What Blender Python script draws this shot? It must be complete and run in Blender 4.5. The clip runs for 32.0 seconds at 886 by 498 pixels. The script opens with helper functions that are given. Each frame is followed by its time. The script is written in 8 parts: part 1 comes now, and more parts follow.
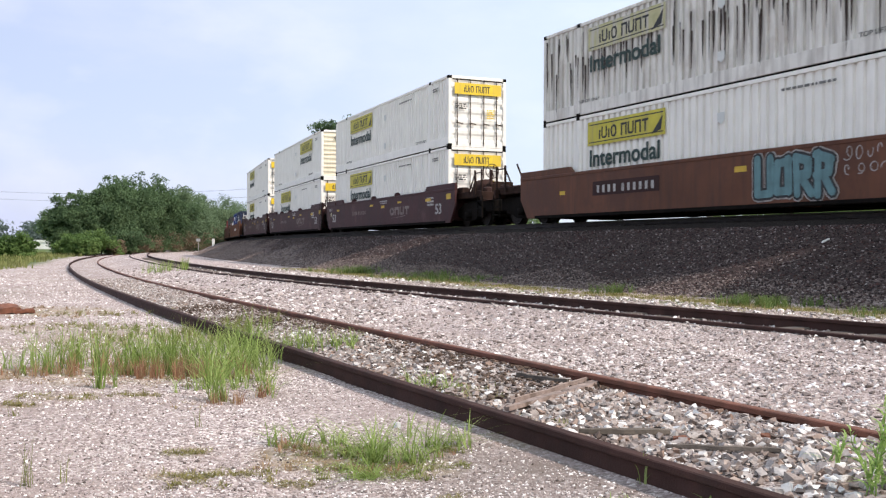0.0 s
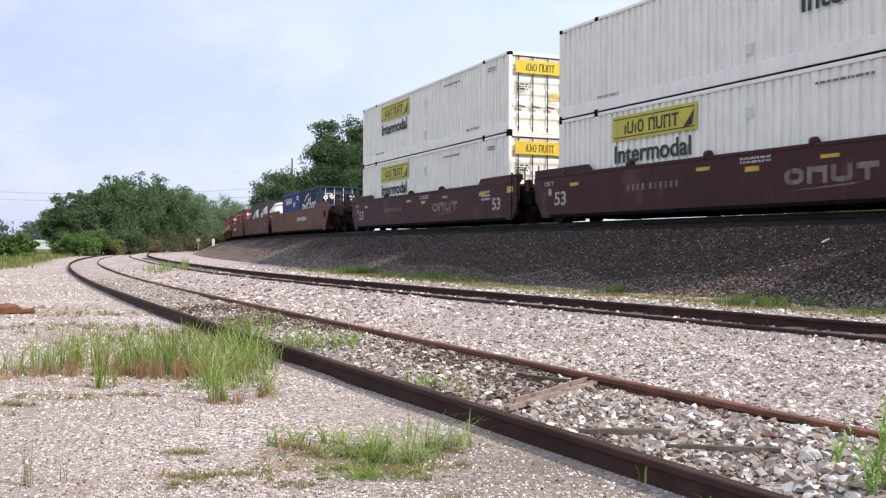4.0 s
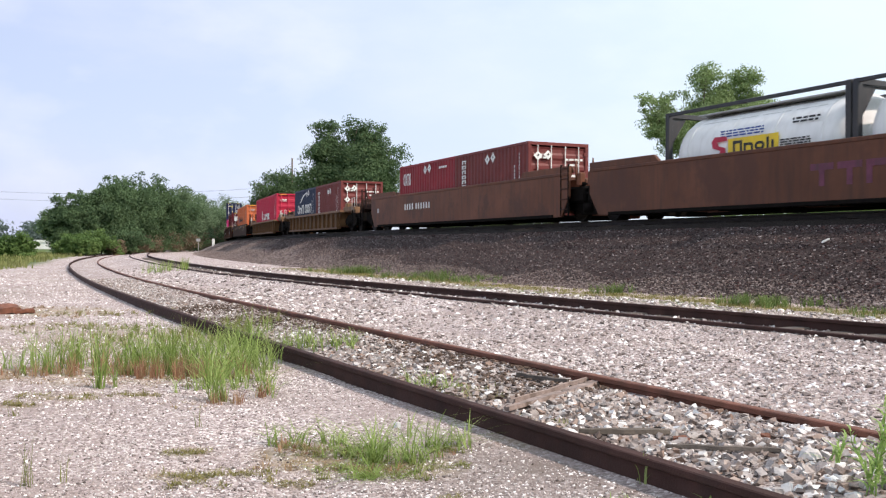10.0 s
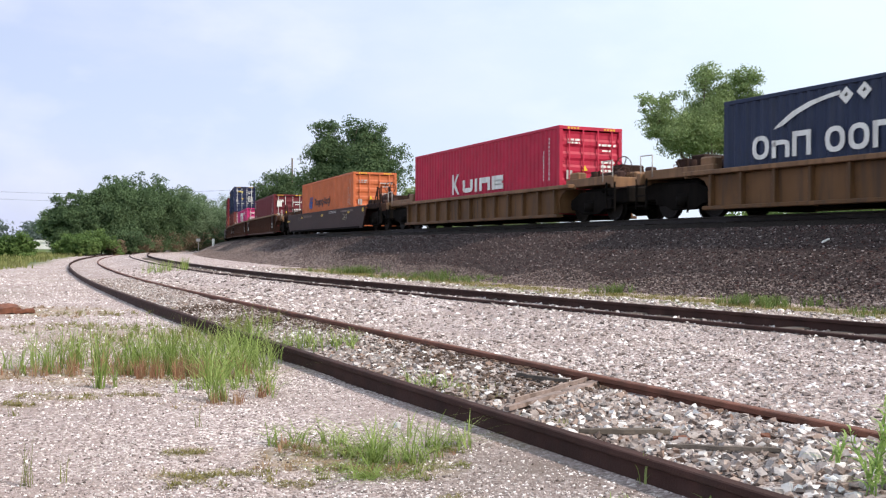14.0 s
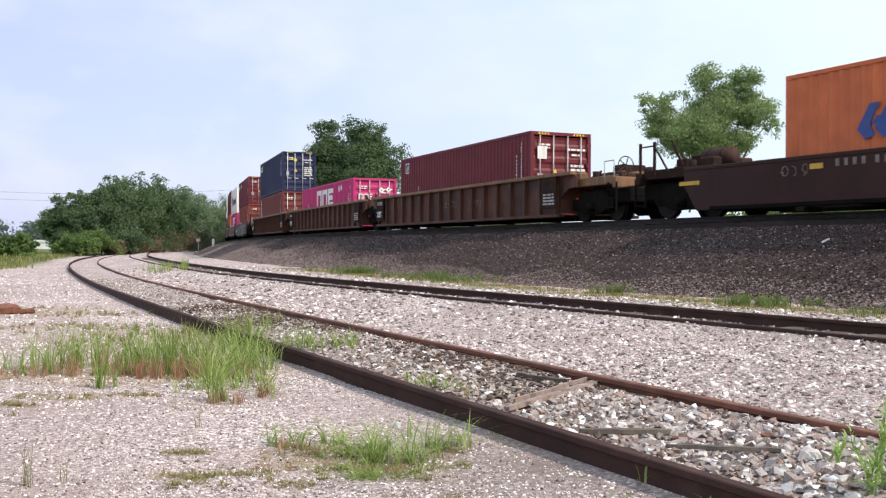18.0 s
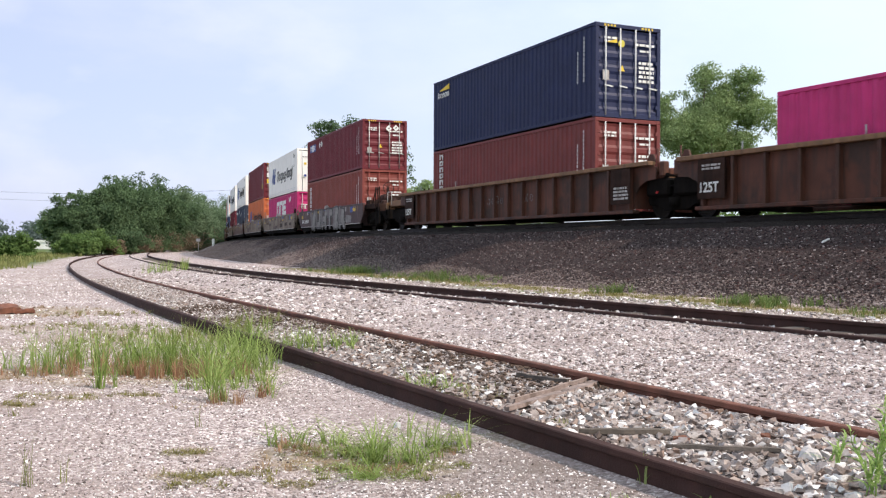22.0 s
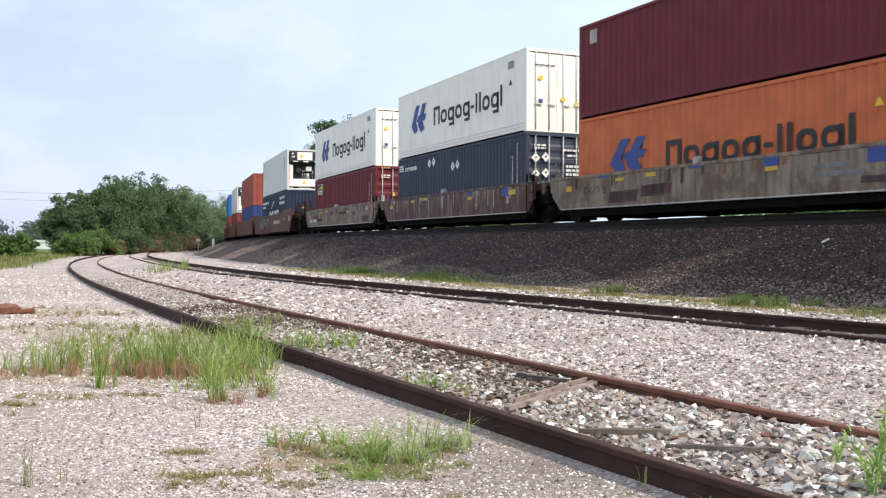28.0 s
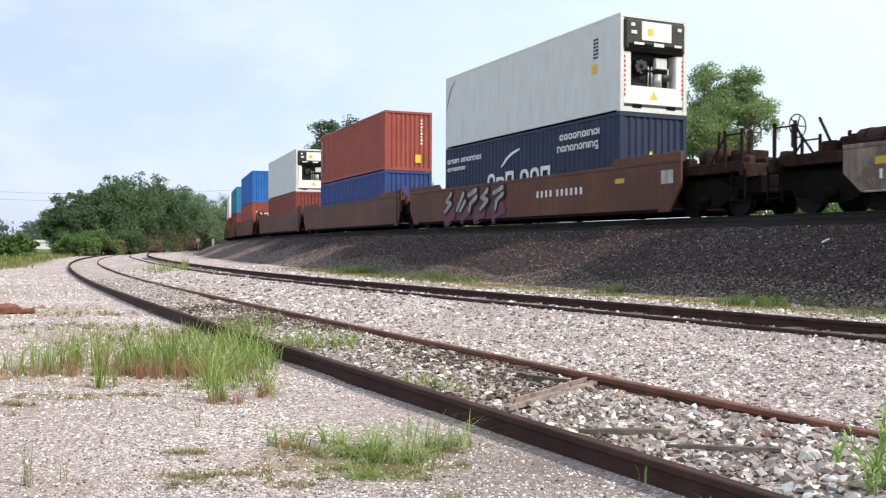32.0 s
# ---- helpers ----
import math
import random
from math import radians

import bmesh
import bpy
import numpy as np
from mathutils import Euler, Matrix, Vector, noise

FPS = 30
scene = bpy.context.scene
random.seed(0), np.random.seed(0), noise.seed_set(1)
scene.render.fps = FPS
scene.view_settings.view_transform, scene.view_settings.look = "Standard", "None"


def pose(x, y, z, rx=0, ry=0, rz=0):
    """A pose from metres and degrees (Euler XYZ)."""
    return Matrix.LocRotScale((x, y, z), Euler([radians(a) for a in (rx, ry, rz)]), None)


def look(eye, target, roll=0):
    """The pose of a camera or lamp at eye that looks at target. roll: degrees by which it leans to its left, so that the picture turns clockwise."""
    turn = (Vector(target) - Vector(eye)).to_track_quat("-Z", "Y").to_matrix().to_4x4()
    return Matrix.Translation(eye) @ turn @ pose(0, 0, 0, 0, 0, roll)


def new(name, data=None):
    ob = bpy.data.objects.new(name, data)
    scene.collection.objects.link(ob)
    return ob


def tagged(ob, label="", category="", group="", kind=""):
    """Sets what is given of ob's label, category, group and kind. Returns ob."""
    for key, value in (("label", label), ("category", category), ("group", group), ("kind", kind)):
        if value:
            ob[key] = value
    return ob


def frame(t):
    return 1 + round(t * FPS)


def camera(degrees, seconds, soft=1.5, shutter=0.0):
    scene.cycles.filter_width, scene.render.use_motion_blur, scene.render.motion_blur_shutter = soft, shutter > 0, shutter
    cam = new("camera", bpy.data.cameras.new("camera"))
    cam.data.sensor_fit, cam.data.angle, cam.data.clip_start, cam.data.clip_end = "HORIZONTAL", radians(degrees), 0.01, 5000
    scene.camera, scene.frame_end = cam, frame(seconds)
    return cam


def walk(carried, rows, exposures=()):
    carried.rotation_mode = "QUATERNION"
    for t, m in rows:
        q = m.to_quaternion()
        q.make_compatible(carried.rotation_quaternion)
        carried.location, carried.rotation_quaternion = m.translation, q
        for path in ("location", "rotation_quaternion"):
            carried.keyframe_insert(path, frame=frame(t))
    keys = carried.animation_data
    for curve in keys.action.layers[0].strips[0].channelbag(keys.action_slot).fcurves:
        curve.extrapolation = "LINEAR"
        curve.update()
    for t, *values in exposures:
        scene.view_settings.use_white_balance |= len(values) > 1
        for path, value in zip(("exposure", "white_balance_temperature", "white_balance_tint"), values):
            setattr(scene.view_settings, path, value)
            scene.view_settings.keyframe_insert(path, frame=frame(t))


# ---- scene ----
from functools import lru_cache

# ---- camera: it stands still on a low tripod ----
EYE = (0.0, 0.0, 1.138)
cam = camera(50.42, 32.0, 1.25, 0.12)
still = look(EYE, (0.0, 10.0, EYE[2] - 0.0244), 0.239)
walk(cam, [(0.0, still), (32.0, still)], [(0.0, 0.16, 6500, 18), (24.0, 0.16, 6500, 18), (28.0, 0.24, 6470, 13), (32.0, 0.24, 6470, 13)])

# ---- light: a hazy summer sun behind the train, to the right ----
SUN_AZ, SUN_EL = 118.0, 43.0
world = bpy.data.worlds.new("sky")
scene.world = world
world.use_nodes = True
wn, wl_ = world.node_tree.nodes, world.node_tree.links
sky = wn.new("ShaderNodeTexSky")
sky.sky_type, sky.sun_disc = "NISHITA", False
sky.sun_elevation, sky.sun_rotation = radians(SUN_EL), radians(SUN_AZ)
sky.air_density, sky.dust_density, sky.ozone_density = 1.2, 0.9, 2.5
cloud = wn.new("ShaderNodeTexNoise")
cloud.inputs["Scale"].default_value, cloud.inputs["Detail"].default_value, cloud.inputs["Roughness"].default_value = 3.4, 8.0, 0.55
wcoord, wmap = wn.new("ShaderNodeTexCoord"), wn.new("ShaderNodeMapping")
wmap.inputs["Scale"].default_value = (1.0, 1.0, 2.6)
wl_.new(wcoord.outputs["Generated"], wmap.inputs["Vector"])
wl_.new(wmap.outputs["Vector"], cloud.inputs["Vector"])
cramp = wn.new("ShaderNodeValToRGB")
cramp.color_ramp.elements[0].position, cramp.color_ramp.elements[0].color = 0.46, (0.55, 0.55, 0.55, 1)
cramp.color_ramp.elements[1].position, cramp.color_ramp.elements[1].color = 0.72, (0.97, 0.97, 0.97, 1)
wl_.new(cloud.outputs["Fac"], cramp.inputs["Fac"])
wmix = wn.new("ShaderNodeMixRGB")
wmix.inputs["Color2"].default_value = (5.25, 5.95, 8.6, 1)
wl_.new(cramp.outputs["Color"], wmix.inputs["Fac"])
wl_.new(sky.outputs["Color"], wmix.inputs["Color1"])
# thin white puffs
puff, pramp, pmix, pmap = wn.new("ShaderNodeTexNoise"), wn.new("ShaderNodeValToRGB"), wn.new("ShaderNodeMixRGB"), wn.new("ShaderNodeMapping")
pmap.inputs["Scale"].default_value, pmap.inputs["Location"].default_value = (1.0, 1.0, 1.9), (0.35, 0.2, 0.6)
puff.inputs["Scale"].default_value, puff.inputs["Detail"].default_value, puff.inputs["Roughness"].default_value = 5.5, 6.0, 0.5
wl_.new(wcoord.outputs["Generated"], pmap.inputs["Vector"])
wl_.new(pmap.outputs["Vector"], puff.inputs["Vector"])
pramp.color_ramp.elements[0].position, pramp.color_ramp.elements[0].color = 0.53, (0, 0, 0, 1)
pramp.color_ramp.elements[1].position, pramp.color_ramp.elements[1].color = 0.76, (0.36, 0.36, 0.36, 1)
wl_.new(puff.outputs["Fac"], pramp.inputs["Fac"])
wl_.new(pramp.outputs["Color"], pmix.inputs["Fac"])
wl_.new(wmix.outputs["Color"], pmix.inputs["Color1"])
pmix.inputs["Color2"].default_value = (9.0, 8.9, 9.6, 1)
# haze that whitens the sky towards the sun's side
wdot, wrange, whaze = wn.new("ShaderNodeVectorMath"), wn.new("ShaderNodeMapRange"), wn.new("ShaderNodeMixRGB")
wdot.operation = "DOT_PRODUCT"
wdot.inputs[1].default_value = (math.sin(radians(SUN_AZ)), math.cos(radians(SUN_AZ)), 0.25)
wl_.new(wcoord.outputs["Generated"], wdot.inputs[0])
wl_.new(wdot.outputs["Value"], wrange.inputs["Value"])
wrange.inputs["From Min"].default_value, wrange.inputs["From Max"].default_value = -0.95, 0.28
wrange.inputs["To Min"].default_value, wrange.inputs["To Max"].default_value = 0.0, 0.95
wl_.new(wrange.outputs["Result"], whaze.inputs["Fac"])
wl_.new(pmix.outputs["Color"], whaze.inputs["Color1"])
whaze.inputs["Color2"].default_value = (8.0, 9.8, 10.2, 1)
wl_.new(whaze.outputs["Color"], wn["Background"].inputs["Color"])
wn["Background"].inputs["Strength"].default_value = 0.11
sun = new("sun", bpy.data.lights.new("sun", "SUN"))
sun.data.energy, sun.data.angle, sun.data.color = 3.8, radians(2.0), (1.0, 0.90, 0.76)
sun_way = Vector((math.sin(radians(SUN_AZ)) * math.cos(radians(SUN_EL)), math.cos(radians(SUN_AZ)) * math.cos(radians(SUN_EL)), math.sin(radians(SUN_EL))))
sun.matrix_world = look(sun_way * 100, (0, 0, 0))

# ---- the line of the main track, by its curvature along its length ----
KNOT_S = [-480, -120, -60, -30, 0, 25, 50, 80, 620]
KNOT_K = [0, 0, -0.0027, -0.00272, -0.00228, -0.00273, -0.00124, -0.00108, -0.00108]
SS = np.arange(-460.0, 600.0, 1.0)
KK = np.interp(SS, KNOT_S, KNOT_K)
S0 = int(np.argmin(abs(SS)))
TH = np.concatenate([[0], np.cumsum((KK[1:] + KK[:-1]) / 2)])
TH += radians(113.406) - TH[S0]
PX = np.concatenate([[0], np.cumsum((np.cos(TH[1:]) + np.cos(TH[:-1])) / 2)])
PY = np.concatenate([[0], np.cumsum((np.sin(TH[1:]) + np.sin(TH[:-1])) / 2)])
PX, PY = PX - PX[S0], PY - PY[S0] + 41.714
RAIL = 1.95


def line(s, o=0.0):
    """x, y at the distance s along the main track, o metres to its far side; works on arrays."""
    th = np.interp(s, SS, TH)
    return np.interp(s, SS, PX) + o * np.sin(th), np.interp(s, SS, PY) - o * np.cos(th)


def offset(x, y):
    """Distance along the main track and to its far side, for arrays of places."""
    x, y = np.atleast_1d(np.asarray(x, float)), np.atleast_1d(np.asarray(y, float))
    so, oo = np.empty(len(x)), np.empty(len(x))
    qx, qy, qt, qs = PX[::4], PY[::4], TH[::4], SS[::4]
    for a in range(0, len(x), 20000):
        d = (x[a:a + 20000, None] - qx) ** 2 + (y[a:a + 20000, None] - qy) ** 2
        i = d.argmin(1)
        dx, dy = x[a:a + 20000] - qx[i], y[a:a + 20000] - qy[i]
        so[a:a + 20000] = qs[i] + dx * np.cos(qt[i]) + dy * np.sin(qt[i])
        oo[a:a + 20000] = dx * np.sin(qt[i]) - dy * np.cos(qt[i])
    return so, oo


def grain(x, y, seed=0):
    """Smooth random heights between -1 and 1, one bump a metre; works on arrays."""
    x, y = np.asarray(x, float), np.asarray(y, float)
    i, j = np.floor(x).astype(np.int64), np.floor(y).astype(np.int64)
    fx, fy = x - i, y - j
    fx, fy = fx * fx * (3 - 2 * fx), fy * fy * (3 - 2 * fy)

    def h(a, b):
        v = np.sin(a * 127.1 + b * 311.7 + seed * 74.7) * 43758.5453
        return 2 * (v - np.floor(v)) - 1
    return (h(i, j) * (1 - fx) + h(i + 1, j) * fx) * (1 - fy) + (h(i, j + 1) * (1 - fx) + h(i + 1, j + 1) * fx) * fy


def MID(s):
    return np.interp(s, [-60, -30, -18, -8, 20, 60, 120, 330], [-9.2, -9.75, -10.35, -10.75, -10.6, -11.2, -12.2, -13.4])


def ground_z(x, y, s=None, o=None):
    x, y = np.atleast_1d(np.asarray(x, float)), np.atleast_1d(np.asarray(y, float))
    if o is None:
        s, o = offset(x, y)
    m = MID(s)
    o = o - (np.clip(m, -12.2, -9.0) + 10.6) * np.clip((2.4 - abs(o - m)) / 0.9, 0, 1) * (s < 60)
    base = np.interp(o, [-60, -17, -15.6, -15.25, -14.95, -14.45, -13.9, -13.4, -12.6, -11.9, -11.35, -10.9, -10.4, -9.6, -9, -6, -3, 20, 60],
                     [0, -0.02, -0.04, -0.03, 0.035, 0.05, 0.065, 0.06, 0.06, 0.185, 0.262, 0.20, 0.15, 0.15, 0.19, 0.17, 0.3, 0.4, 0.3])
    r = np.hypot(x, y)
    fade = np.clip(1 - r / 90, 0, 1) * np.clip(abs(o + 15.2) / 0.9, 0.12, 1) * np.clip(abs(o + 11.35) / 0.7, 0.2, 1)
    return base + fade * (0.025 * grain(x * 0.8, y * 0.8, 1) + 0.012 * grain(x * 3.1, y * 3.1, 2) + 0.005 * grain(x * 9, y * 9, 3))


# ---- materials ----
def rgb(c):
    return (c[0], c[1], c[2], 1.0)


def shade(c, k):
    return tuple(min(1.0, v * k) for v in c)


def paint(name, base, var=0.18, scale=1.5, rough=0.55, metal=0.0, bump=0.15, fine=40.0, dirt=(0.12, 0.09, 0.07), soil=0.25, streak=True, rand=0.0, spec=0.5, patch=None):
    """Painted or bare surface: broad variation, fine grain, and dirt that runs down in streaks."""
    m = bpy.data.materials.new(name)
    m.use_nodes = True
    n, l = m.node_tree.nodes, m.node_tree.links
    b = n["Principled BSDF"]
    b.inputs["Roughness"].default_value, b.inputs["Metallic"].default_value = rough, metal
    b.inputs["Specular IOR Level"].default_value = spec
    tc = n.new("ShaderNodeTexCoord")
    broad, small, run = n.new("ShaderNodeTexNoise"), n.new("ShaderNodeTexNoise"), n.new("ShaderNodeTexNoise")
    broad.inputs["Scale"].default_value, broad.inputs["Detail"].default_value = scale, 6
    small.inputs["Scale"].default_value, small.inputs["Detail"].default_value = fine, 4
    l.new(tc.outputs["Object"], broad.inputs["Vector"])
    l.new(tc.outputs["Object"], small.inputs["Vector"])
    mp = n.new("ShaderNodeMapping")
    mp.inputs["Scale"].default_value = (5.0, 5.0, 0.5) if streak else (1, 1, 1)
    l.new(tc.outputs["Object"], mp.inputs["Vector"])
    l.new(mp.outputs["Vector"], run.inputs["Vector"])
    run.inputs["Scale"].default_value, run.inputs["Detail"].default_value = 1.3, 7
    ramp = n.new("ShaderNodeValToRGB")
    ramp.color_ramp.elements[0].position, ramp.color_ramp.elements[0].color = 0.25, rgb(shade(base, 1 - var))
    ramp.color_ramp.elements[1].position, ramp.color_ramp.elements[1].color = 0.75, rgb(shade(base, 1 + var))
    l.new(broad.outputs["Fac"], ramp.inputs["Fac"])
    out = ramp.outputs["Color"]
    if rand:
        info, hue = n.new("ShaderNodeObjectInfo"), n.new("ShaderNodeMixRGB")
        mul = n.new("ShaderNodeMath")
        mul.operation, mul.inputs[1].default_value = "MULTIPLY", rand
        l.new(info.outputs["Random"], mul.inputs[0])
        l.new(mul.outputs[0], hue.inputs["Fac"])
        l.new(out, hue.inputs["Color1"])
        hue.inputs["Color2"].default_value = rgb(shade(base, 0.35))
        out = hue.outputs["Color"]
    if soil:
        dr, mix = n.new("ShaderNodeValToRGB"), n.new("ShaderNodeMixRGB")
        dr.color_ramp.elements[0].position, dr.color_ramp.elements[0].color = 0.45, (0, 0, 0, 1)
        dr.color_ramp.elements[1].position, dr.color_ramp.elements[1].color = 0.8, (soil * 2.2,) * 3 + (1,)
        l.new(run.outputs["Fac"], dr.inputs["Fac"])
        l.new(dr.outputs["Color"], mix.inputs["Fac"])
        l.new(out, mix.inputs["Color1"])
        mix.inputs["Color2"].default_value = rgb(dirt)
        out = mix.outputs["Color"]
    if patch:
        pn, pr, pm = n.new("ShaderNodeTexNoise"), n.new("ShaderNodeValToRGB"), n.new("ShaderNodeMixRGB")
        pn.inputs["Scale"].default_value, pn.inputs["Detail"].default_value, pn.inputs["Roughness"].default_value = patch[1], 9, 0.65
        pmap = n.new("ShaderNodeMapping")
        pmap.inputs["Scale"].default_value, pmap.inputs["Location"].default_value = (1, 1, 0.7), (3.7, 1.9, 0.4)
        l.new(tc.outputs["Object"], pmap.inputs["Vector"])
        l.new(pmap.outputs["Vector"], pn.inputs["Vector"])
        pr.color_ramp.elements[0].position, pr.color_ramp.elements[0].color = patch[2], (0, 0, 0, 1)
        pr.color_ramp.elements[1].position, pr.color_ramp.elements[1].color = patch[2] + 0.1, (0.85, 0.85, 0.85, 1)
        l.new(pn.outputs["Fac"], pr.inputs["Fac"])
        l.new(pr.outputs["Color"], pm.inputs["Fac"])
        l.new(out, pm.inputs["Color1"])
        pm.inputs["Color2"].default_value = rgb(patch[0])
        out = pm.outputs["Color"]
    l.new(out, b.inputs["Base Color"])
    rr = n.new("ShaderNodeMapRange")
    rr.inputs["To Min"].default_value, rr.inputs["To Max"].default_value = max(0.05, rough - 0.12), min(1, rough + 0.15)
    l.new(small.outputs["Fac"], rr.inputs["Value"])
    l.new(rr.outputs["Result"], b.inputs["Roughness"])
    if bump:
        bp = n.new("ShaderNodeBump")
        bp.inputs["Strength"].default_value, bp.inputs["Distance"].default_value = bump, 0.01
        l.new(small.outputs["Fac"], bp.inputs["Height"])
        l.new(bp.outputs["Normal"], b.inputs["Normal"])
    return m


def stone_mat(name, colors, rough=0.85):
    """Loose stones, each in a colour of its own."""
    m = bpy.data.materials.new(name)
    m.use_nodes = True
    n, l = m.node_tree.nodes, m.node_tree.links
    b = n["Principled BSDF"]
    b.inputs["Roughness"].default_value = rough
    b.inputs["Specular IOR Level"].default_value = 0.25
    geo, info, add = n.new("ShaderNodeNewGeometry"), n.new("ShaderNodeObjectInfo"), n.new("ShaderNodeMath")
    add.operation = "ADD"
    fr = n.new("ShaderNodeMath")
    fr.operation = "FRACT"
    l.new(geo.outputs["Random Per Island"], add.inputs[0])
    l.new(info.outputs["Random"], add.inputs[1])
    l.new(add.outputs[0], fr.inputs[0])
    ramp = n.new("ShaderNodeValToRGB")
    e = ramp.color_ramp.elements
    while len(e) < len(colors):
        e.new(0.5)
    for k, c in enumerate(colors):
        e[k].position, e[k].color = k / (len(colors) - 1), rgb(c)
    l.new(fr.outputs[0], ramp.inputs["Fac"])
    tc, nz, mix = n.new("ShaderNodeTexCoord"), n.new("ShaderNodeTexNoise"), n.new("ShaderNodeMixRGB")
    nz.inputs["Scale"].default_value, nz.inputs["Detail"].default_value = 55, 5
    l.new(tc.outputs["Object"], nz.inputs["Vector"])
    mix.blend_type, mix.inputs["Fac"].default_value = "OVERLAY", 0.5
    l.new(ramp.outputs["Color"], mix.inputs["Color1"])
    l.new(nz.outputs["Fac"], mix.inputs["Color2"])
    l.new(mix.outputs["Color"], b.inputs["Base Color"])
    bp = n.new("ShaderNodeBump")
    bp.inputs["Strength"].default_value, bp.inputs["Distance"].default_value = 0.4, 0.006
    l.new(nz.outputs["Fac"], bp.inputs["Height"])
    l.new(bp.outputs["Normal"], b.inputs["Normal"])
    return m


def gravel_mat(name, colors, cell, broad_dark, zones=False, dust=None):
    """A bed of crushed stone: cells of several greys, fines between them, patches of damp and dust."""
    m = bpy.data.materials.new(name)
    m.use_nodes = True
    n, l = m.node_tree.nodes, m.node_tree.links
    b = n["Principled BSDF"]
    b.inputs["Roughness"].default_value = 0.9
    b.inputs["Specular IOR Level"].default_value = 0.2
    tc = n.new("ShaderNodeTexCoord")
    vo, vd = n.new("ShaderNodeTexVoronoi"), n.new("ShaderNodeTexVoronoi")
    vd.feature = "DISTANCE_TO_EDGE"
    for v in (vo, vd):
        v.inputs["Scale"].default_value = cell
        l.new(tc.outputs["Object"], v.inputs["Vector"])
    sep, ramp = n.new("ShaderNodeSeparateColor"), n.new("ShaderNodeValToRGB")
    l.new(vo.outputs["Color"], sep.inputs["Color"])
    l.new(sep.outputs["Red"], ramp.inputs["Fac"])
    e = ramp.color_ramp.elements
    while len(e) < len(colors):
        e.new(0.5)
    for k, c in enumerate(colors):
        e[k].position, e[k].color = k / (len(colors) - 1), rgb(c)
    nz, br = n.new("ShaderNodeTexNoise"), n.new("ShaderNodeValToRGB")
    nz.inputs["Scale"].default_value, nz.inputs["Detail"].default_value = 0.55, 9
    l.new(tc.outputs["Object"], nz.inputs["Vector"])
    br.color_ramp.elements[0].position, br.color_ramp.elements[0].color = 0.38, (0, 0, 0, 1)
    br.color_ramp.elements[1].position, br.color_ramp.elements[1].color = 0.66, (0.85, 0.85, 0.85, 1)
    l.new(nz.outputs["Fac"], br.inputs["Fac"])
    mix = n.new("ShaderNodeMixRGB")
    l.new(br.outputs["Color"], mix.inputs["Fac"])
    l.new(ramp.outputs["Color"], mix.inputs["Color1"])
    mix.inputs["Color2"].default_value = rgb(broad_dark)
    out = mix.outputs["Color"]
    fine = n.new("ShaderNodeTexNoise")
    fine.inputs["Scale"].default_value, fine.inputs["Detail"].default_value = 130, 3
    l.new(tc.outputs["Object"], fine.inputs["Vector"])
    ov = n.new("ShaderNodeMixRGB")
    ov.blend_type, ov.inputs["Fac"].default_value = "OVERLAY", 0.6
    l.new(out, ov.inputs["Color1"])
    l.new(fine.outputs["Fac"], ov.inputs["Color2"])
    out = ov.outputs["Color"]
    if dust:
        at, dn, dr, dm, dx = n.new("ShaderNodeAttribute"), n.new("ShaderNodeTexNoise"), n.new("ShaderNodeMapRange"), n.new("ShaderNodeMath"), n.new("ShaderNodeMixRGB")
        at.attribute_name = "dust"
        dn.inputs["Scale"].default_value, dn.inputs["Detail"].default_value = 1.4, 9
        l.new(tc.outputs["Object"], dn.inputs["Vector"])
        dr.inputs["From Min"].default_value, dr.inputs["From Max"].default_value, dr.inputs["To Min"].default_value = 0.3, 0.6, 0.35
        l.new(dn.outputs["Fac"], dr.inputs["Value"])
        dm.operation = "MULTIPLY"
        l.new(dr.outputs["Result"], dm.inputs[0])
        l.new(at.outputs["Fac"], dm.inputs[1])
        l.new(dm.outputs[0], dx.inputs["Fac"])
        l.new(out, dx.inputs["Color1"])
        dx.inputs["Color2"].default_value = rgb(dust)
        out = dx.outputs["Color"]
    if zones:
        at, sc = n.new("ShaderNodeAttribute"), n.new("ShaderNodeSeparateColor")
        at.attribute_name = "zone"
        l.new(at.outputs["Color"], sc.inputs["Color"])
        gn, gr = n.new("ShaderNodeTexNoise"), n.new("ShaderNodeValToRGB")
        gn.inputs["Scale"].default_value, gn.inputs["Detail"].default_value = 6.0, 8
        l.new(tc.outputs["Object"], gn.inputs["Vector"])
        gr.color_ramp.elements[0].position, gr.color_ramp.elements[0].color = 0.3, (0.05, 0.085, 0.02, 1)
        gr.color_ramp.elements[1].position, gr.color_ramp.elements[1].color = 0.75, (0.15, 0.19, 0.06, 1)
        l.new(gn.outputs["Fac"], gr.inputs["Fac"])
        mg = n.new("ShaderNodeMixRGB")
        l.new(sc.outputs["Red"], mg.inputs["Fac"])
        l.new(out, mg.inputs["Color1"])
        l.new(gr.outputs["Color"], mg.inputs["Color2"])
        md = n.new("ShaderNodeMixRGB")
        l.new(sc.outputs["Green"], md.inputs["Fac"])
        l.new(mg.outputs["Color"], md.inputs["Color1"])
        md.inputs["Color2"].default_value = (0.13, 0.105, 0.085, 1)
        # dry olive film of dead weeds and moss, broken up by the stones
        fn, fr, fm, fx = n.new("ShaderNodeTexNoise"), n.new("ShaderNodeMapRange"), n.new("ShaderNodeMath"), n.new("ShaderNodeMixRGB")
        fn.inputs["Scale"].default_value, fn.inputs["Detail"].default_value, fn.inputs["Roughness"].default_value = 9.0, 8, 0.7
        l.new(tc.outputs["Object"], fn.inputs["Vector"])
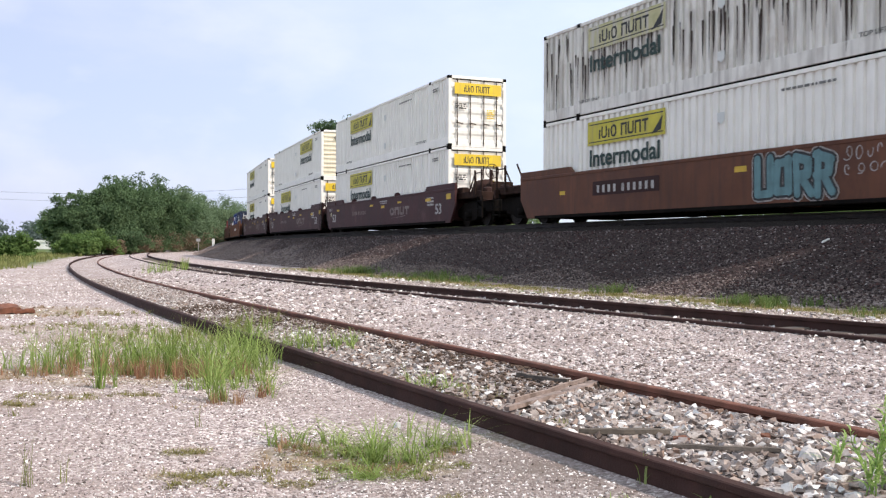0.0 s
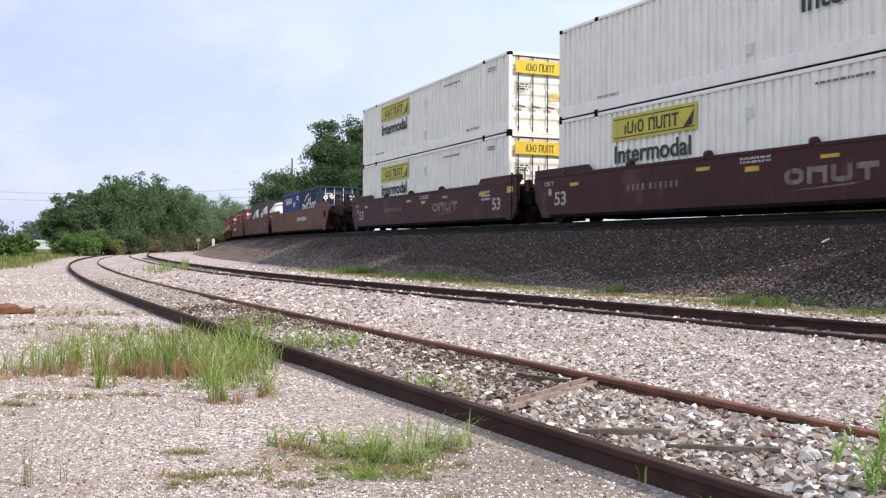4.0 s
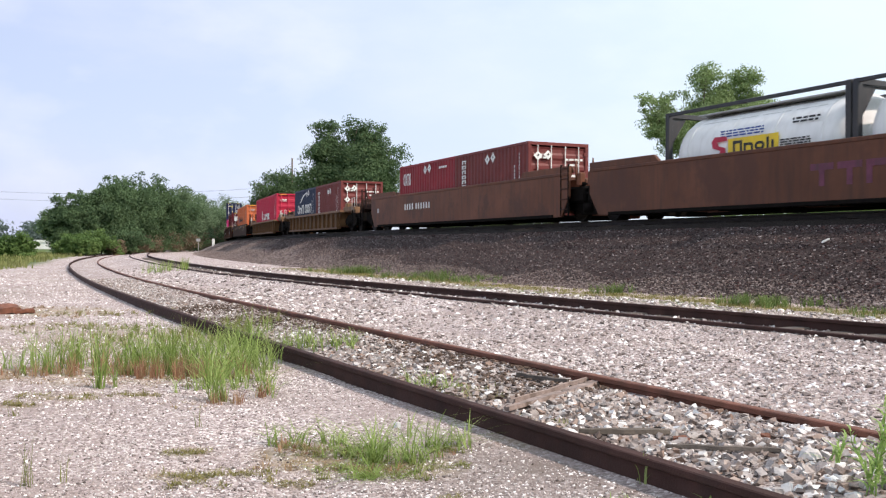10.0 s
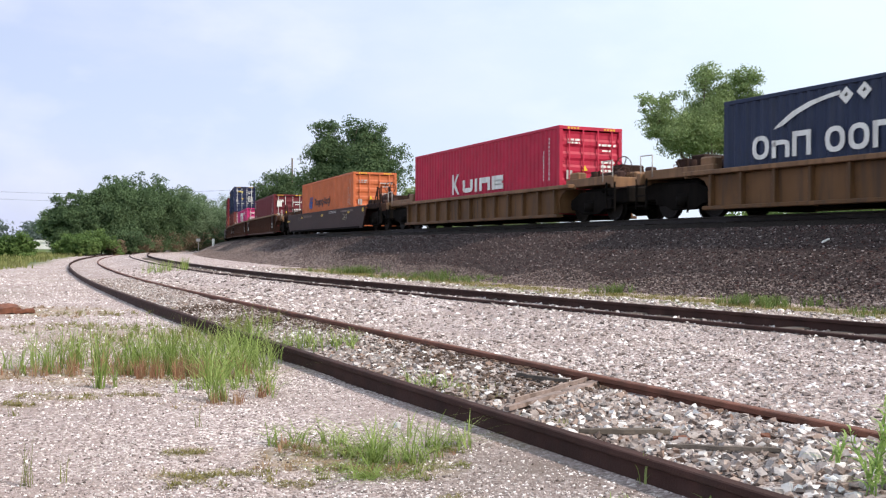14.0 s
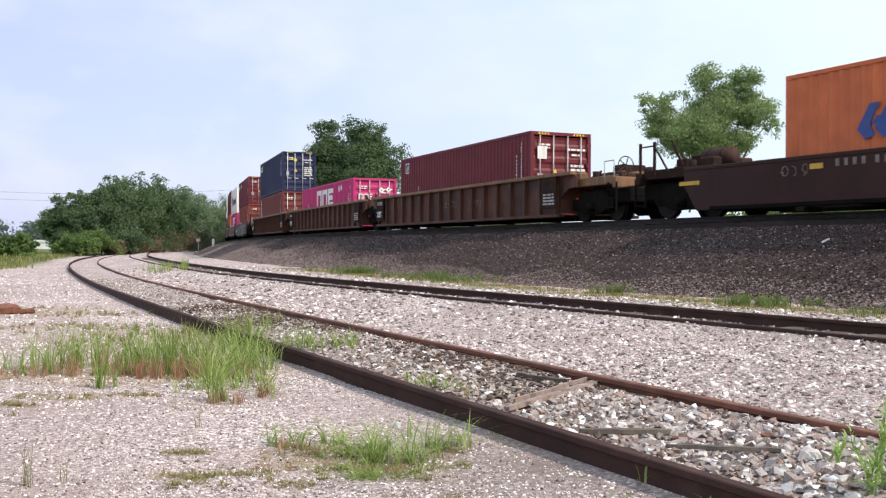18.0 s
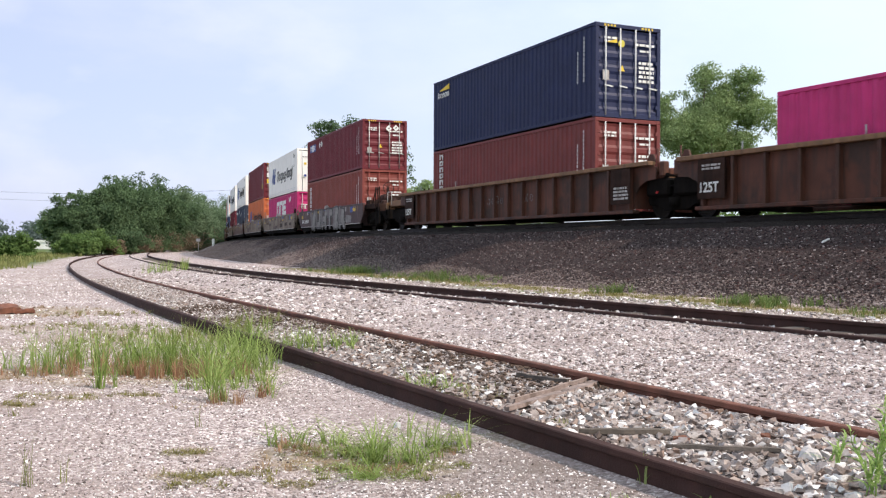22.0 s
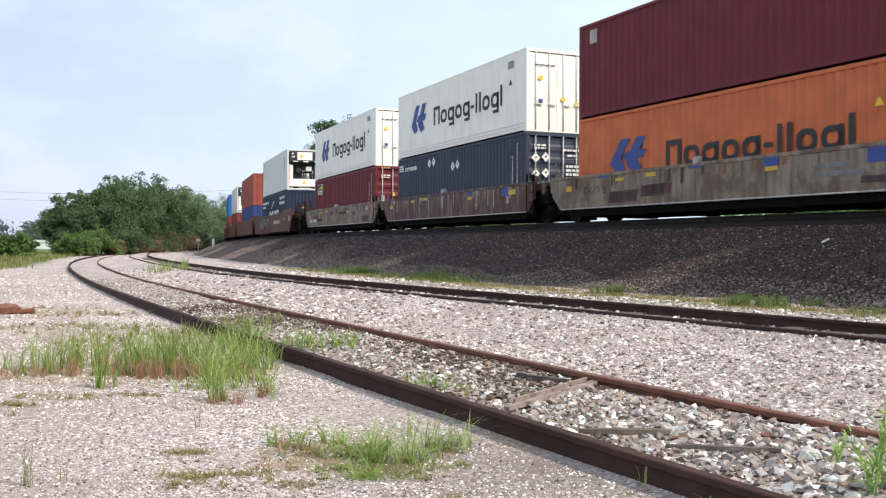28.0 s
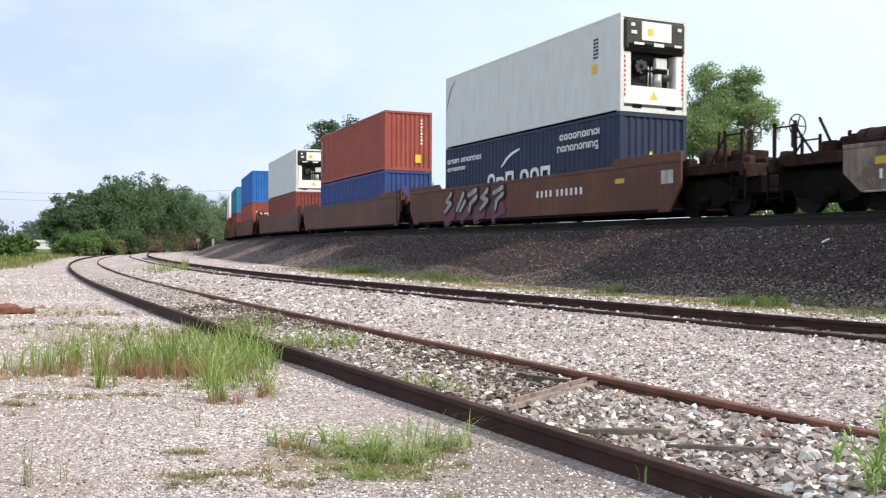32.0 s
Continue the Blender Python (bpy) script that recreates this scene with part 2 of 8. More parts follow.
        fr.inputs["From Min"].default_value, fr.inputs["From Max"].default_value, fr.inputs["To Max"].default_value = 0.28, 0.52, 0.92
        l.new(fn.outputs["Fac"], fr.inputs["Value"])
        fm.operation = "MULTIPLY"
        l.new(fr.outputs["Result"], fm.inputs[0])
        l.new(sc.outputs["Blue"], fm.inputs[1])
        l.new(fm.outputs[0], fx.inputs["Fac"])
        l.new(md.outputs["Color"], fx.inputs["Color1"])
        film = n.new("ShaderNodeValToRGB")
        film.color_ramp.elements[0].position, film.color_ramp.elements[0].color = 0.35, (0.21, 0.20, 0.075, 1)
        film.color_ramp.elements[1].position, film.color_ramp.elements[1].color = 0.65, (0.34, 0.22, 0.13, 1)
        l.new(gn.outputs["Fac"], film.inputs["Fac"])
        l.new(film.outputs["Color"], fx.inputs["Color2"])
        out = fx.outputs["Color"]
    l.new(out, b.inputs["Base Color"])
    bp, bp2 = n.new("ShaderNodeBump"), n.new("ShaderNodeBump")
    bp.inputs["Strength"].default_value, bp.inputs["Distance"].default_value = 0.9, 0.6 / cell
    l.new(vd.outputs["Distance"], bp.inputs["Height"])
    bp2.inputs["Strength"].default_value, bp2.inputs["Distance"].default_value = 0.6, 0.008
    l.new(fine.outputs["Fac"], bp2.inputs["Height"])
    l.new(bp.outputs["Normal"], bp2.inputs["Normal"])
    l.new(bp2.outputs["Normal"], b.inputs["Normal"])
    return m


def leaf_mat(name, colors, thin=0.35, patch=0.7, leaf=0.4):
    m = bpy.data.materials.new(name)
    m.use_nodes = True
    n, l = m.node_tree.nodes, m.node_tree.links
    b = n["Principled BSDF"]
    b.inputs["Roughness"].default_value = 0.7
    b.inputs["Specular IOR Level"].default_value = 0.15
    geo, ramp = n.new("ShaderNodeNewGeometry"), n.new("ShaderNodeValToRGB")
    e = ramp.color_ramp.elements
    while len(e) < len(colors):
        e.new(0.5)
    for k, c in enumerate(colors):
        e[k].position, e[k].color = k / (len(colors) - 1), rgb(c)
    tc, nz, mx1 = n.new("ShaderNodeTexCoord"), n.new("ShaderNodeTexNoise"), n.new("ShaderNodeMath")
    nz.inputs["Scale"].default_value, nz.inputs["Detail"].default_value = patch, 3
    l.new(tc.outputs["Object"], nz.inputs["Vector"])
    stretch = n.new("ShaderNodeMapRange")
    stretch.inputs["From Min"].default_value, stretch.inputs["From Max"].default_value = 0.3, 0.7
    stretch.inputs["To Max"].default_value = 1 - leaf
    l.new(nz.outputs["Fac"], stretch.inputs["Value"])
    mx1.operation, mx1.inputs[1].default_value = "MULTIPLY_ADD", leaf
    l.new(geo.outputs["Random Per Island"], mx1.inputs[0])
    l.new(stretch.outputs["Result"], mx1.inputs[2])
    l.new(mx1.outputs[0], ramp.inputs["Fac"])
    l.new(ramp.outputs["Color"], b.inputs["Base Color"])
    tr, mx = n.new("ShaderNodeBsdfTranslucent"), n.new("ShaderNodeMixShader")
    l.new(ramp.outputs["Color"], tr.inputs["Color"])
    mx.inputs["Fac"].default_value = thin
    l.new(b.outputs["BSDF"], mx.inputs[1])
    l.new(tr.outputs["BSDF"], mx.inputs[2])
    l.new(mx.outputs["Shader"], n["Material Output"].inputs["Surface"])
    return m


M = {}
M["limestone"] = gravel_mat("limestone_fines", [(0.10, 0.070, 0.064), (0.29, 0.228, 0.215), (0.43, 0.352, 0.335), (0.58, 0.492, 0.475), (0.90, 0.83, 0.81)], 55, (0.33, 0.262, 0.245), zones=True)
M["ballast"] = gravel_mat("dark_ballast", [(0.010, 0.007, 0.007), (0.025, 0.017, 0.016), (0.044, 0.029, 0.027), (0.070, 0.048, 0.044), (0.15, 0.118, 0.11)], 26, (0.036, 0.024, 0.022), dust=(0.30, 0.238, 0.222))
M["white_stone"] = stone_mat("pale_stones", [(0.085, 0.062, 0.053), (0.25, 0.205, 0.188), (0.38, 0.33, 0.31), (0.15, 0.115, 0.10), (0.46, 0.415, 0.395), (0.25, 0.165, 0.125), (0.30, 0.26, 0.245), (0.52, 0.49, 0.475), (0.84, 0.815, 0.80)])
M["fine_stone"] = stone_mat("fine_pebbles", [(0.06, 0.045, 0.039), (0.24, 0.196, 0.183), (0.42, 0.36, 0.34), (0.13, 0.102, 0.092), (0.48, 0.42, 0.40), (0.32, 0.262, 0.24), (0.66, 0.61, 0.595), (0.94, 0.90, 0.89)])
M["chip"] = stone_mat("limestone_chips", [(0.16, 0.12, 0.105), (0.36, 0.29, 0.27), (0.52, 0.44, 0.42), (0.24, 0.185, 0.17), (0.64, 0.57, 0.55), (0.86, 0.81, 0.79), (0.95, 0.92, 0.91)])
# near-black ballast: the shade below the train is put into these colours
M["bed_shade"] = gravel_mat("shaded_ballast", [(0.008, 0.006, 0.005), (0.016, 0.012, 0.010), (0.024, 0.018, 0.015), (0.034, 0.026, 0.022)], 26, (0.015, 0.011, 0.009))
M["clod"] = stone_mat("dirt_and_bark", [(0.05, 0.034, 0.026), (0.10, 0.068, 0.05), (0.07, 0.05, 0.04), (0.15, 0.10, 0.075), (0.04, 0.03, 0.025)])
M["grey_stone"] = stone_mat("ballast_stones", [(0.009, 0.006, 0.006), (0.025, 0.016, 0.016), (0.043, 0.027, 0.027), (0.060, 0.038, 0.038), (0.082, 0.039, 0.034), (0.080, 0.058, 0.057), (0.12, 0.092, 0.09), (0.36, 0.31, 0.30)])
M["dusty_stone"] = stone_mat("dusty_stones", [(0.10, 0.070, 0.060), (0.17, 0.128, 0.115), (0.25, 0.197, 0.18), (0.14, 0.10, 0.088), (0.33, 0.275, 0.258), (0.21, 0.16, 0.142)])
M["rail_rust"] = paint("rusted_rail", (0.052, 0.026, 0.022), 0.35, 3, 0.8, 0.0, 0.5, 90, (0.03, 0.02, 0.018), 0.3, spec=0.2)
M["rail_red"] = paint("red_rusted_rail", (0.16, 0.062, 0.04), 0.35, 3, 0.75, 0.2, 0.5, 90, (0.05, 0.03, 0.02), 0.3)
# main-line rail: shadow on its web is put into the dark base
M["rail_shaded"] = paint("shaded_rail", (0.020, 0.014, 0.012), 0.3, 3, 0.6, 0.3, 0.2, 60, (0.05, 0.035, 0.03), 0.3)
M["tie"] = paint("weathered_timber", (0.115, 0.092, 0.078), 0.4, 4, 0.9, 0, 0.6, 50, (0.05, 0.04, 0.035), 0.4, rand=0.5)
M["tie_dark"] = paint("tarred_timber", (0.030, 0.023, 0.020), 0.4, 4, 0.9, 0, 0.6, 50, (0.015, 0.012, 0.010), 0.4, rand=0.5, spec=0.15)
M["driftwood"] = paint("grey_split_wood", (0.27, 0.205, 0.18), 0.4, 7, 0.85, 0, 0.8, 60, (0.09, 0.06, 0.045), 0.6)
M["rust_plate"] = paint("flaking_rust", (0.19, 0.075, 0.045), 0.5, 9, 0.85, 0.1, 0.7, 60, (0.05, 0.03, 0.02), 0.3)
M["bark"] = paint("bark", (0.12, 0.095, 0.075), 0.4, 3, 0.9, 0, 0.7, 20, (0.04, 0.03, 0.025), 0.3)
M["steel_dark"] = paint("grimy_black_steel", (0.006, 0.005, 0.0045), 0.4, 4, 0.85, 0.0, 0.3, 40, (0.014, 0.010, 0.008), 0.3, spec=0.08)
M["wheel"] = paint("wheel_steel", (0.012, 0.010, 0.009), 0.3, 4, 0.6, 0.2, 0.2, 40, (0.03, 0.02, 0.018), 0.2, spec=0.2)
M["end_grime"] = paint("grimy_end_steel", (0.034, 0.018, 0.014), 0.4, 4, 0.85, 0.0, 0.3, 40, (0.012, 0.009, 0.008), 0.4, spec=0.12)
M["zinc"] = paint("galvanised_rods", (0.42, 0.42, 0.41), 0.2, 4, 0.5, 0.5, 0.1, 40, (0.2, 0.16, 0.13), 0.25)
M["white"] = paint("white_marking", (0.74, 0.74, 0.72), 0.1, 2, 0.6, 0, 0.05, 30, (0.3, 0.27, 0.24), 0.25)
M["dull_white"] = paint("faded_marking", (0.42, 0.40, 0.39), 0.25, 3, 0.7, 0, 0.05, 30, (0.15, 0.12, 0.1), 0.4)
M["yellow"] = paint("yellow_marking", (0.72, 0.50, 0.02), 0.1, 2, 0.55, 0, 0.05, 30, (0.4, 0.3, 0.1), 0.2)
M["reflector_yellow"] = paint("reflector_yellow", (0.58, 0.37, 0.035), 0.2, 3, 0.6, 0, 0.05, 30, (0.25, 0.17, 0.06), 0.4)
M["worn_yellow"] = paint("worn_yellow", (0.46, 0.43, 0.24), 0.2, 3, 0.7, 0, 0.05, 30, (0.5, 0.47, 0.42), 0.8)
M["rust_run"] = paint("rust_run", (0.036, 0.023, 0.019), 0.5, 6, 0.85, 0, 0.2, 40, (0.10, 0.07, 0.055), 0.3)
M["pale_yellow"] = paint("faded_yellow", (0.52, 0.45, 0.05), 0.15, 2, 0.6, 0, 0.05, 30, (0.3, 0.26, 0.12), 0.3)
M["grey_ink"] = paint("faded_grey_ink", (0.15, 0.145, 0.14), 0.25, 3, 0.7, 0, 0.05, 30, (0.3, 0.29, 0.27), 0.25)
M["faint"] = paint("nearly_gone_marking", (0.20, 0.155, 0.14), 0.3, 3, 0.7, 0, 0.05, 30, (0.07, 0.04, 0.04), 0.6)
M["green_ink"] = paint("dark_green_ink", (0.012, 0.036, 0.030), 0.15, 3, 0.6, 0, 0.05, 30, (0.03, 0.04, 0.035), 0.1)
M["black_ink"] = paint("black_ink", (0.018, 0.018, 0.02), 0.15, 3, 0.6, 0, 0.05, 30, (0.05, 0.05, 0.05), 0.2)
M["blue_ink"] = paint("blue_ink", (0.025, 0.06, 0.25), 0.15, 3, 0.55, 0, 0.05, 30, (0.05, 0.06, 0.12), 0.2)
M["red_ink"] = paint("crimson_ink", (0.45, 0.015, 0.05), 0.1, 3, 0.55, 0, 0.05, 30, (0.2, 0.05, 0.05), 0.15)
M["teal"] = paint("teal_spray", (0.11, 0.22, 0.24), 0.25, 4, 0.6, 0, 0.05, 30, (0.05, 0.1, 0.11), 0.3)
M["silver_spray"] = paint("silver_spray", (0.36, 0.34, 0.32), 0.25, 4, 0.6, 0.1, 0.05, 30, (0.14, 0.11, 0.1), 0.5)
M["dull_silver"] = paint("weathered_silver_spray", (0.21, 0.195, 0.185), 0.35, 5, 0.65, 0.1, 0.05, 30, (0.08, 0.06, 0.06), 0.6)
M["wine_spray"] = paint("wine_spray", (0.13, 0.03, 0.06), 0.25, 4, 0.6, 0, 0.05, 30, (0.06, 0.03, 0.03), 0.4)
M["red_light"] = paint("red_reflector", (0.7, 0.03, 0.03), 0.1, 4, 0.3, 0, 0.0, 30, (0.3, 0.03, 0.03), 0.1)
M["leaf_near"] = leaf_mat("cottonwood_leaves", [(0.13, 0.19, 0.085), (0.21, 0.29, 0.125), (0.30, 0.39, 0.18), (0.42, 0.50, 0.27)], 0.5)
# bluish in the darkest greens: a little aerial haze is in the colour
M["leaf_dark"] = leaf_mat("dark_leaves", [(0.048, 0.080, 0.046), (0.074, 0.122, 0.060), (0.110, 0.172, 0.080), (0.165, 0.238, 0.112)])
M["leaf_bush"] = leaf_mat("bush_leaves", [(0.055, 0.10, 0.033), (0.095, 0.16, 0.05), (0.145, 0.225, 0.07), (0.21, 0.29, 0.10)])
# paled greens: haze before the trees beyond the bend, put into the leaves
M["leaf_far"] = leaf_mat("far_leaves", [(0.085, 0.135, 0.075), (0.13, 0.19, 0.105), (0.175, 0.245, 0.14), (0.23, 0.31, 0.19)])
# distance haze over the skyline woods is mixed into these blue-grey greens
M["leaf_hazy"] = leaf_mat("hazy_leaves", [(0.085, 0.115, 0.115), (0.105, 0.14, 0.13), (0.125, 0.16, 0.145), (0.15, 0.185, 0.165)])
M["grass"] = leaf_mat("grass_blades", [(0.13, 0.19, 0.045), (0.21, 0.29, 0.075), (0.29, 0.38, 0.115), (0.42, 0.47, 0.20)], 0.35, 2.5, 0.75)
M["grass_red"] = leaf_mat("reddish_stems", [(0.27, 0.13, 0.08), (0.36, 0.19, 0.12), (0.42, 0.28, 0.17), (0.36, 0.33, 0.15)], 0.35, 2.5, 0.75)
M["weed"] = leaf_mat("low_weeds", [(0.12, 0.14, 0.04), (0.19, 0.21, 0.07), (0.27, 0.26, 0.11), (0.22, 0.25, 0.07)], 0.35, 2.5, 0.75)
# darker copy of the grass, with the shade at the bank's foot in its colours
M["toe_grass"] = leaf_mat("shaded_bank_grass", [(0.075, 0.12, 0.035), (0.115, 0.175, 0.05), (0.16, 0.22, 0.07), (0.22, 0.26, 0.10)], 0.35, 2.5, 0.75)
M["straw"] = leaf_mat("dead_brown_weeds", [(0.20, 0.12, 0.075), (0.30, 0.19, 0.11), (0.40, 0.29, 0.17), (0.30, 0.27, 0.12)], 0.3, 3.0, 0.7)
M["bramble"] = leaf_mat("dry_brambles", [(0.10, 0.085, 0.055), (0.17, 0.125, 0.085), (0.22, 0.17, 0.115), (0.15, 0.17, 0.075)], 0.3, 0.9, 0.5)
M["broad_leaf"] = leaf_mat("bright_weed_leaves", [(0.22, 0.33, 0.09), (0.30, 0.44, 0.13), (0.38, 0.52, 0.18), (0.48, 0.58, 0.26)], 0.45, 8.0, 0.7)
M["moss"] = leaf_mat("mossy_weeds", [(0.15, 0.145, 0.045), (0.22, 0.20, 0.07), (0.29, 0.25, 0.11), (0.24, 0.25, 0.08)], 0.35, 2.5, 0.75)


# ---- building blocks ----
def hang(name, mesh, parent=None, m=None, label=""):
    ob = new(name, mesh)
    ob.parent = parent
    if m is not None:
        ob.matrix_basis = m
    if label:
        tagged(ob, label)
    return ob


def finish(bm, mat, smooth=False):
    me = bpy.data.meshes.new("mesh")
    bmesh.ops.recalc_face_normals(bm, faces=bm.faces)
    bm.to_mesh(me)
    bm.free()
    me.materials.append(M[mat])
    if smooth:
        me.polygons.foreach_set("use_smooth", [True] * len(me.polygons))
    return me


def part(name, bm, mat, parent, label="", m=None, smooth=False):
    return hang(name, finish(bm, mat, smooth), parent, m, label)


@lru_cache(None)
def box(x, y, z, mat, bevel=0.0):
    """A box centred on its middle."""
    bm = bmesh.new()
    bmesh.ops.create_cube(bm, size=1.0)
    bmesh.ops.scale(bm, vec=(x, y, z), verts=bm.verts)
    if bevel:
        bmesh.ops.bevel(bm, geom=bm.edges[:], offset=bevel, segments=1, affect="EDGES")
    return finish(bm, mat)


@lru_cache(None)
def rod(r, length, axis, mat, n=10, r2=None):
    bm = bmesh.new()
    bmesh.ops.create_cone(bm, cap_ends=True, segments=n, radius1=r, radius2=r if r2 is None else r2, depth=length)
    if axis == "x":
        bmesh.ops.rotate(bm, verts=bm.verts, matrix=Matrix.Rotation(radians(90), 3, "Y"))
    if axis == "y":
        bmesh.ops.rotate(bm, verts=bm.verts, matrix=Matrix.Rotation(radians(90), 3, "X"))
    return finish(bm, mat, True)


@lru_cache(None)
def plate(poly, thick, mat, bevel=0.0):
    """A flat outline in x and z, given as a tuple of corners, with a thickness along y about its middle."""
    bm = bmesh.new()
    a = [bm.verts.new((x, -thick / 2, z)) for x, z in poly]
    b = [bm.verts.new((x, thick / 2, z)) for x, z in poly]
    bm.faces.new(a)
    bm.faces.new(b[::-1])
    for i in range(len(poly)):
        j = (i + 1) % len(poly)
        bm.faces.new((a[j], a[i], b[i], b[j]))
    if bevel:
        bmesh.ops.bevel(bm, geom=[e for e in bm.edges], offset=bevel, segments=1, affect="EDGES")
    return finish(bm, mat)


@lru_cache(None)
def pieces(rects, thick, mat):
    """Several flat boxes (x0, z0, x1, z1) as one marking."""
    bm = bmesh.new()
    for x0, z0, x1, z1 in rects:
        v = bmesh.ops.create_cube(bm, size=1.0)["verts"]
        bmesh.ops.scale(bm, vec=(x1 - x0, thick, z1 - z0), verts=v)
        bmesh.ops.translate(bm, vec=((x0 + x1) / 2, 0, (z0 + z1) / 2), verts=v)
    return finish(bm, mat)


def raw(name, verts, faces, mat, smooth=False):
    me = bpy.data.meshes.new(name)
    verts, faces = np.asarray(verts, np.float32), np.asarray(faces, np.int32)
    k = faces.shape[1]
    me.vertices.add(len(verts))
    me.vertices.foreach_set("co", verts.ravel())
    me.loops.add(faces.size)
    me.loops.foreach_set("vertex_index", faces.ravel())
    me.polygons.add(len(faces))
    me.polygons.foreach_set("loop_start", np.arange(len(faces), dtype=np.int32) * k)
    me.polygons.foreach_set("use_smooth", np.full(len(faces), smooth))
    me.update(calc_edges=True)
    me.validate()
    me.materials.append(M[mat])
    return me


def swept(profile, s, o, z, mat, close=True, smooth=False):
    """A profile of (across, up) drawn along the main line at the distances s, o metres beside it."""
    s = np.asarray(s, float)
    o, z = np.broadcast_to(o, s.shape), np.broadcast_to(z, s.shape)
    k = len(profile)
    rows = []
    for a, b in profile:
        x, y = line(s, o + a)
        rows.append(np.stack([x, y, z + b], 1))
    v = np.stack(rows, 1).reshape(-1, 3)
    n = len(s)
    f = []
    for j in range(k if close else k - 1):
        jj = (j + 1) % k
        i = np.arange(n - 1)
        f.append(np.stack([i * k + j, i * k + jj, (i + 1) * k + jj, (i + 1) * k + j], 1))
    return raw("swept", v, np.concatenate(f), mat, smooth)


ICO = None


def icosa():
    global ICO
    if ICO is None:
        bm = bmesh.new()
        bmesh.ops.create_icosphere(bm, subdivisions=1, radius=1.0)
        ICO = (np.array([v.co[:] for v in bm.verts]), np.array([[v.index for v in f.verts] for f in bm.faces]))
        bm.free()
    return ICO


OCTA = (np.array([(1, 0, 0), (-1, 0, 0), (0, 1, 0), (0, -1, 0), (0, 0, 1), (0, 0, -1)], float),
        np.array([(0, 2, 4), (2, 1, 4), (1, 3, 4), (3, 0, 4), (2, 0, 5), (1, 2, 5), (3, 1, 5), (0, 3, 5)]))


BLOCK = (np.array([(a, b, c) for a in (-0.78, 0.78) for b in (-0.78, 0.78) for c in (-0.78, 0.78)], float),
         np.array([(0, 1, 3), (0, 3, 2), (4, 6, 7), (4, 7, 5), (0, 4, 5), (0, 5, 1), (2, 3, 7), (2, 7, 6), (0, 2, 6), (0, 6, 4), (1, 5, 7), (1, 7, 3)]))


def stones(places, sizes, mat, rng, shape="octa", flat=0.7):
    """Broken stones of the given half sizes at the given places, turned and dented at random, as one mesh."""
    tv, tf = {"octa": OCTA, "block": BLOCK}.get(shape) or icosa()
    n, k = len(places), len(tv)
    v = tv[None] * rng.uniform(0.5 if shape == "block" else 0.6, 1.25, (n, k, 1)) * rng.uniform(0.65, 1.2, (n, 1, 3)) * sizes[:, None, None]
    q = rng.normal(size=(n, 4))
    q /= np.linalg.norm(q, axis=1)[:, None]
    w, x, y, z = q.T
    r = np.stack([1 - 2 * (y * y + z * z), 2 * (x * y - z * w), 2 * (x * z + y * w), 2 * (x * y + z * w), 1 - 2 * (x * x + z * z), 2 * (y * z - x * w),
                  2 * (x * z - y * w), 2 * (y * z + x * w), 1 - 2 * (x * x + y * y)], 1).reshape(n, 3, 3)
    v = np.einsum("nij,nkj->nki", r, v)
    v[:, :, 2] *= flat
    v += places[:, None]
    f = tf[None] + (np.arange(n) * k)[:, None, None]
    return raw("stones", v.reshape(-1, 3), f.reshape(-1, 3), mat)


def blades(places, height, width, lean, mat, rng):
    """Grass blades: each a narrow strip in three bends."""
    n = len(places)
    a = rng.uniform(0, 2 * np.pi, n)
    h, w = height * rng.uniform(0.5, 1.15, n), width * rng.uniform(0.6, 1.2, n)
    side = np.stack([-np.sin(a), np.cos(a), np.zeros(n)], 1)
    out = np.stack([np.cos(a), np.sin(a), np.zeros(n)], 1)
    bend = lean * rng.uniform(0.2, 1.3, n)
    v = []
    for f, wd in ((0, 1.0), (0.38, 0.85), (0.74, 0.55), (1.0, 0.08)):
        mid = places + out * (bend * f ** 1.9 * h)[:, None] + np.array([0, 0, 1.0]) * (h * f * (1 - 0.28 * bend * f))[:, None]
        v += [mid - side * (w * wd / 2)[:, None], mid + side * (w * wd / 2)[:, None]]
    v = np.stack(v, 1)
    q = np.array([(0, 1, 3, 2), (2, 3, 5, 4), (4, 5, 7, 6)])
    f = q[None] + (np.arange(n) * 8)[:, None, None]
    return raw("blades", v.reshape(-1, 3), f.reshape(-1, 4), mat)


# ---- ground ----
# patches of dead weeds on the gravel: x, y, half width, half depth, strength
FILM = ((-2.8, 8.6, 1.7, 0.9, 0.75), (-4.0, 8.3, 0.7, 0.7, 0.7), (-3.7, 11.5, 1.9, 2.0, 0.6), (-6.9, 16.4, 1.5, 1.6, 0.7), (-0.55, 5.15, 0.55, 0.42, 0.9), (-0.15, 5.05, 0.4, 0.3, 0.6), (-1.42, 5.25, 0.16, 0.14, 0.8), (-1.30, 4.72, 0.24, 0.12, 0.8),
        (-1.0, 4.78, 0.20, 0.10, 0.7), (-2.9, 7.2, 0.5, 0.22, 0.7), (-3.1, 6.8, 0.25, 0.16, 0.8), (-2.35, 7.3, 0.3, 0.15, 0.8), (0.15, 7.25, 0.35, 0.6, 0.7), (0.55, 5.75, 0.3, 0.4, 0.5), (-5.4, 13.0, 1.6, 1.2, 0.4), (-0.75, 4.6, 0.16, 0.10, 0.6))


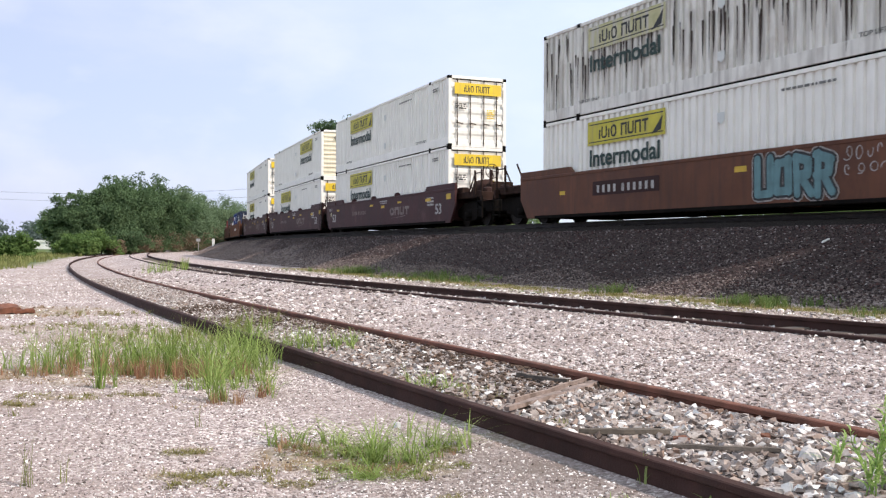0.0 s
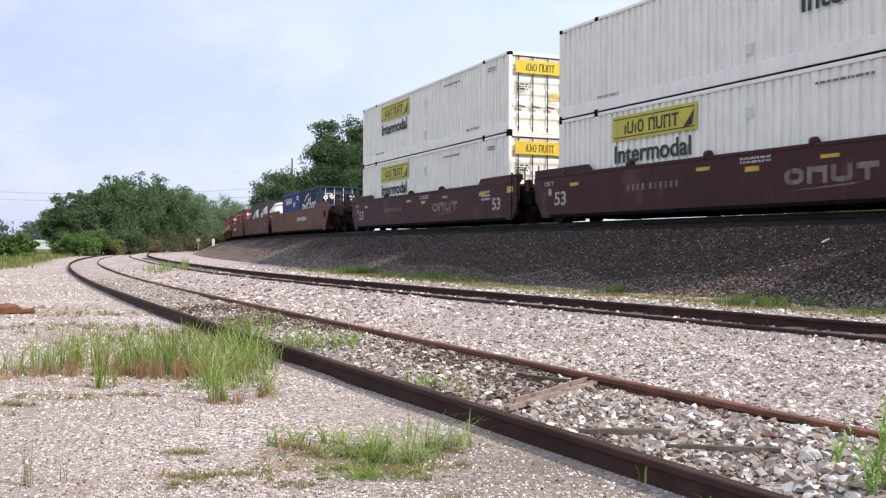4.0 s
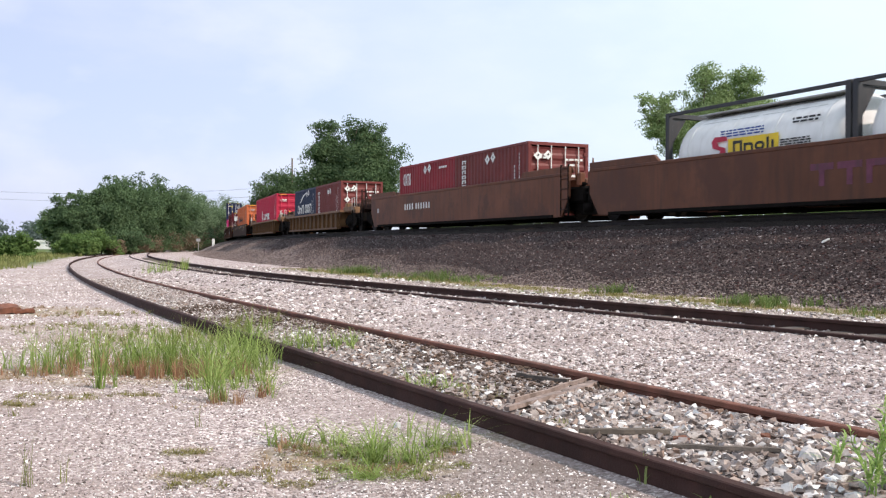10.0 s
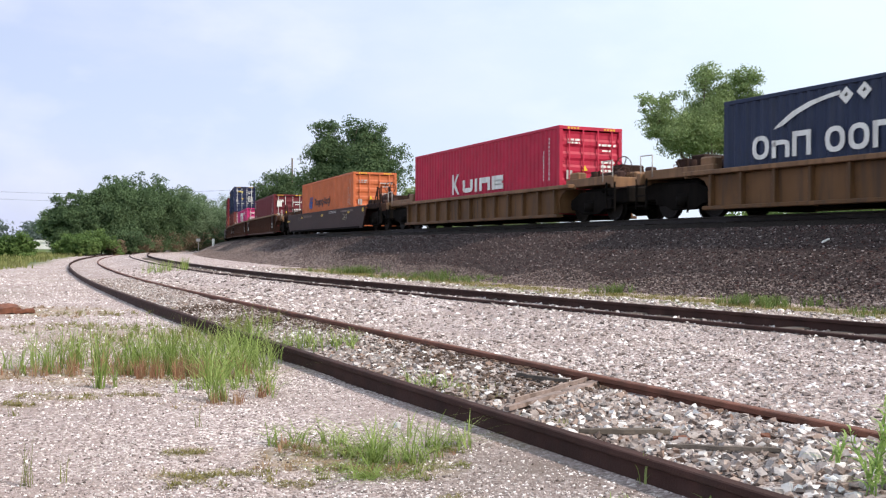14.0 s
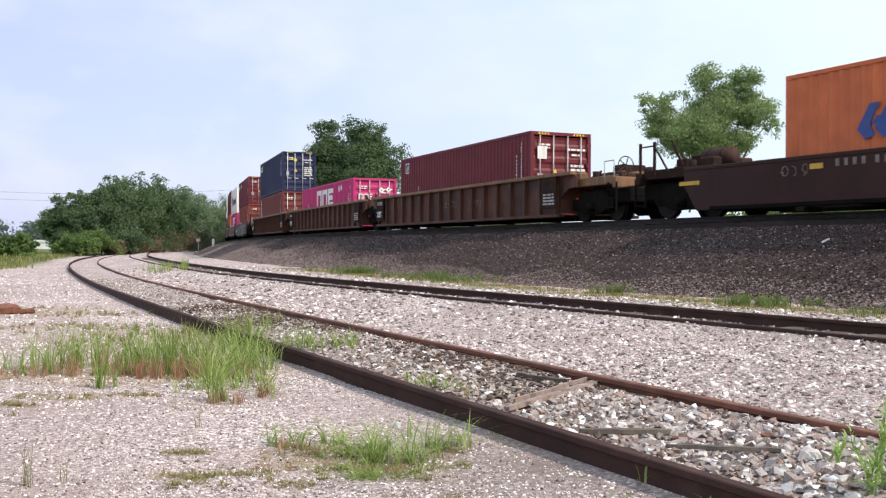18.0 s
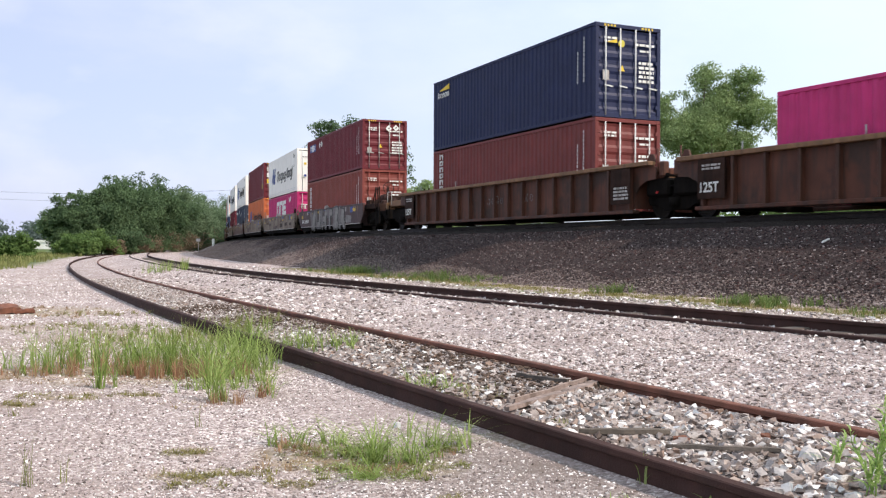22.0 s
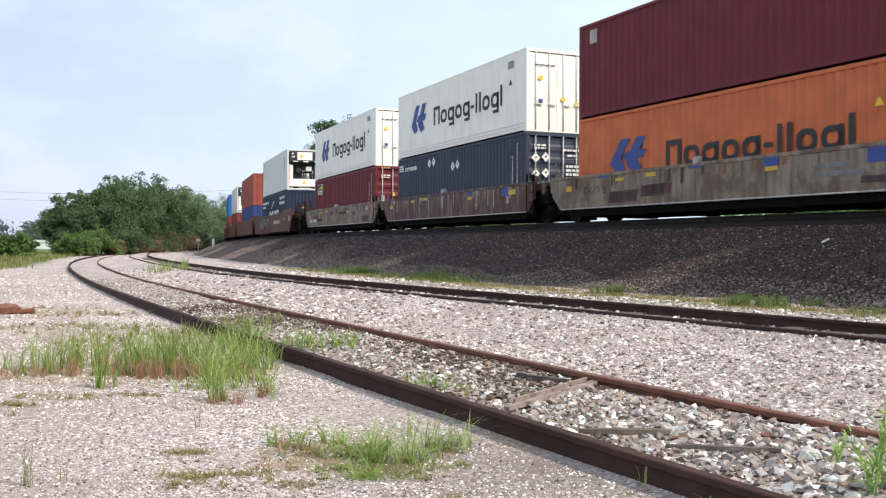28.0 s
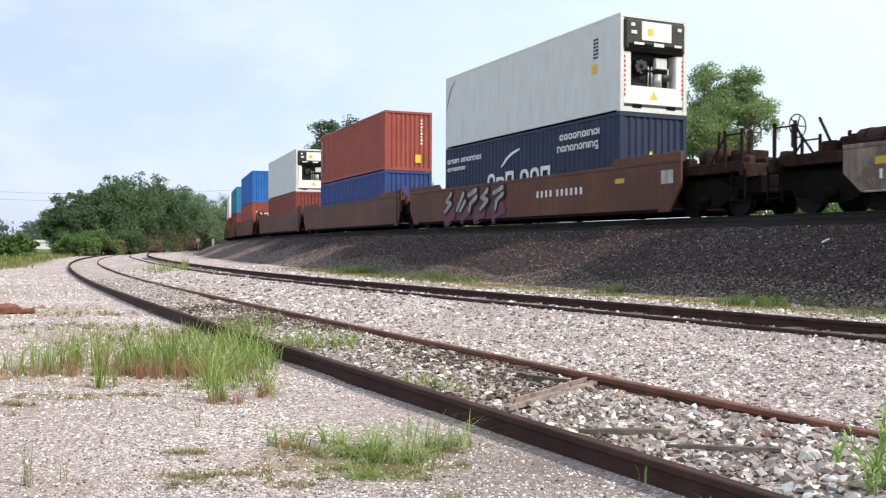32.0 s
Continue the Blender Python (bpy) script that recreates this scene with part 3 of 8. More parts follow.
def make_ground():
    ang = np.concatenate([np.arange(-180, -34, 6.0), np.arange(-34, 34, 0.22), np.arange(34, 180, 6.0)])
    ang = np.radians(ang)
    rad = np.concatenate([[0.02], np.geomspace(0.6, 4.0, 14)[:-1], np.geomspace(4.0, 60, 190)[:-1], np.geomspace(60, 4200, 80)])
    A, R = np.meshgrid(ang, rad)
    x, y = (np.sin(A) * R).ravel(), (np.cos(A) * R).ravel() - 0.4
    s, o = offset(x, y)
    z = ground_z(x, y, s, o)
    na, nr = len(ang), len(rad)
    i, j = np.meshgrid(np.arange(nr - 1), np.arange(na))
    jj = (j + 1) % na
    f = np.stack([i * na + j, i * na + jj, (i + 1) * na + jj, (i + 1) * na + j], -1).reshape(-1, 4)
    me = raw("ground", np.stack([x, y, z], 1), f, "limestone", True)
    field = np.clip((-o - 16.9 - 0.8 * grain(s * 0.15, o * 0.1, 5) - np.clip(12 - s, 0, 70) * 0.6) / 1.5, 0, 1)
    field = np.maximum(field, np.clip((o - 6) / 2, 0, 1))
    field = np.maximum(field, np.clip((s - 190) / 40, 0, 1))
    patch = np.clip(grain(x * 0.45, y * 0.45, 9) + 0.5 * grain(x * 1.7, y * 1.7, 10) - 0.62, 0, 1) * 0.8 * (o < -15.6)
    toe = np.clip(1.2 - abs(o + 7.1 + 0.45 * grain(s * 0.3, s * 0, 4)) / 0.8, 0, 1) * np.clip(0.8 + 0.8 * grain(s * 0.6, o * 0.8, 6), 0, 1) * 0.85 * np.clip((2 - s) / 12, 0, 1)
    grass = np.maximum(np.maximum(field, patch * 0.6), toe)
    # brown dirt between the siding rails, thinner brown along the middle track
    brown_zone = np.clip(1 - abs(o + 14.45) / 0.75, 0, 1) * 0.85 + np.clip(1 - abs(o + 10.4) / 0.8, 0, 1) * 0.35
    brown_zone = brown_zone * np.clip((-10 - s) / 10, 0.15, 1)
    # browner ground in front of the near rail, right of the middle
    brown_zone = brown_zone + 0.6 * np.clip((x + 0.9) / 1.2, 0, 1) * np.clip((7.2 - y) / 1.8, 0, 1) * (o < -15.3) * (0.7 + 0.5 * grain(x * 2, y * 2, 12))
    # thin dry film: along the foot of the bank, under the grass by the siding, and in small patches
    film = np.clip(1.25 - abs(o + 6.5 + 0.25 * grain(s * 0.35, s * 0, 14)) / 0.72, 0, 1) * np.clip(0.75 + 0.5 * grain(s * 0.5, o * 0.7, 16), 0, 1) * np.clip((6 - s) / 14, 0, 1)
    for fx, fy, fw, fd, fk in FILM:
        film = np.maximum(film, fk * np.clip(1.5 - 1.5 * np.hypot((x - fx) / fw, (y - fy) / fd) + 0.35 * grain(x * 5, y * 5, 18), 0, 1))
    zone = np.stack([grass, np.clip(brown_zone, 0, 1), np.clip(film, 0, 1), 1 + 0 * grass], 1).astype(np.float32)
    at = me.color_attributes.new("zone", "FLOAT_COLOR", "POINT")
    at.data.foreach_set("color", zone.ravel())
    tagged(hang("ground", me), "pale crushed limestone yard with weeds, beside a green field", "ground", kind="structure")


make_ground()

RAIL_SHAPE = [(-0.070, 0), (-0.070, 0.012), (-0.012, 0.032), (-0.010, 0.125), (-0.037, 0.138), (-0.037, 0.168), (-0.030, 0.174),
              (0.030, 0.174), (0.037, 0.168), (0.037, 0.138), (0.010, 0.125), (0.012, 0.032), (0.070, 0.012), (0.070, 0)]


def tie_row(parent, s0, s1, step, o, z, seed, length=2.6, mat="tie"):
    rng = random.Random(seed)
    me = box(length, 0.23, 0.18, mat, 0.012)
    s = s0
    while s < s1:
        oo = float(np.interp(s, *o)) if isinstance(o, tuple) else o
        x, y = line(s, oo + rng.uniform(-0.06, 0.06))
        th = float(np.interp(s, SS, TH))
        hang("tie", me, parent, pose(float(x), float(y), z - 0.09 + rng.uniform(-0.012, 0.012), rng.uniform(-1, 1), rng.uniform(-0.6, 0.6), math.degrees(th) - 90 + rng.uniform(-2.5, 2.5)))
        s += step * rng.uniform(0.92, 1.08)


def make_tracks():
    far = np.concatenate([np.arange(-60, 80, 1.0), np.arange(80, 330, 4.0)])
    # siding beside the camera, half buried
    t1 = tagged(new("track_1"), "disused siding with rusty rails half buried in limestone", "railway track", kind="structure")
    zz = 0.12 - 0.174 + 0.012 * np.sin(far * 0.21)
    hang("rail", swept(RAIL_SHAPE, far, -14.45 - 0.755, zz, "rail_rust"), t1)
    hang("rail", swept(RAIL_SHAPE, far, -14.45 + 0.755, zz + 0.01, "rail_red"), t1, None, "thin red-rusted rail sunk in stones")
    tie_row(t1, -40, 30, 0.62, -14.45, -0.06, 3)
    # middle track, converging with the siding in the distance
    t2 = tagged(new("track_2"), "dark rusted side track on worn timber ties", "railway track", kind="structure")
    o2 = MID(far)
    hang("rail", swept(RAIL_SHAPE, far, o2 - 0.755, 0.30 - 0.174, "rail_rust"), t2)
    hang("rail", swept(RAIL_SHAPE, far, o2 + 0.755, 0.30 - 0.174, "rail_rust"), t2)
    tie_row(t2, -45, 40, 0.56, (far, o2), 0.166, 4)
    # main track
    wide = np.concatenate([np.arange(-460, -60, 5.0), np.arange(-60, 80, 1.0), np.arange(80, 590, 5.0)])
    t3 = tagged(new("track_3"), "main line on a dark ballast bank", "railway track", kind="structure")
    for oo in (-0.755, 0.755):
        hang("rail", swept(RAIL_SHAPE, wide, oo, RAIL - 0.174, "rail_shaded"), t3)
    tie_row(t3, -45, 75, 0.55, 0.0, RAIL - 0.17, 5, mat="tie_dark")


make_tracks()


def make_bank():
    s = np.concatenate([np.arange(-460, -50, 6.0), np.arange(-50, 70, 0.35), np.arange(70, 590, 4.0)])
    prof = [(-6.6, 0.02), (-5.7, 0.17), (-5.2, 0.32), (-4.4, 0.68), (-3.6, 1.03), (-2.9, 1.32), (-2.4, 1.53), (-2.0, 1.60), (-1.4, 1.63), (1.3, 1.68), (2.0, 1.70), (2.6, 1.5), (4.5, 0.7), (6.0, 0.3), (7.0, 0.1)]
    me = swept(prof, s, 0.0, 0.0, "ballast", close=False, smooth=True)
    sv, ov = np.repeat(s, len(prof)), np.tile([p[0] for p in prof], len(s))
    reach = np.interp(sv, [-30, -10, 5, 20, 60], [0.0, 0.4, 1.5, 2.7, 3.2]) * (1 + 0.3 * grain(sv * 0.3, sv * 0, 19))
    dust = np.clip((reach - 6.1 - ov) / 0.9 + 0.5, 0, 1) * 0.9 * (ov < 0)
    me.attributes.new("dust", "FLOAT", "POINT").data.foreach_set("value", dust.astype(np.float32))
    ob = hang("ballast_bank", me)
    tagged(ob, "long bank of dark crushed ballast under the main line", "ballast", kind="structure")
    # strip under the rails, coloured as dark as the shade there
    bed_mesh = swept([(-1.8, 1.58), (-1.38, 1.762), (1.38, 1.762), (1.8, 1.58)], s, 0.0, 0.0, "bed_shade", close=False, smooth=False)
    hang("oily_bed", bed_mesh, ob, None, "ballast between the rails with the train's shade in its colour")
    rng = np.random.default_rng(11)
    n = 76000
    ss = -30 + 95 * rng.random(n) ** 1.8
    oo = rng.uniform(-6.0, -1.6, n)
    zz = np.interp(oo, [p[0] for p in prof[:9]], [p[1] for p in prof[:9]])
    x, y = line(ss, oo)
    size = 0.012 + 0.028 * rng.random(n) ** 1.5
    tagged(hang("ballast_stones", stones(np.stack([x, y, zz + 0.006], 1), size, "grey_stone", rng)), "loose dark brown ballast stones on the bank", "stones", kind="stuff")
    # pale stone spilled over the foot of the bank
    n = 52000
    ss = -32 + 110 * rng.random(n) ** 1.15
    reach = np.interp(ss, [-32, -8, 6, 25, 60], [0.9, 1.2, 2.8, 4.0, 4.4]) * (1 + 0.35 * grain(ss * 0.4, ss * 0, 15))
    oo = np.interp(ss, [-6, 6], [-5.95, -6.7]) + reach * rng.random(n) ** 1.4
    zz = np.interp(oo, [p[0] for p in prof[:9]], [p[1] for p in prof[:9]])
    x, y = line(ss, oo)
    size = rng.uniform(0.012, 0.036, n) * np.interp(ss, [0, 60], [1.0, 1.7])
    tagged(hang("spilled_stones", stones(np.stack([x, y, zz + 0.006], 1), size, "dusty_stone", rng)), "dusty pale brown stones spilled over the foot of the bank", "stones", kind="stuff")


make_bank()


def make_stones():
    rng = np.random.default_rng(21)
    # coarse pale stones between the siding's rails
    n = 19000
    ss = -35.5 + 30 * rng.random(n) ** 1.6
    oo = -14.45 + np.clip(rng.normal(0, 0.42, n), -0.68, 0.66)
    keep = (grain(ss * 0.9, oo * 1.6, 31) + 0.35 * grain(ss * 3, oo * 4, 32) > -0.95) | (ss < -31)
    ss, oo = ss[keep], oo[keep]
    x, y = line(ss, oo)
    z = ground_z(x, y)
    size = (0.009 + 0.030 * rng.random(len(ss)) ** 2.0) * np.interp(ss, [-33.5, -30, -24], [1.0, 0.9, 0.75])
    near = (ss < -31.0) & (size > 0.021)
    idx = np.where(near)[0][:290]
    rest = np.setdiff1d(np.arange(len(ss)), idx)
    bed = hang("stone_bed", stones(np.stack([x, y, z + 0.010], 1)[rest], size[rest], "white_stone", rng, "block"))
    tagged(bed, "coarse pale broken stones between the siding rails", "stones", kind="stuff")
    # brown splinters and dirt clods lying between the pale stones
    n = 5200
    sd = -31.2 + 11 * rng.random(n) ** 1.1
    od = -14.45 + np.clip(rng.normal(0.05, 0.4, n), -0.66, 0.64)
    ok = grain(sd * 0.7, od * 1.3, 35) + 0.3 * rng.normal(size=n) > -0.1
    xd, yd = line(sd[ok], od[ok])
    clods = stones(np.stack([xd, yd, ground_z(xd, yd) + 0.028], 1), rng.uniform(0.008, 0.030, int(ok.sum())), "clod", rng, "octa", 0.6)
    tagged(hang("dirt_clods", clods), "dark brown splinters and dirt between pale stones", "debris", kind="stuff")
    kinds = [stones(np.zeros((1, 3)), np.array([1.0]), "white_stone", rng, "block", 0.75) for _ in range(12)]
    for i in idx:
        k = float(size[i])
        hang("stone", kinds[i % 12], bed, Matrix.Translation((float(x[i]), float(y[i]), float(z[i]) + 0.012)) @ pose(0, 0, 0, rng.uniform(-25, 25), rng.uniform(-25, 25), rng.uniform(0, 360)) @ Matrix.Scale(k, 4))
    # pebbles over the yard
    n = 90000
    r = 4.0 * (45 / 4.0) ** (rng.random(n) ** 1.25)
    a = np.radians(rng.uniform(-30, 30, n))
    x, y = np.sin(a) * r, np.cos(a) * r
    s, o = offset(x, y)
    ok = (o < -np.interp(s, [-4, 8], [6.95, 5.5])) & (s < 70) & ~((o > -15.3) & (o < -13.6))
    x, y, s, o, r = x[ok], y[ok], s[ok], o[ok], r[ok]
    dens = 0.35 + 0.65 * np.clip(grain(x * 0.5, y * 0.5, 41) + 0.4 + (o > -13.6) * 0.5, 0, 1)
    ok = rng.random(len(x)) < dens
    x, y, s, o, r = x[ok], y[ok], s[ok], o[ok], r[ok]
    size = np.where(o > -13.6, 0.010 + 0.034 * rng.random(len(x)) ** 1.9, 0.005 + 0.012 * rng.random(len(x)) ** 2.5) * np.clip(r / 11, 0.85, 1.6)
    z = ground_z(x, y, s, o)
    n = 46000
    rc = 3.9 * (13 / 3.9) ** rng.random(n)
    ac = np.radians(rng.uniform(-29, 27, n))
    xc, yc = np.sin(ac) * rc, np.cos(ac) * rc
    sc, oc = offset(xc, yc)
    ok = (~((oc > -15.32) & (oc < -13.55))) & (rng.random(n) < 0.45 + 0.55 * np.clip(grain(xc * 0.7, yc * 0.7, 47) + 0.35, 0, 1))
    xc, yc, rc = xc[ok], yc[ok], rc[ok]
    n = 26000
    rf, af = 11 * (45 / 11) ** rng.random(n), np.radians(rng.uniform(-29, -9, n))
    xf, yf = np.sin(af) * rf, np.cos(af) * rf
    sf, of = offset(xf, yf)
    ok = (of < -15.4) & (of > -19 - np.clip(12 - sf, 0, 70) * 0.6) & (rng.random(n) < 0.35 + 0.65 * np.clip(grain(xf * 0.35, yf * 0.5, 48) + 0.4, 0, 1))
    xf, yf, rf = xf[ok], yf[ok], rf[ok]
    gravel = stones(np.stack([xf, yf, ground_z(xf, yf) + 0.003], 1), (0.008 + 0.022 * rng.random(len(xf)) ** 2.2) * np.clip(rf / 18, 0.8, 1.5), "chip", rng)
    tagged(hang("coarse_gravel", gravel), "coarse pale gravel strewn beside the siding", "gravel", kind="stuff")
    chips = stones(np.stack([xc, yc, ground_z(xc, yc) + 0.002], 1), (0.0035 + 0.009 * rng.random(len(xc)) ** 2.4) * np.clip(rc / 6, 0.8, 1.5), "chip", rng)
    tagged(hang("stone_chips", chips), "fine pale limestone chips on the trodden yard", "pebbles", kind="stuff")
    tagged(hang("pebbles", stones(np.stack([x, y, z + 0.002], 1), size, "fine_stone", rng)), "pale loose pebbles scattered over the yard", "pebbles", kind="stuff")


make_stones()


# ---- the train: containers ----
def colour(name, base, **k):
    M[name] = paint(name, base, **k)
    return name


colour("box_white", (0.84, 0.81, 0.77), var=0.05, soil=0.10, dirt=(0.36, 0.33, 0.29), spec=0.3)
colour("box_cream", (0.72, 0.66, 0.52), var=0.06, soil=0.15, dirt=(0.4, 0.3, 0.2), spec=0.3)
colour("box_rusty_white", (0.72, 0.69, 0.65), var=0.10, soil=0.3, dirt=(0.13, 0.095, 0.075), patch=((0.55, 0.50, 0.46), 1.2, 0.54), spec=0.3)
colour("box_navy", (0.018, 0.028, 0.065), soil=0.1, dirt=(0.08, 0.08, 0.09), spec=0.3)
colour("box_slate", (0.035, 0.045, 0.075), soil=0.1, dirt=(0.09, 0.08, 0.08), spec=0.3)
colour("box_blue", (0.028, 0.055, 0.20), soil=0.15, dirt=(0.08, 0.08, 0.1), spec=0.3)
colour("box_bright_blue", (0.02, 0.13, 0.42), soil=0.12, dirt=(0.08, 0.1, 0.14), spec=0.3)
colour("box_teal", (0.03, 0.20, 0.33), soil=0.12, dirt=(0.08, 0.1, 0.14), spec=0.3)
colour("box_deep_blue", (0.011, 0.017, 0.060), soil=0.08, dirt=(0.05, 0.05, 0.08), spec=0.3)
colour("box_crimson", (0.24, 0.022, 0.03), soil=0.15, dirt=(0.12, 0.05, 0.04), spec=0.3)
colour("box_red", (0.43, 0.016, 0.05), soil=0.1, dirt=(0.2, 0.05, 0.05), spec=0.3)
colour("box_brown", (0.155, 0.031, 0.029), soil=0.15, dirt=(0.1, 0.05, 0.04), spec=0.3)
colour("box_rust", (0.205, 0.046, 0.036), soil=0.15, dirt=(0.13, 0.06, 0.04), spec=0.3)
colour("box_vermilion", (0.30, 0.068, 0.050), soil=0.12, dirt=(0.16, 0.06, 0.04), spec=0.3)
colour("box_orange", (0.53, 0.135, 0.050), soil=0.12, dirt=(0.25, 0.1, 0.05), spec=0.3)
colour("box_maroon", (0.13, 0.014, 0.022), soil=0.1, dirt=(0.08, 0.04, 0.04), spec=0.3)
colour("box_pink", (0.47, 0.028, 0.145), soil=0.08, dirt=(0.25, 0.06, 0.12), spec=0.3)
colour("box_reefer", (0.62, 0.63, 0.62), var=0.05, soil=0.12, dirt=(0.33, 0.31, 0.29), spec=0.3)
colour("tank_white", (0.72, 0.72, 0.71), var=0.06, soil=0.12, dirt=(0.3, 0.27, 0.24), rough=0.4)
colour("frame_black", (0.025, 0.026, 0.03), soil=0.1)
colour("machine_black", (0.012, 0.012, 0.013), soil=0.1)
colour("car_brown", (0.145, 0.056, 0.031), var=0.25, soil=0.25, dirt=(0.05, 0.032, 0.026), scale=0.7, patch=((0.085, 0.038, 0.026), 0.9, 0.52), spec=0.2)
colour("car_orange_brown", (0.125, 0.051, 0.030), var=0.3, soil=0.28, dirt=(0.045, 0.03, 0.025), scale=0.6, patch=((0.09, 0.040, 0.028), 0.8, 0.50), spec=0.2)
colour("car_plum", (0.056, 0.019, 0.020), var=0.2, soil=0.3, dirt=(0.03, 0.022, 0.022), scale=0.7, patch=((0.095, 0.045, 0.042), 0.9, 0.58), spec=0.2)
colour("car_ochre", (0.135, 0.068, 0.030), var=0.3, soil=0.45, dirt=(0.06, 0.04, 0.03), scale=0.8, patch=((0.09, 0.05, 0.03), 1.3, 0.55), spec=0.2)
colour("car_dark", (0.034, 0.0125, 0.0105), var=0.25, soil=0.3, dirt=(0.034, 0.017, 0.014), scale=0.8, spec=0.2)
colour("car_rib_rust", (0.098, 0.038, 0.025), var=0.35, soil=0.5, dirt=(0.035, 0.026, 0.022), scale=0.9, patch=((0.040, 0.025, 0.020), 1.2, 0.5), spec=0.2)
# lighter tan: sunlight on ribbed cars' chords and end decks, put into the colour
colour("car_chord", (0.21, 0.115, 0.062), var=0.3, soil=0.4, dirt=(0.08, 0.05, 0.035), scale=0.9, spec=0.2)
colour("car_grey", (0.235, 0.19, 0.15), var=0.35, soil=0.5, dirt=(0.085, 0.055, 0.045), scale=1.3, patch=((0.13, 0.085, 0.062), 1.9, 0.5), spec=0.2)
colour("car_grey_rust", (0.085, 0.046, 0.044), var=0.4, soil=0.42, dirt=(0.26, 0.22, 0.18), scale=1.1, patch=((0.10, 0.034, 0.022), 1.6, 0.5), spec=0.2)
colour("car_purple_grey", (0.085, 0.052, 0.052), var=0.35, soil=0.6, dirt=(0.05, 0.035, 0.035), scale=1.0, patch=((0.06, 0.035, 0.035), 1.5, 0.5), spec=0.2)


@lru_cache(None)
def ribbed(length, height, pitch, depth, mat, lying=False, narrow=False):
    """Corrugated steel sheet with its outer face on y = 0 looking to -y; ribs upright, or lying for doors and noses."""
    n = max(2, int(round((height if lying else length) / pitch)))
    run = (height if lying else length)
    p = run / n
    prof = []
    for i in range(n):
        a = -run / 2 + i * p
        prof += [(a, 0), (a + 0.50 * p, 0), (a + 0.57 * p, depth), (a + 0.93 * p, depth)] if narrow else [(a, 0), (a + 0.28 * p, 0), (a + 0.48 * p, depth), (a + 0.80 * p, depth)]
    prof.append((run / 2, 0))
    v, f = [], []
    other = (length if lying else height) / 2
    for a, d in prof:
        v += ([(-other, d, a), (other, d, a)] if lying else [(a, d, -other), (a, d, other)])
    for i in range(len(prof) - 1):
        q = (2 * i, 2 * i + 2, 2 * i + 3, 2 * i + 1)
        f.append(q[::-1] if lying else q)
    k = len(v)
    v += [(-length / 2, depth + 0.03, -height / 2), (length / 2, depth + 0.03, -height / 2), (length / 2, depth + 0.03, height / 2), (-length / 2, depth + 0.03, height / 2)]
    f.append((k + 3, k + 2, k + 1, k))
    return raw("ribbed", v, f, mat)


@lru_cache(None)
def wording(text, mat):
    cu = bpy.data.curves.new("wording", "FONT")
    cu.body, cu.extrude, cu.offset = text, 0.002, 0.022
    ob = bpy.data.objects.new("wording", cu)
    scene.collection.objects.link(ob)
    bpy.context.view_layer.update()
    me = bpy.data.meshes.new_from_object(ob.evaluated_get(bpy.context.evaluated_depsgraph_get()))
    bpy.data.objects.remove(ob)
    me.materials.clear()
    me.materials.append(M[mat])
    co = np.array([v.co[:] for v in me.vertices])
    return me, co[:, 0].min(), co[:, 1].min(), co[:, 0].max(), co[:, 1].max()


def write(parent, text, x0, z0, x1, z1, y, mat, name="lettering", turn=0):
    """Letters that fill the given box on the side that looks to -y (turn 90: on the end that looks to +x)."""
    me, a, b, c, d = wording(text, mat)
    sx, sz = (x1 - x0) / (c - a), (z1 - z0) / (d - b)
    put = Matrix.Diagonal((sx, sz, 1, 1)) @ Matrix.Translation((-a, -b, 0))
    if turn:
        m = Matrix.Translation((y, x0, z0)) @ pose(0, 0, 0, 90, 0, 90) @ put
    else:
        m = Matrix.Translation((x0, y, z0)) @ pose(0, 0, 0, 90, 0, 0) @ put
    return hang(name, me, parent, m)


def ring(a, lo, b, hi, t, start=0.0, turn=2 * math.pi, n=16):
    """A rounded loop, or a part of one, as a row of four-cornered pieces."""
    cx, cz, rx, rz = (a + b) / 2, (lo + hi) / 2, (b - a) / 2, (hi - lo) / 2

    def at(k, inner):
        an = start + turn * k / n
        c, s = math.cos(an), math.sin(an)
        q = 0.80
        c, s = math.copysign(abs(c) ** q, c), math.copysign(abs(s) ** q, s)
        return (cx + (rx - inner) * c, cz + (rz - inner * 0.9) * s)
    return [(at(k, 0), at(k + 1, 0), at(k + 1, t), at(k, t)) for k in range(n)]


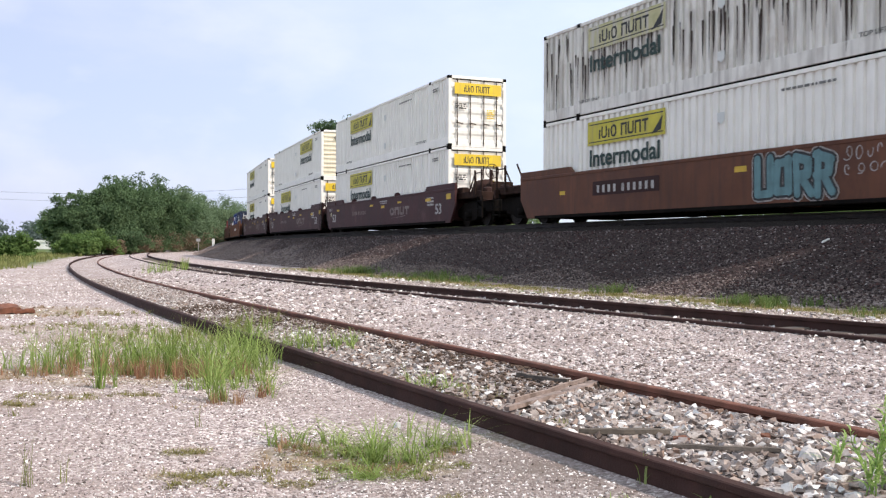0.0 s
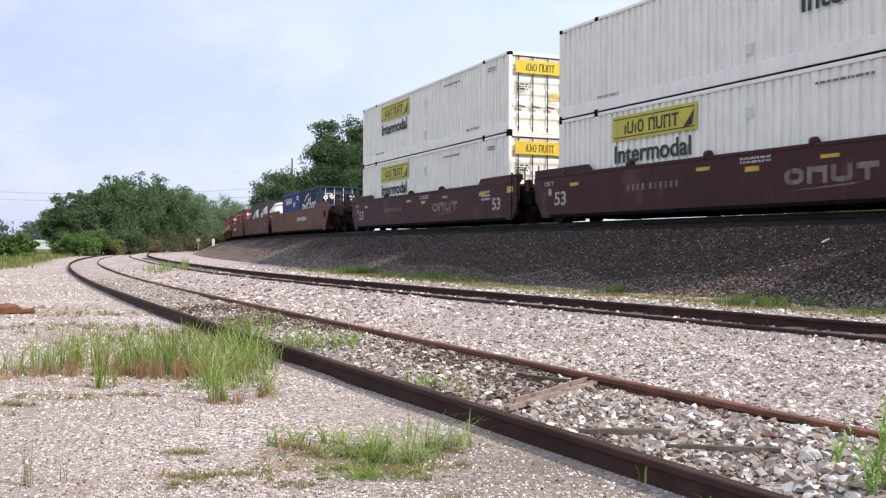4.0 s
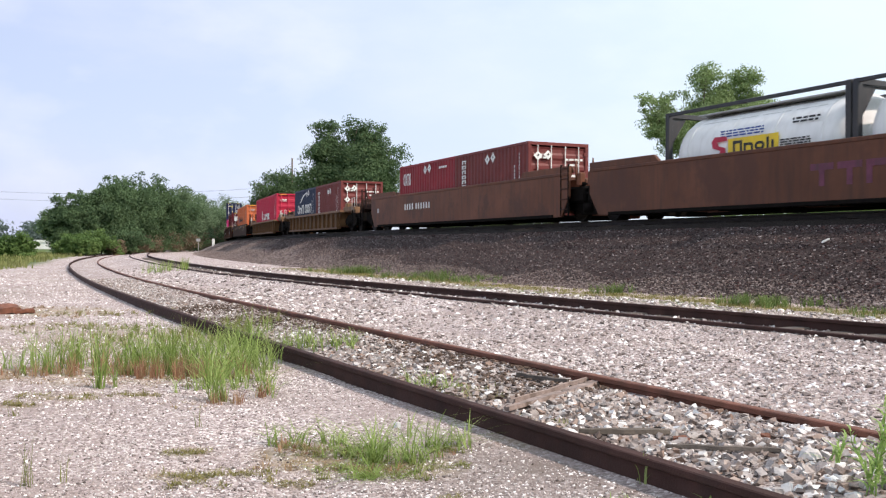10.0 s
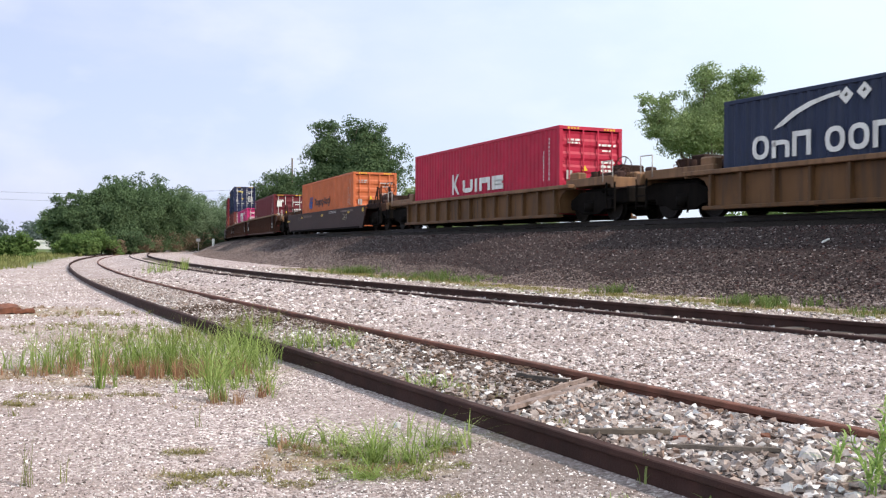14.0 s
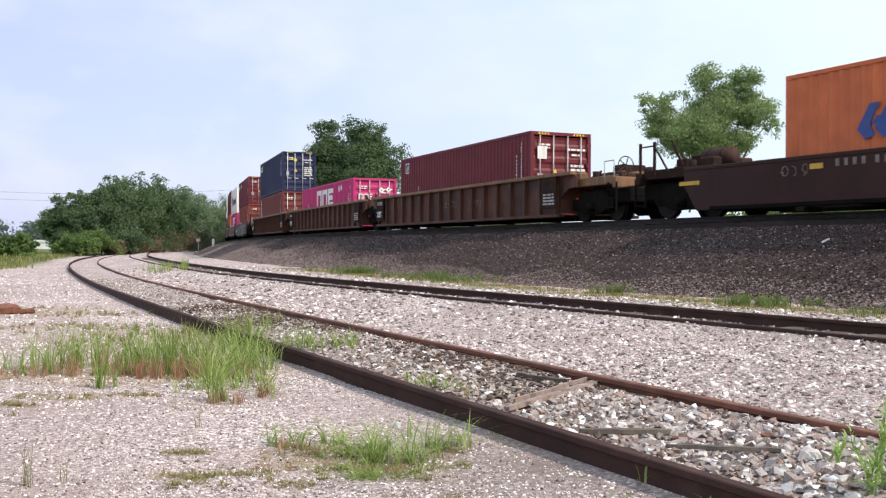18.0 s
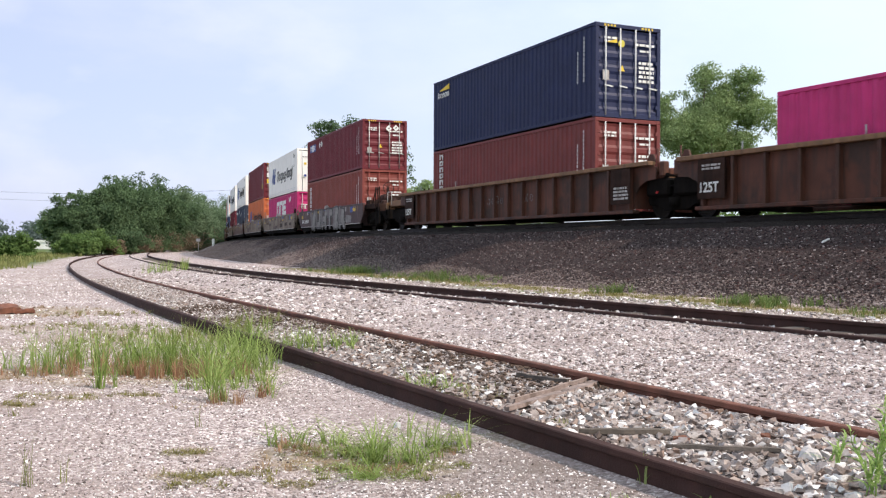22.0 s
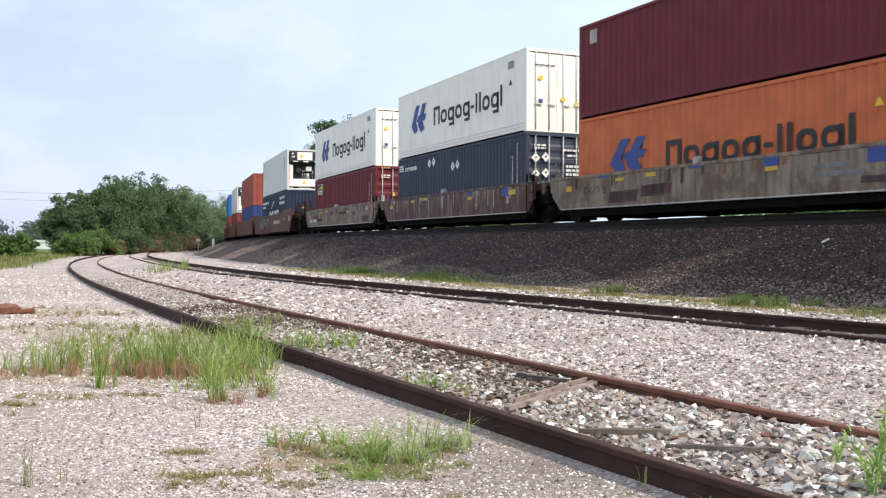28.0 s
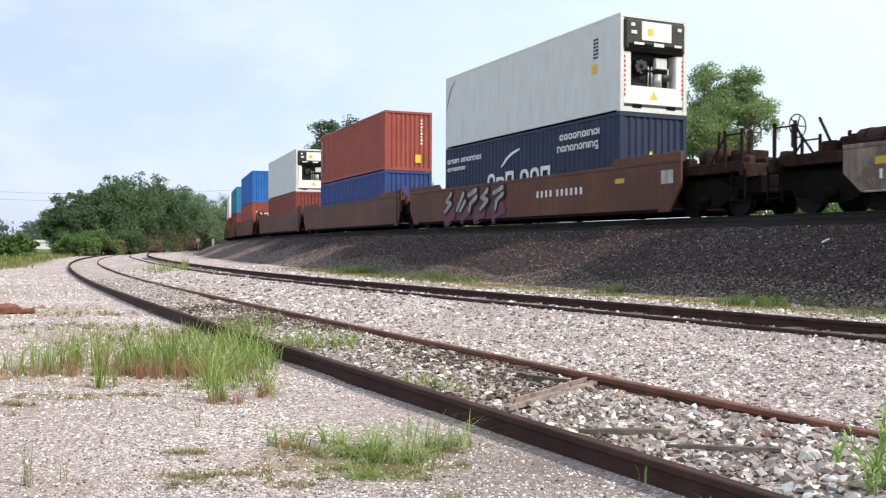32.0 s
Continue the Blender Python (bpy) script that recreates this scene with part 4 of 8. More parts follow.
def glyphs(pattern, w, h):
    """Plain shapes in the rhythm of a word that is not spelled out: loops, bars and arches; '=' is a plain bar for a figure."""
    wide = {"I": 0.42, "-": 0.55, "i": 0.42, " ": 0.5}
    u = w / sum(wide.get(c, 1.0) for c in pattern)
    out, x = [], 0.0

    def bar(x0, z0, x1, z1):
        out.append(((x0, z0), (x1, z0), (x1, z1), (x0, z1)))
    for c in pattern:
        out.clear()
        cw = wide.get(c, 1.0) * u
        a, b = x + 0.07 * u, x + cw - 0.07 * u
        t = 0.2 * u
        lo, hi = (0.0, h) if c in "ONEIUT=" else (0.0, 0.73 * h)
        if c == "O":
            out += ring(a, lo, b, hi, t)
        elif c in "og":
            out += ring(a, lo, b, hi, t)
            if c == "g":
                bar(b - t, -0.26 * h, b, hi)
                bar(a + t, -0.26 * h, b - t, -0.26 * h + 0.8 * t)
        elif c == "n":
            bar(a, lo, a + t, hi)
            bar(b - t, lo, b, hi - 0.3 * (hi - lo))
            out += ring(a, lo + 0.3 * (hi - lo), b, hi, t, 0.0, math.pi, 8)
        elif c == "N":
            bar(a, lo, a + t, hi)
            bar(b - t, lo, b, hi)
            bar(a + t, hi - t, b - t, hi)
        elif c == "U":
            bar(a, lo + 0.3 * h, a + t, hi)
            bar(b - t, lo + 0.3 * h, b, hi)
            out += ring(a, lo, b, lo + 0.6 * h, t, math.pi, math.pi, 8)
        elif c in "Ee":
            bar(a, lo, a + t, hi)
            bar(a + t, hi - t, b, hi)
            bar(a + t, (lo + hi - t) / 2, b - 0.1 * u, (lo + hi + t) / 2)
            bar(a + t, lo, b, lo + t)
        elif c == "T":
            bar(a, hi - t, b, hi)
            bar((a + b - t) / 2, lo, (a + b + t) / 2, hi - t)
        elif c in "Ii":
            bar((a + b - t) / 2, lo, (a + b + t) / 2, hi)
        elif c == "-":
            bar(a, 0.3 * h, b, 0.3 * h + 0.8 * t)
        elif c == "=":
            bar((a + b) / 2 - 0.21 * u, lo, (a + b) / 2 + 0.21 * u, hi)
        x += cw
        if out:
            yield tuple(out)


@lru_cache(None)
def glyph_mesh(quads, mat):
    v, f = [], []
    for q in quads:
        k = len(v)
        v += [(x, -0.003, z) for x, z in q] + [(x, 0.003, z) for x, z in q]
        f += [(k, k + 1, k + 2, k + 3), (k + 7, k + 6, k + 5, k + 4), (k, k + 4, k + 5, k + 1), (k + 1, k + 5, k + 6, k + 2), (k + 2, k + 6, k + 7, k + 3), (k + 3, k + 7, k + 4, k)]
    bm = bmesh.new()
    vs = [bm.verts.new(p) for p in v]
    for q in f:
        bm.faces.new([vs[i] for i in q])
    return finish(bm, mat)


def mark(parent, pattern, x0, z0, x1, z1, y, mat, name="marking", turn=0):
    shapes = list(glyphs(pattern, round(x1 - x0, 3), round(z1 - z0, 3)))
    m = Matrix.Translation((x0, y, z0)) if not turn else Matrix.Translation((y, x0, z0)) @ pose(0, 0, 0, 0, 0, 90)
    if z1 - z0 < 0.28:
        shapes = [tuple(q for s in shapes for q in s)]
    for quads in shapes:
        hang(name, glyph_mesh(quads, mat), parent, m)


def bars(parent, rows, x0, z0, x1, z1, y, mat, turn=0, seed=1, name="small_print"):
    """Lines of small print as plain bars."""
    rng = random.Random(seed)
    r, h = [], (z1 - z0) / rows
    for i in range(rows):
        x = 0.0
        while x < (x1 - x0) * 0.97:
            w = min(rng.uniform(0.06, 0.22), x1 - x0 - x)
            r.append((round(x, 3), round(i * h, 3), round(x + w, 3), round(i * h + 0.6 * h, 3)))
            x += w + 0.04
    m = Matrix.Translation((x0, y, z0)) if not turn else Matrix.Translation((y, x0, z0)) @ pose(0, 0, 0, 0, 0, 90)
    return hang(name, pieces(tuple(r), 0.005, mat), parent, m)


def sheet(parent, name, poly, x, z, y, mat, turn=0, label=""):
    me = plate(tuple((round(a, 3), round(b, 3)) for a, b in poly), 0.006, mat)
    m = Matrix.Translation((x, y, z)) if not turn else Matrix.Translation((y, x, z)) @ pose(0, 0, 0, 0, 0, 90)
    return hang(name, me, parent, m, label)


def rect(w, h):
    return ((0, 0), (w, 0), (w, h), (0, h))


def diamond(r):
    return ((0, -r), (r, 0), (0, r), (-r, 0))


RIDERS = []      # every moving thing: object, place along the train, half base, height above the rail, shift along the car


def ride(ob, u, base, z, dx=0.0):
    RIDERS.append((ob, u, base, z, dx))
    return ob


def doors(c, L, H, W, mat, rods, x_out, sign, ink="white", seed=0, flat=False):
    """Two door leaves with lock rods at the end; sign 1 looks to +x."""
    lw = (W - 0.24) / 2
    for k, side in enumerate((-1, 1)):
        yc = side * (lw / 2 + 0.004)
        face = box(lw, 0.06, H - 0.30, mat, 0.008) if flat else ribbed(round(lw, 3), round(H - 0.30, 3), (H - 0.30) / 6, 0.03, mat, True)
        leaf = hang("door", face, c, Matrix.Translation((x_out - sign * 0.03, yc, H / 2 - 0.02)) @ pose(0, 0, 0, 0, 0, 90 * sign))
        for q in (-0.27, 0.22):
            r = hang("lock_rod", rod(0.022, round(H - 0.2, 3), "z", rods, 8), leaf, Matrix.Translation((lw * q, -0.05, 0)))
        for q in (-0.27, 0.22):
            hang("handle", box(0.3, 0.03, 0.04, rods), leaf, Matrix.Translation((lw * q + 0.1, -0.07, -H * 0.16)) @ pose(0, 0, 0, 0, 8, 0))
        for hz in (-0.36, -0.12, 0.12, 0.36):
            hang("hinge", box(0.1, 0.05, 0.12, mat, 0.008), leaf, Matrix.Translation((side * sign * (lw / 2 - 0.03), -0.02, hz * H)))


def container(u, base, z, dx, mat, label, L=12.19, H=2.591, W=2.438, end="doors", kind="iso", frame=None, rods="zinc", group="containers on the train"):
    """An intermodal container with its floor at the origin; its near side looks to -y, its leading end to +x."""
    c = tagged(new("shipping_container"), label, "container", group)
    frame = frame or mat
    hy, hx = W / 2, L / 2
    pitch, depth = (0.278, 0.036) if kind == "iso" else (0.275, 0.065)
    brail = 0.16 if kind != "domestic" else 0.40
    trail = 0.10
    sh = H - brail - trail
    if kind == "reefer":
        wall = box(round(L - 0.2, 3), 0.05, round(sh, 3), mat, 0.004)
    else:
        wall = ribbed(round(L - 0.2, 3), round(sh, 3), pitch, depth, mat, False, kind == "domestic")
    for side in (-1, 1):
        if kind == "reefer":
            m = Matrix.Translation((0, side * (hy - 0.03), brail + sh / 2))
        else:
            m = Matrix.Translation((0, side * (hy - (0.012 if kind == "iso" else 0.028)), brail + sh / 2)) @ pose(0, 0, 0, 0, 0, 0 if side < 0 else 180)
        hang("side_wall", wall, c, m)
        hang("bottom_rail", box(round(L - 0.2, 3), 0.08, round(brail - 0.055, 3), frame, 0.008), c, Matrix.Translation((0, side * (hy - 0.042), brail / 2 + 0.0275)))
        hang("top_rail", box(round(L - 0.2, 3), 0.07, trail, frame, 0.01), c, Matrix.Translation((0, side * (hy - 0.036), H - trail / 2)))
        for e in (-1, 1):
            hang("corner_post", box(0.16, 0.14, round(H - 0.24, 3), frame, 0.012), c, Matrix.Translation((e * (hx - 0.08), side * (hy - 0.07), H / 2)))
            px = hx - 0.09
            for zz in (0.06, H - 0.06):
                hang("corner_casting", box(0.18, 0.165, 0.12, "steel_dark" if kind == "domestic" else frame, 0.012), c, Matrix.Translation((e * px, side * (hy - 0.08), zz)))
        if kind == "domestic":
            for e in (-1, 1):
                hang("stacking_post", box(0.18, 0.07, round(H - 0.2, 3), frame, 0.012), c, Matrix.Translation((e * 6.05, side * (hy - 0.035), H / 2)))
                for zz in (0.05, H - 0.05):
                    hang("post_casting", box(0.20, 0.10, 0.13, "steel_dark", 0.012), c, Matrix.Translation((e * 6.05, side * (hy - 0.046), zz)))
    hang("roof", box(round(L - 0.1, 3), round(W - 0.1, 3), 0.05, frame, 0.01), c, Matrix.Translation((0, 0, H - 0.045)))
    hang("floor", box(round(L - 0.1, 3), round(W - 0.1, 3), 0.10, "steel_dark", 0.01), c, Matrix.Translation((0, 0, 0.10)))
    for e in (-1, 1):
        hang("end_sill", box(0.12, round(W - 0.3, 3), 0.16, frame, 0.01), c, Matrix.Translation((e * (hx - 0.065), 0, 0.08)))
        hang("end_header", box(0.12, round(W - 0.3, 3), 0.12, frame, 0.01), c, Matrix.Translation((e * (hx - 0.065), 0, H - 0.065)))
    # trailing end is never seen from outside: plain ribbed sheet
    hang("end_wall", ribbed(round(W - 0.3, 3), round(H - 0.28, 3), 0.24, 0.04, mat), c, Matrix.Translation((-hx + 0.02, 0, H / 2)) @ pose(0, 0, 0, 0, 0, -90))
    if end == "doors":
        doors(c, L, H, W, mat, rods, hx - 0.01, 1, flat=(kind == "reefer"))
    elif end == "wall":
        hang("end_wall", ribbed(round(W - 0.3, 3), round(H - 0.28, 3), 0.24, 0.045, mat), c, Matrix.Translation((hx - 0.02, 0, H / 2)) @ pose(0, 0, 0, 0, 0, 90))
    elif end == "nose":
        hang("nose_wall", ribbed(round(W - 0.3, 3), round(H - 0.28, 3), 0.26, 0.03, "box_cream", True), c, Matrix.Translation((hx - 0.02, 0, H / 2)) @ pose(0, 0, 0, 0, 0, 90))
    elif end == "reefer":
        reefer_end(c, hx, H, W)
    return ride(c, u, base, z, dx)


def reefer_end(c, hx, H, W):
    """The cooling machine in the leading end: black fan housing with a white hatch, a dark recess with the compressor, white panels below."""
    w = W - 0.28
    x = hx - 0.06

    def at(name, sx, sy, sz, y, z, mat, bevel=0.02, out=0.0):
        return hang(name, box(sx, round(sy, 3), round(sz, 3), mat, bevel), c, Matrix.Translation((x + out, y, z)))
    at("machine_bay", 0.05, w, H - 0.3, 0, H / 2, "machine_black", 0.01, -0.34)
    at("lower_panel", 0.08, w, 0.52, 0, 0.50, "box_white")
    at("bottom_sill", 0.10, w, 0.10, 0, 0.19, "machine_black")
    for y in (-0.62, 0.62):
        at("fork_pocket", 0.03, 0.34, 0.12, y, 0.18, "steel_dark", 0.01, 0.05)
    for s in (-1, 1):
        at("side_panel", 0.08, 0.26, 1.02, s * (w / 2 - 0.13), 1.27, "box_white")
        at("recess_wall", 0.30, 0.03, 1.02, s * (w / 2 - 0.27), 1.27, "box_reefer", 0.005, -0.16)
    at("recess_floor", 0.30, w - 0.54, 0.03, 0, 0.78, "box_reefer", 0.005, -0.16)
    housing = at("fan_housing", 0.20, w + 0.06, 0.94, 0, H - 0.62, "machine_black", 0.07, 0.04)
    hang("hatch", box(0.03, round(w * 0.50, 3), 0.56, "box_white", 0.012), housing, Matrix.Translation((0.105, 0.02, 0.12)))
    hang("hatch_label", box(0.008, 0.2, 0.2, "yellow"), housing, Matrix.Translation((0.124, -0.22, 0.10)))
    hang("grille", box(0.03, round(w * 0.9, 3), 0.16, "steel_dark", 0.01), housing, Matrix.Translation((0.10, 0, -0.34)))
    for y, z, sy, sz in ((-0.80, 0.06, 0.20, 0.10), (-0.62, -0.26, 0.36, 0.07), (0.10, -0.26, 0.36, 0.10), (0.80, -0.24, 0.26, 0.07), (0.86, 0.26, 0.14, 0.10), (-0.84, 0.28, 0.14, 0.10)):
        hang("housing_label", box(0.008, sy, sz, "white"), housing, Matrix.Translation((0.118, y, z)))
    hang("condenser_fan", rod(0.27, 0.08, "x", "steel_dark", 20), c, Matrix.Translation((x - 0.14, -0.36, 1.40)))
    for k in range(4):
        hang("fan_blade", box(0.02, 0.11, 0.44, "frame_black", 0.005), c, Matrix.Translation((x - 0.09, -0.36, 1.40)) @ pose(0, 0, 0, 45 * k, 0, 0))
    hang("compressor", rod(0.15, 0.40, "z", "zinc", 14), c, Matrix.Translation((x - 0.16, 0.26, 1.00)))
    hang("motor", rod(0.13, 0.34, "y", "frame_black", 14), c, Matrix.Translation((x - 0.16, 0.52, 1.12)))
    at("electric_box", 0.14, 0.42, 0.34, 0.34, 1.52, "box_reefer", 0.02, -0.10)
    at("cable_tray", 0.06, 0.9, 0.06, 0.1, 1.28, "steel_dark", 0.01, -0.08)
    for yy in (-0.10, 0.02, 0.62):
        hang("pipe", rod(0.025, 0.62, "z", "zinc", 8), c, Matrix.Translation((x - 0.1, yy, 1.10)))
    hang("hazard_label", plate(((-0.14, -0.1), (0.14, -0.1), (0, 0.14)), 0.006, "yellow"), c, Matrix.Translation((x + 0.046, 0, 0.52)) @ pose(0, 0, 0, 0, 0, 90))
    for s in (-1, 1):
        for k in range(9):
            hang("stripe", box(0.012, 0.05, 0.07, "red_light"), c, Matrix.Translation((hx - 0.002, s * (W / 2 - 0.17), 0.50 + 0.14 * k)))


def tank_container(u, base, z, dx, label):
    """Cylinder tank with domed ends in an open twenty-foot frame."""
    L, H, W = 6.06, 2.591, 2.438
    c = tagged(new("tank_container"), label, "tank container", "containers on the train")
    bm = bmesh.new()
    n = 32
    rings = []
    half = [(0.8, 1.155), (2.35, 1.155), (2.50, 1.14), (2.64, 1.08), (2.74, 0.96), (2.81, 0.75), (2.86, 0.42), (2.88, 0.02)]
    prof = [(-x, r) for x, r in half[::-1]] + half
    for x, r in prof:
        rings.append([bm.verts.new((x, r * math.cos(2 * math.pi * k / n), 1.33 + r * math.sin(2 * math.pi * k / n))) for k in range(n)])
    for a, b in zip(rings, rings[1:]):
        for k in range(n):
            bm.faces.new((a[k], a[(k + 1) % n], b[(k + 1) % n], b[k]))
    bm.faces.new(rings[0])
    bm.faces.new(rings[-1][::-1])
    part("tank_shell", bm, "tank_white", c, smooth=True)
    for x in (-2.2, -0.75, 0.75, 2.2):
        hang("hoop", rod(1.162, 0.05, "x", "tank_white", 32), c, Matrix.Translation((x, 0, 1.33)))
    f = "frame_black"
    for e in (-1, 1):
        for s in (-1, 1):
            hang("frame_post", box(0.15, 0.15, H, f, 0.01), c, Matrix.Translation((e * 2.955, s * 1.144, H / 2)))
            hang("gusset", plate(((0, 0), (0.5, 0), (0, -0.75)) if s < 0 else ((0, 0), (-0.5, 0), (0, -0.75)), 0.03, f), c, Matrix.Translation((e * 2.955, s * 1.07, H - 0.14)) @ pose(0, 0, 0, 0, 0, 90))
        hang("frame_header", box(0.13, 2.3, 0.13, f, 0.01), c, Matrix.Translation((e * 2.955, 0, H - 0.065)))
        hang("frame_sill", box(0.13, 2.3, 0.16, f, 0.01), c, Matrix.Translation((e * 2.955, 0, 0.08)))
        hang("skirt", rod(0.5, 0.2, "x", "tank_white", 24), c, Matrix.Translation((e * 2.84, 0, 1.33)))
    for s in (-1, 1):
        hang("top_rail", box(5.8, 0.07, 0.09, f, 0.01), c, Matrix.Translation((0, s * 1.175, H - 0.05)))
        hang("bottom_rail", box(5.8, 0.10, 0.14, f, 0.01), c, Matrix.Translation((0, s * 1.15, 0.09)))
    hang("walkway", box(4.9, 0.5, 0.04, "zinc", 0.006), c, Matrix.Translation((0, -0.35, H - 0.10)))
    hang("manhole", rod(0.28, 0.16, "z", "tank_white", 18), c, Matrix.Translation((0.5, 0.2, H - 0.09)))
    for k in range(4):
        hang("insulation_sheet", box(0.9, 0.34, 0.02, "zinc", 0.005), c, Matrix.Translation((-1.6 + 1.05 * k, -0.60, H - 0.24 - 0.06)) @ pose(0, 0, 0, 33, 0, 0))
    y = -1.168
    sheet(c, "red_mark", ((0.0, 0.05), (0.30, 0.0), (0.55, 0.12), (0.52, 0.30), (0.28, 0.36), (0.24, 0.46), (0.60, 0.48), (0.56, 0.58), (0.16, 0.60), (0.04, 0.48), (0.08, 0.32), (0.34, 0.24), (0.34, 0.14), (0.02, 0.16)), -1.32, 1.16, y - 0.004, "red_ink")
    sheet(c, "yellow_mark", rect(1.66, 0.44), -0.70, 1.23, y, "yellow")
    mark(c, "NnoIi", -0.55, 1.31, 0.85, 1.60, y - 0.005, "black_ink")
    bars(c, 3, -0.95, 1.72, 0.5, 1.92, y - 0.0, "blue_ink", seed=5)
    bars(c, 2, 1.3, 1.85, 2.1, 2.0, y + 0.09, "black_ink", seed=6)
    bars(c, 3, 1.0, 1.35, 1.9, 1.52, y, "black_ink", seed=8)
    return ride(c, u, base, z, dx)


# ---- the train: well cars ----
@lru_cache(None)
def wheelset_mesh():
    bm = bmesh.new()
    prof = [(-0.90, 0.0), (-0.90, 0.07), (-0.80, 0.08), (-0.79, 0.16), (-0.78, 0.36), (-0.80, 0.385), (-0.80, 0.425), (-0.70, 0.425), (-0.685, 0.455), (-0.66, 0.455), (-0.655, 0.37), (-0.70, 0.33), (-0.68, 0.16), (-0.64, 0.09), (-0.60, 0.08)]
    prof = prof + [(-x, r) for x, r in prof[::-1]]
    n = 26
    rings = [[bm.verts.new((r * math.cos(2 * math.pi * k / n), y, r * math.sin(2 * math.pi * k / n))) for k in range(n)] for y, r in prof[1:-1]]
    for a, b in zip(rings, rings[1:]):
        for k in range(n):
            bm.faces.new((a[k], a[(k + 1) % n], b[(k + 1) % n], b[k]))
    bm.faces.new(rings[0])
    bm.faces.new(rings[-1][::-1])
    # bearing cap bolts and a chalk mark show the turning
    for k in range(3):
        for y in (-0.905, 0.905):
            v = bmesh.ops.create_cube(bm, size=0.03)["verts"]
            bmesh.ops.translate(bm, vec=(0.045 * math.cos(2.1 * k), y, 0.045 * math.sin(2.1 * k)), verts=v)
    return finish(bm, "wheel", False)


WHEELS = []


def bogie(car, x, u):
    """Three-piece truck: bolster, cast side frames, springs and two wheelsets."""
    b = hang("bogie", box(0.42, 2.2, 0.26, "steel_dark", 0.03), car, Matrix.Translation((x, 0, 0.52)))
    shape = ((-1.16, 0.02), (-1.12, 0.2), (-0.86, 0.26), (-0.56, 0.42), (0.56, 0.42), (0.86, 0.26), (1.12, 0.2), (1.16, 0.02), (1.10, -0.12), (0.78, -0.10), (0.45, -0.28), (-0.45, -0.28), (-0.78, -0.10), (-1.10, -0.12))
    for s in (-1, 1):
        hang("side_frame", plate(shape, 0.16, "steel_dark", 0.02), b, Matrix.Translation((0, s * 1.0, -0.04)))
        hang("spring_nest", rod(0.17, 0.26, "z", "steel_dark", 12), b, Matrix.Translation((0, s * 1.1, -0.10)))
    for e in (-1, 1):
        w = hang("wheelset", wheelset_mesh(), b, Matrix.Translation((e * 0.89, 0, -0.10)))
        WHEELS.append((w, e * 0.89, u, x))
        for s in (-1, 1):
            hang("bearing", box(0.26, 0.16, 0.24, "steel_dark", 0.04), b, Matrix.Translation((e * 0.89, s * 1.0, -0.06)))


def brake_wheel(car, x, y, z):
    bm = bmesh.new()
    n, m = 22, 6
    rings = []
    for k in range(n):
        a = 2 * math.pi * k / n
        rings.append([bm.verts.new((0.0 + 0.016 * math.sin(2 * math.pi * q / m), (0.27 + 0.016 * math.cos(2 * math.pi * q / m)) * math.cos(a), (0.27 + 0.016 * math.cos(2 * math.pi * q / m)) * math.sin(a))) for q in range(m)])
    for k in range(n):
        for q in range(m):
            bm.faces.new((rings[k][q], rings[k][(q + 1) % m], rings[(k + 1) % n][(q + 1) % m], rings[(k + 1) % n][q]))
    for k in range(5):
        v = bmesh.ops.create_cube(bm, size=1.0)["verts"]
        bmesh.ops.scale(bm, vec=(0.02, 0.27, 0.025), verts=v)
        bmesh.ops.translate(bm, vec=(0, 0.135, 0), verts=v)
        bmesh.ops.rotate(bm, verts=v, matrix=Matrix.Rotation(2 * math.pi * k / 5, 3, "X"))
    wheel = part("brake_wheel", bm, "rail_rust", car, m=Matrix.Translation((x, y, z)))
    hang("brake_stand", box(0.12, 0.1, 0.55, "rail_rust", 0.01), car, Matrix.Translation((x - 0.1, y, z - 0.22)))


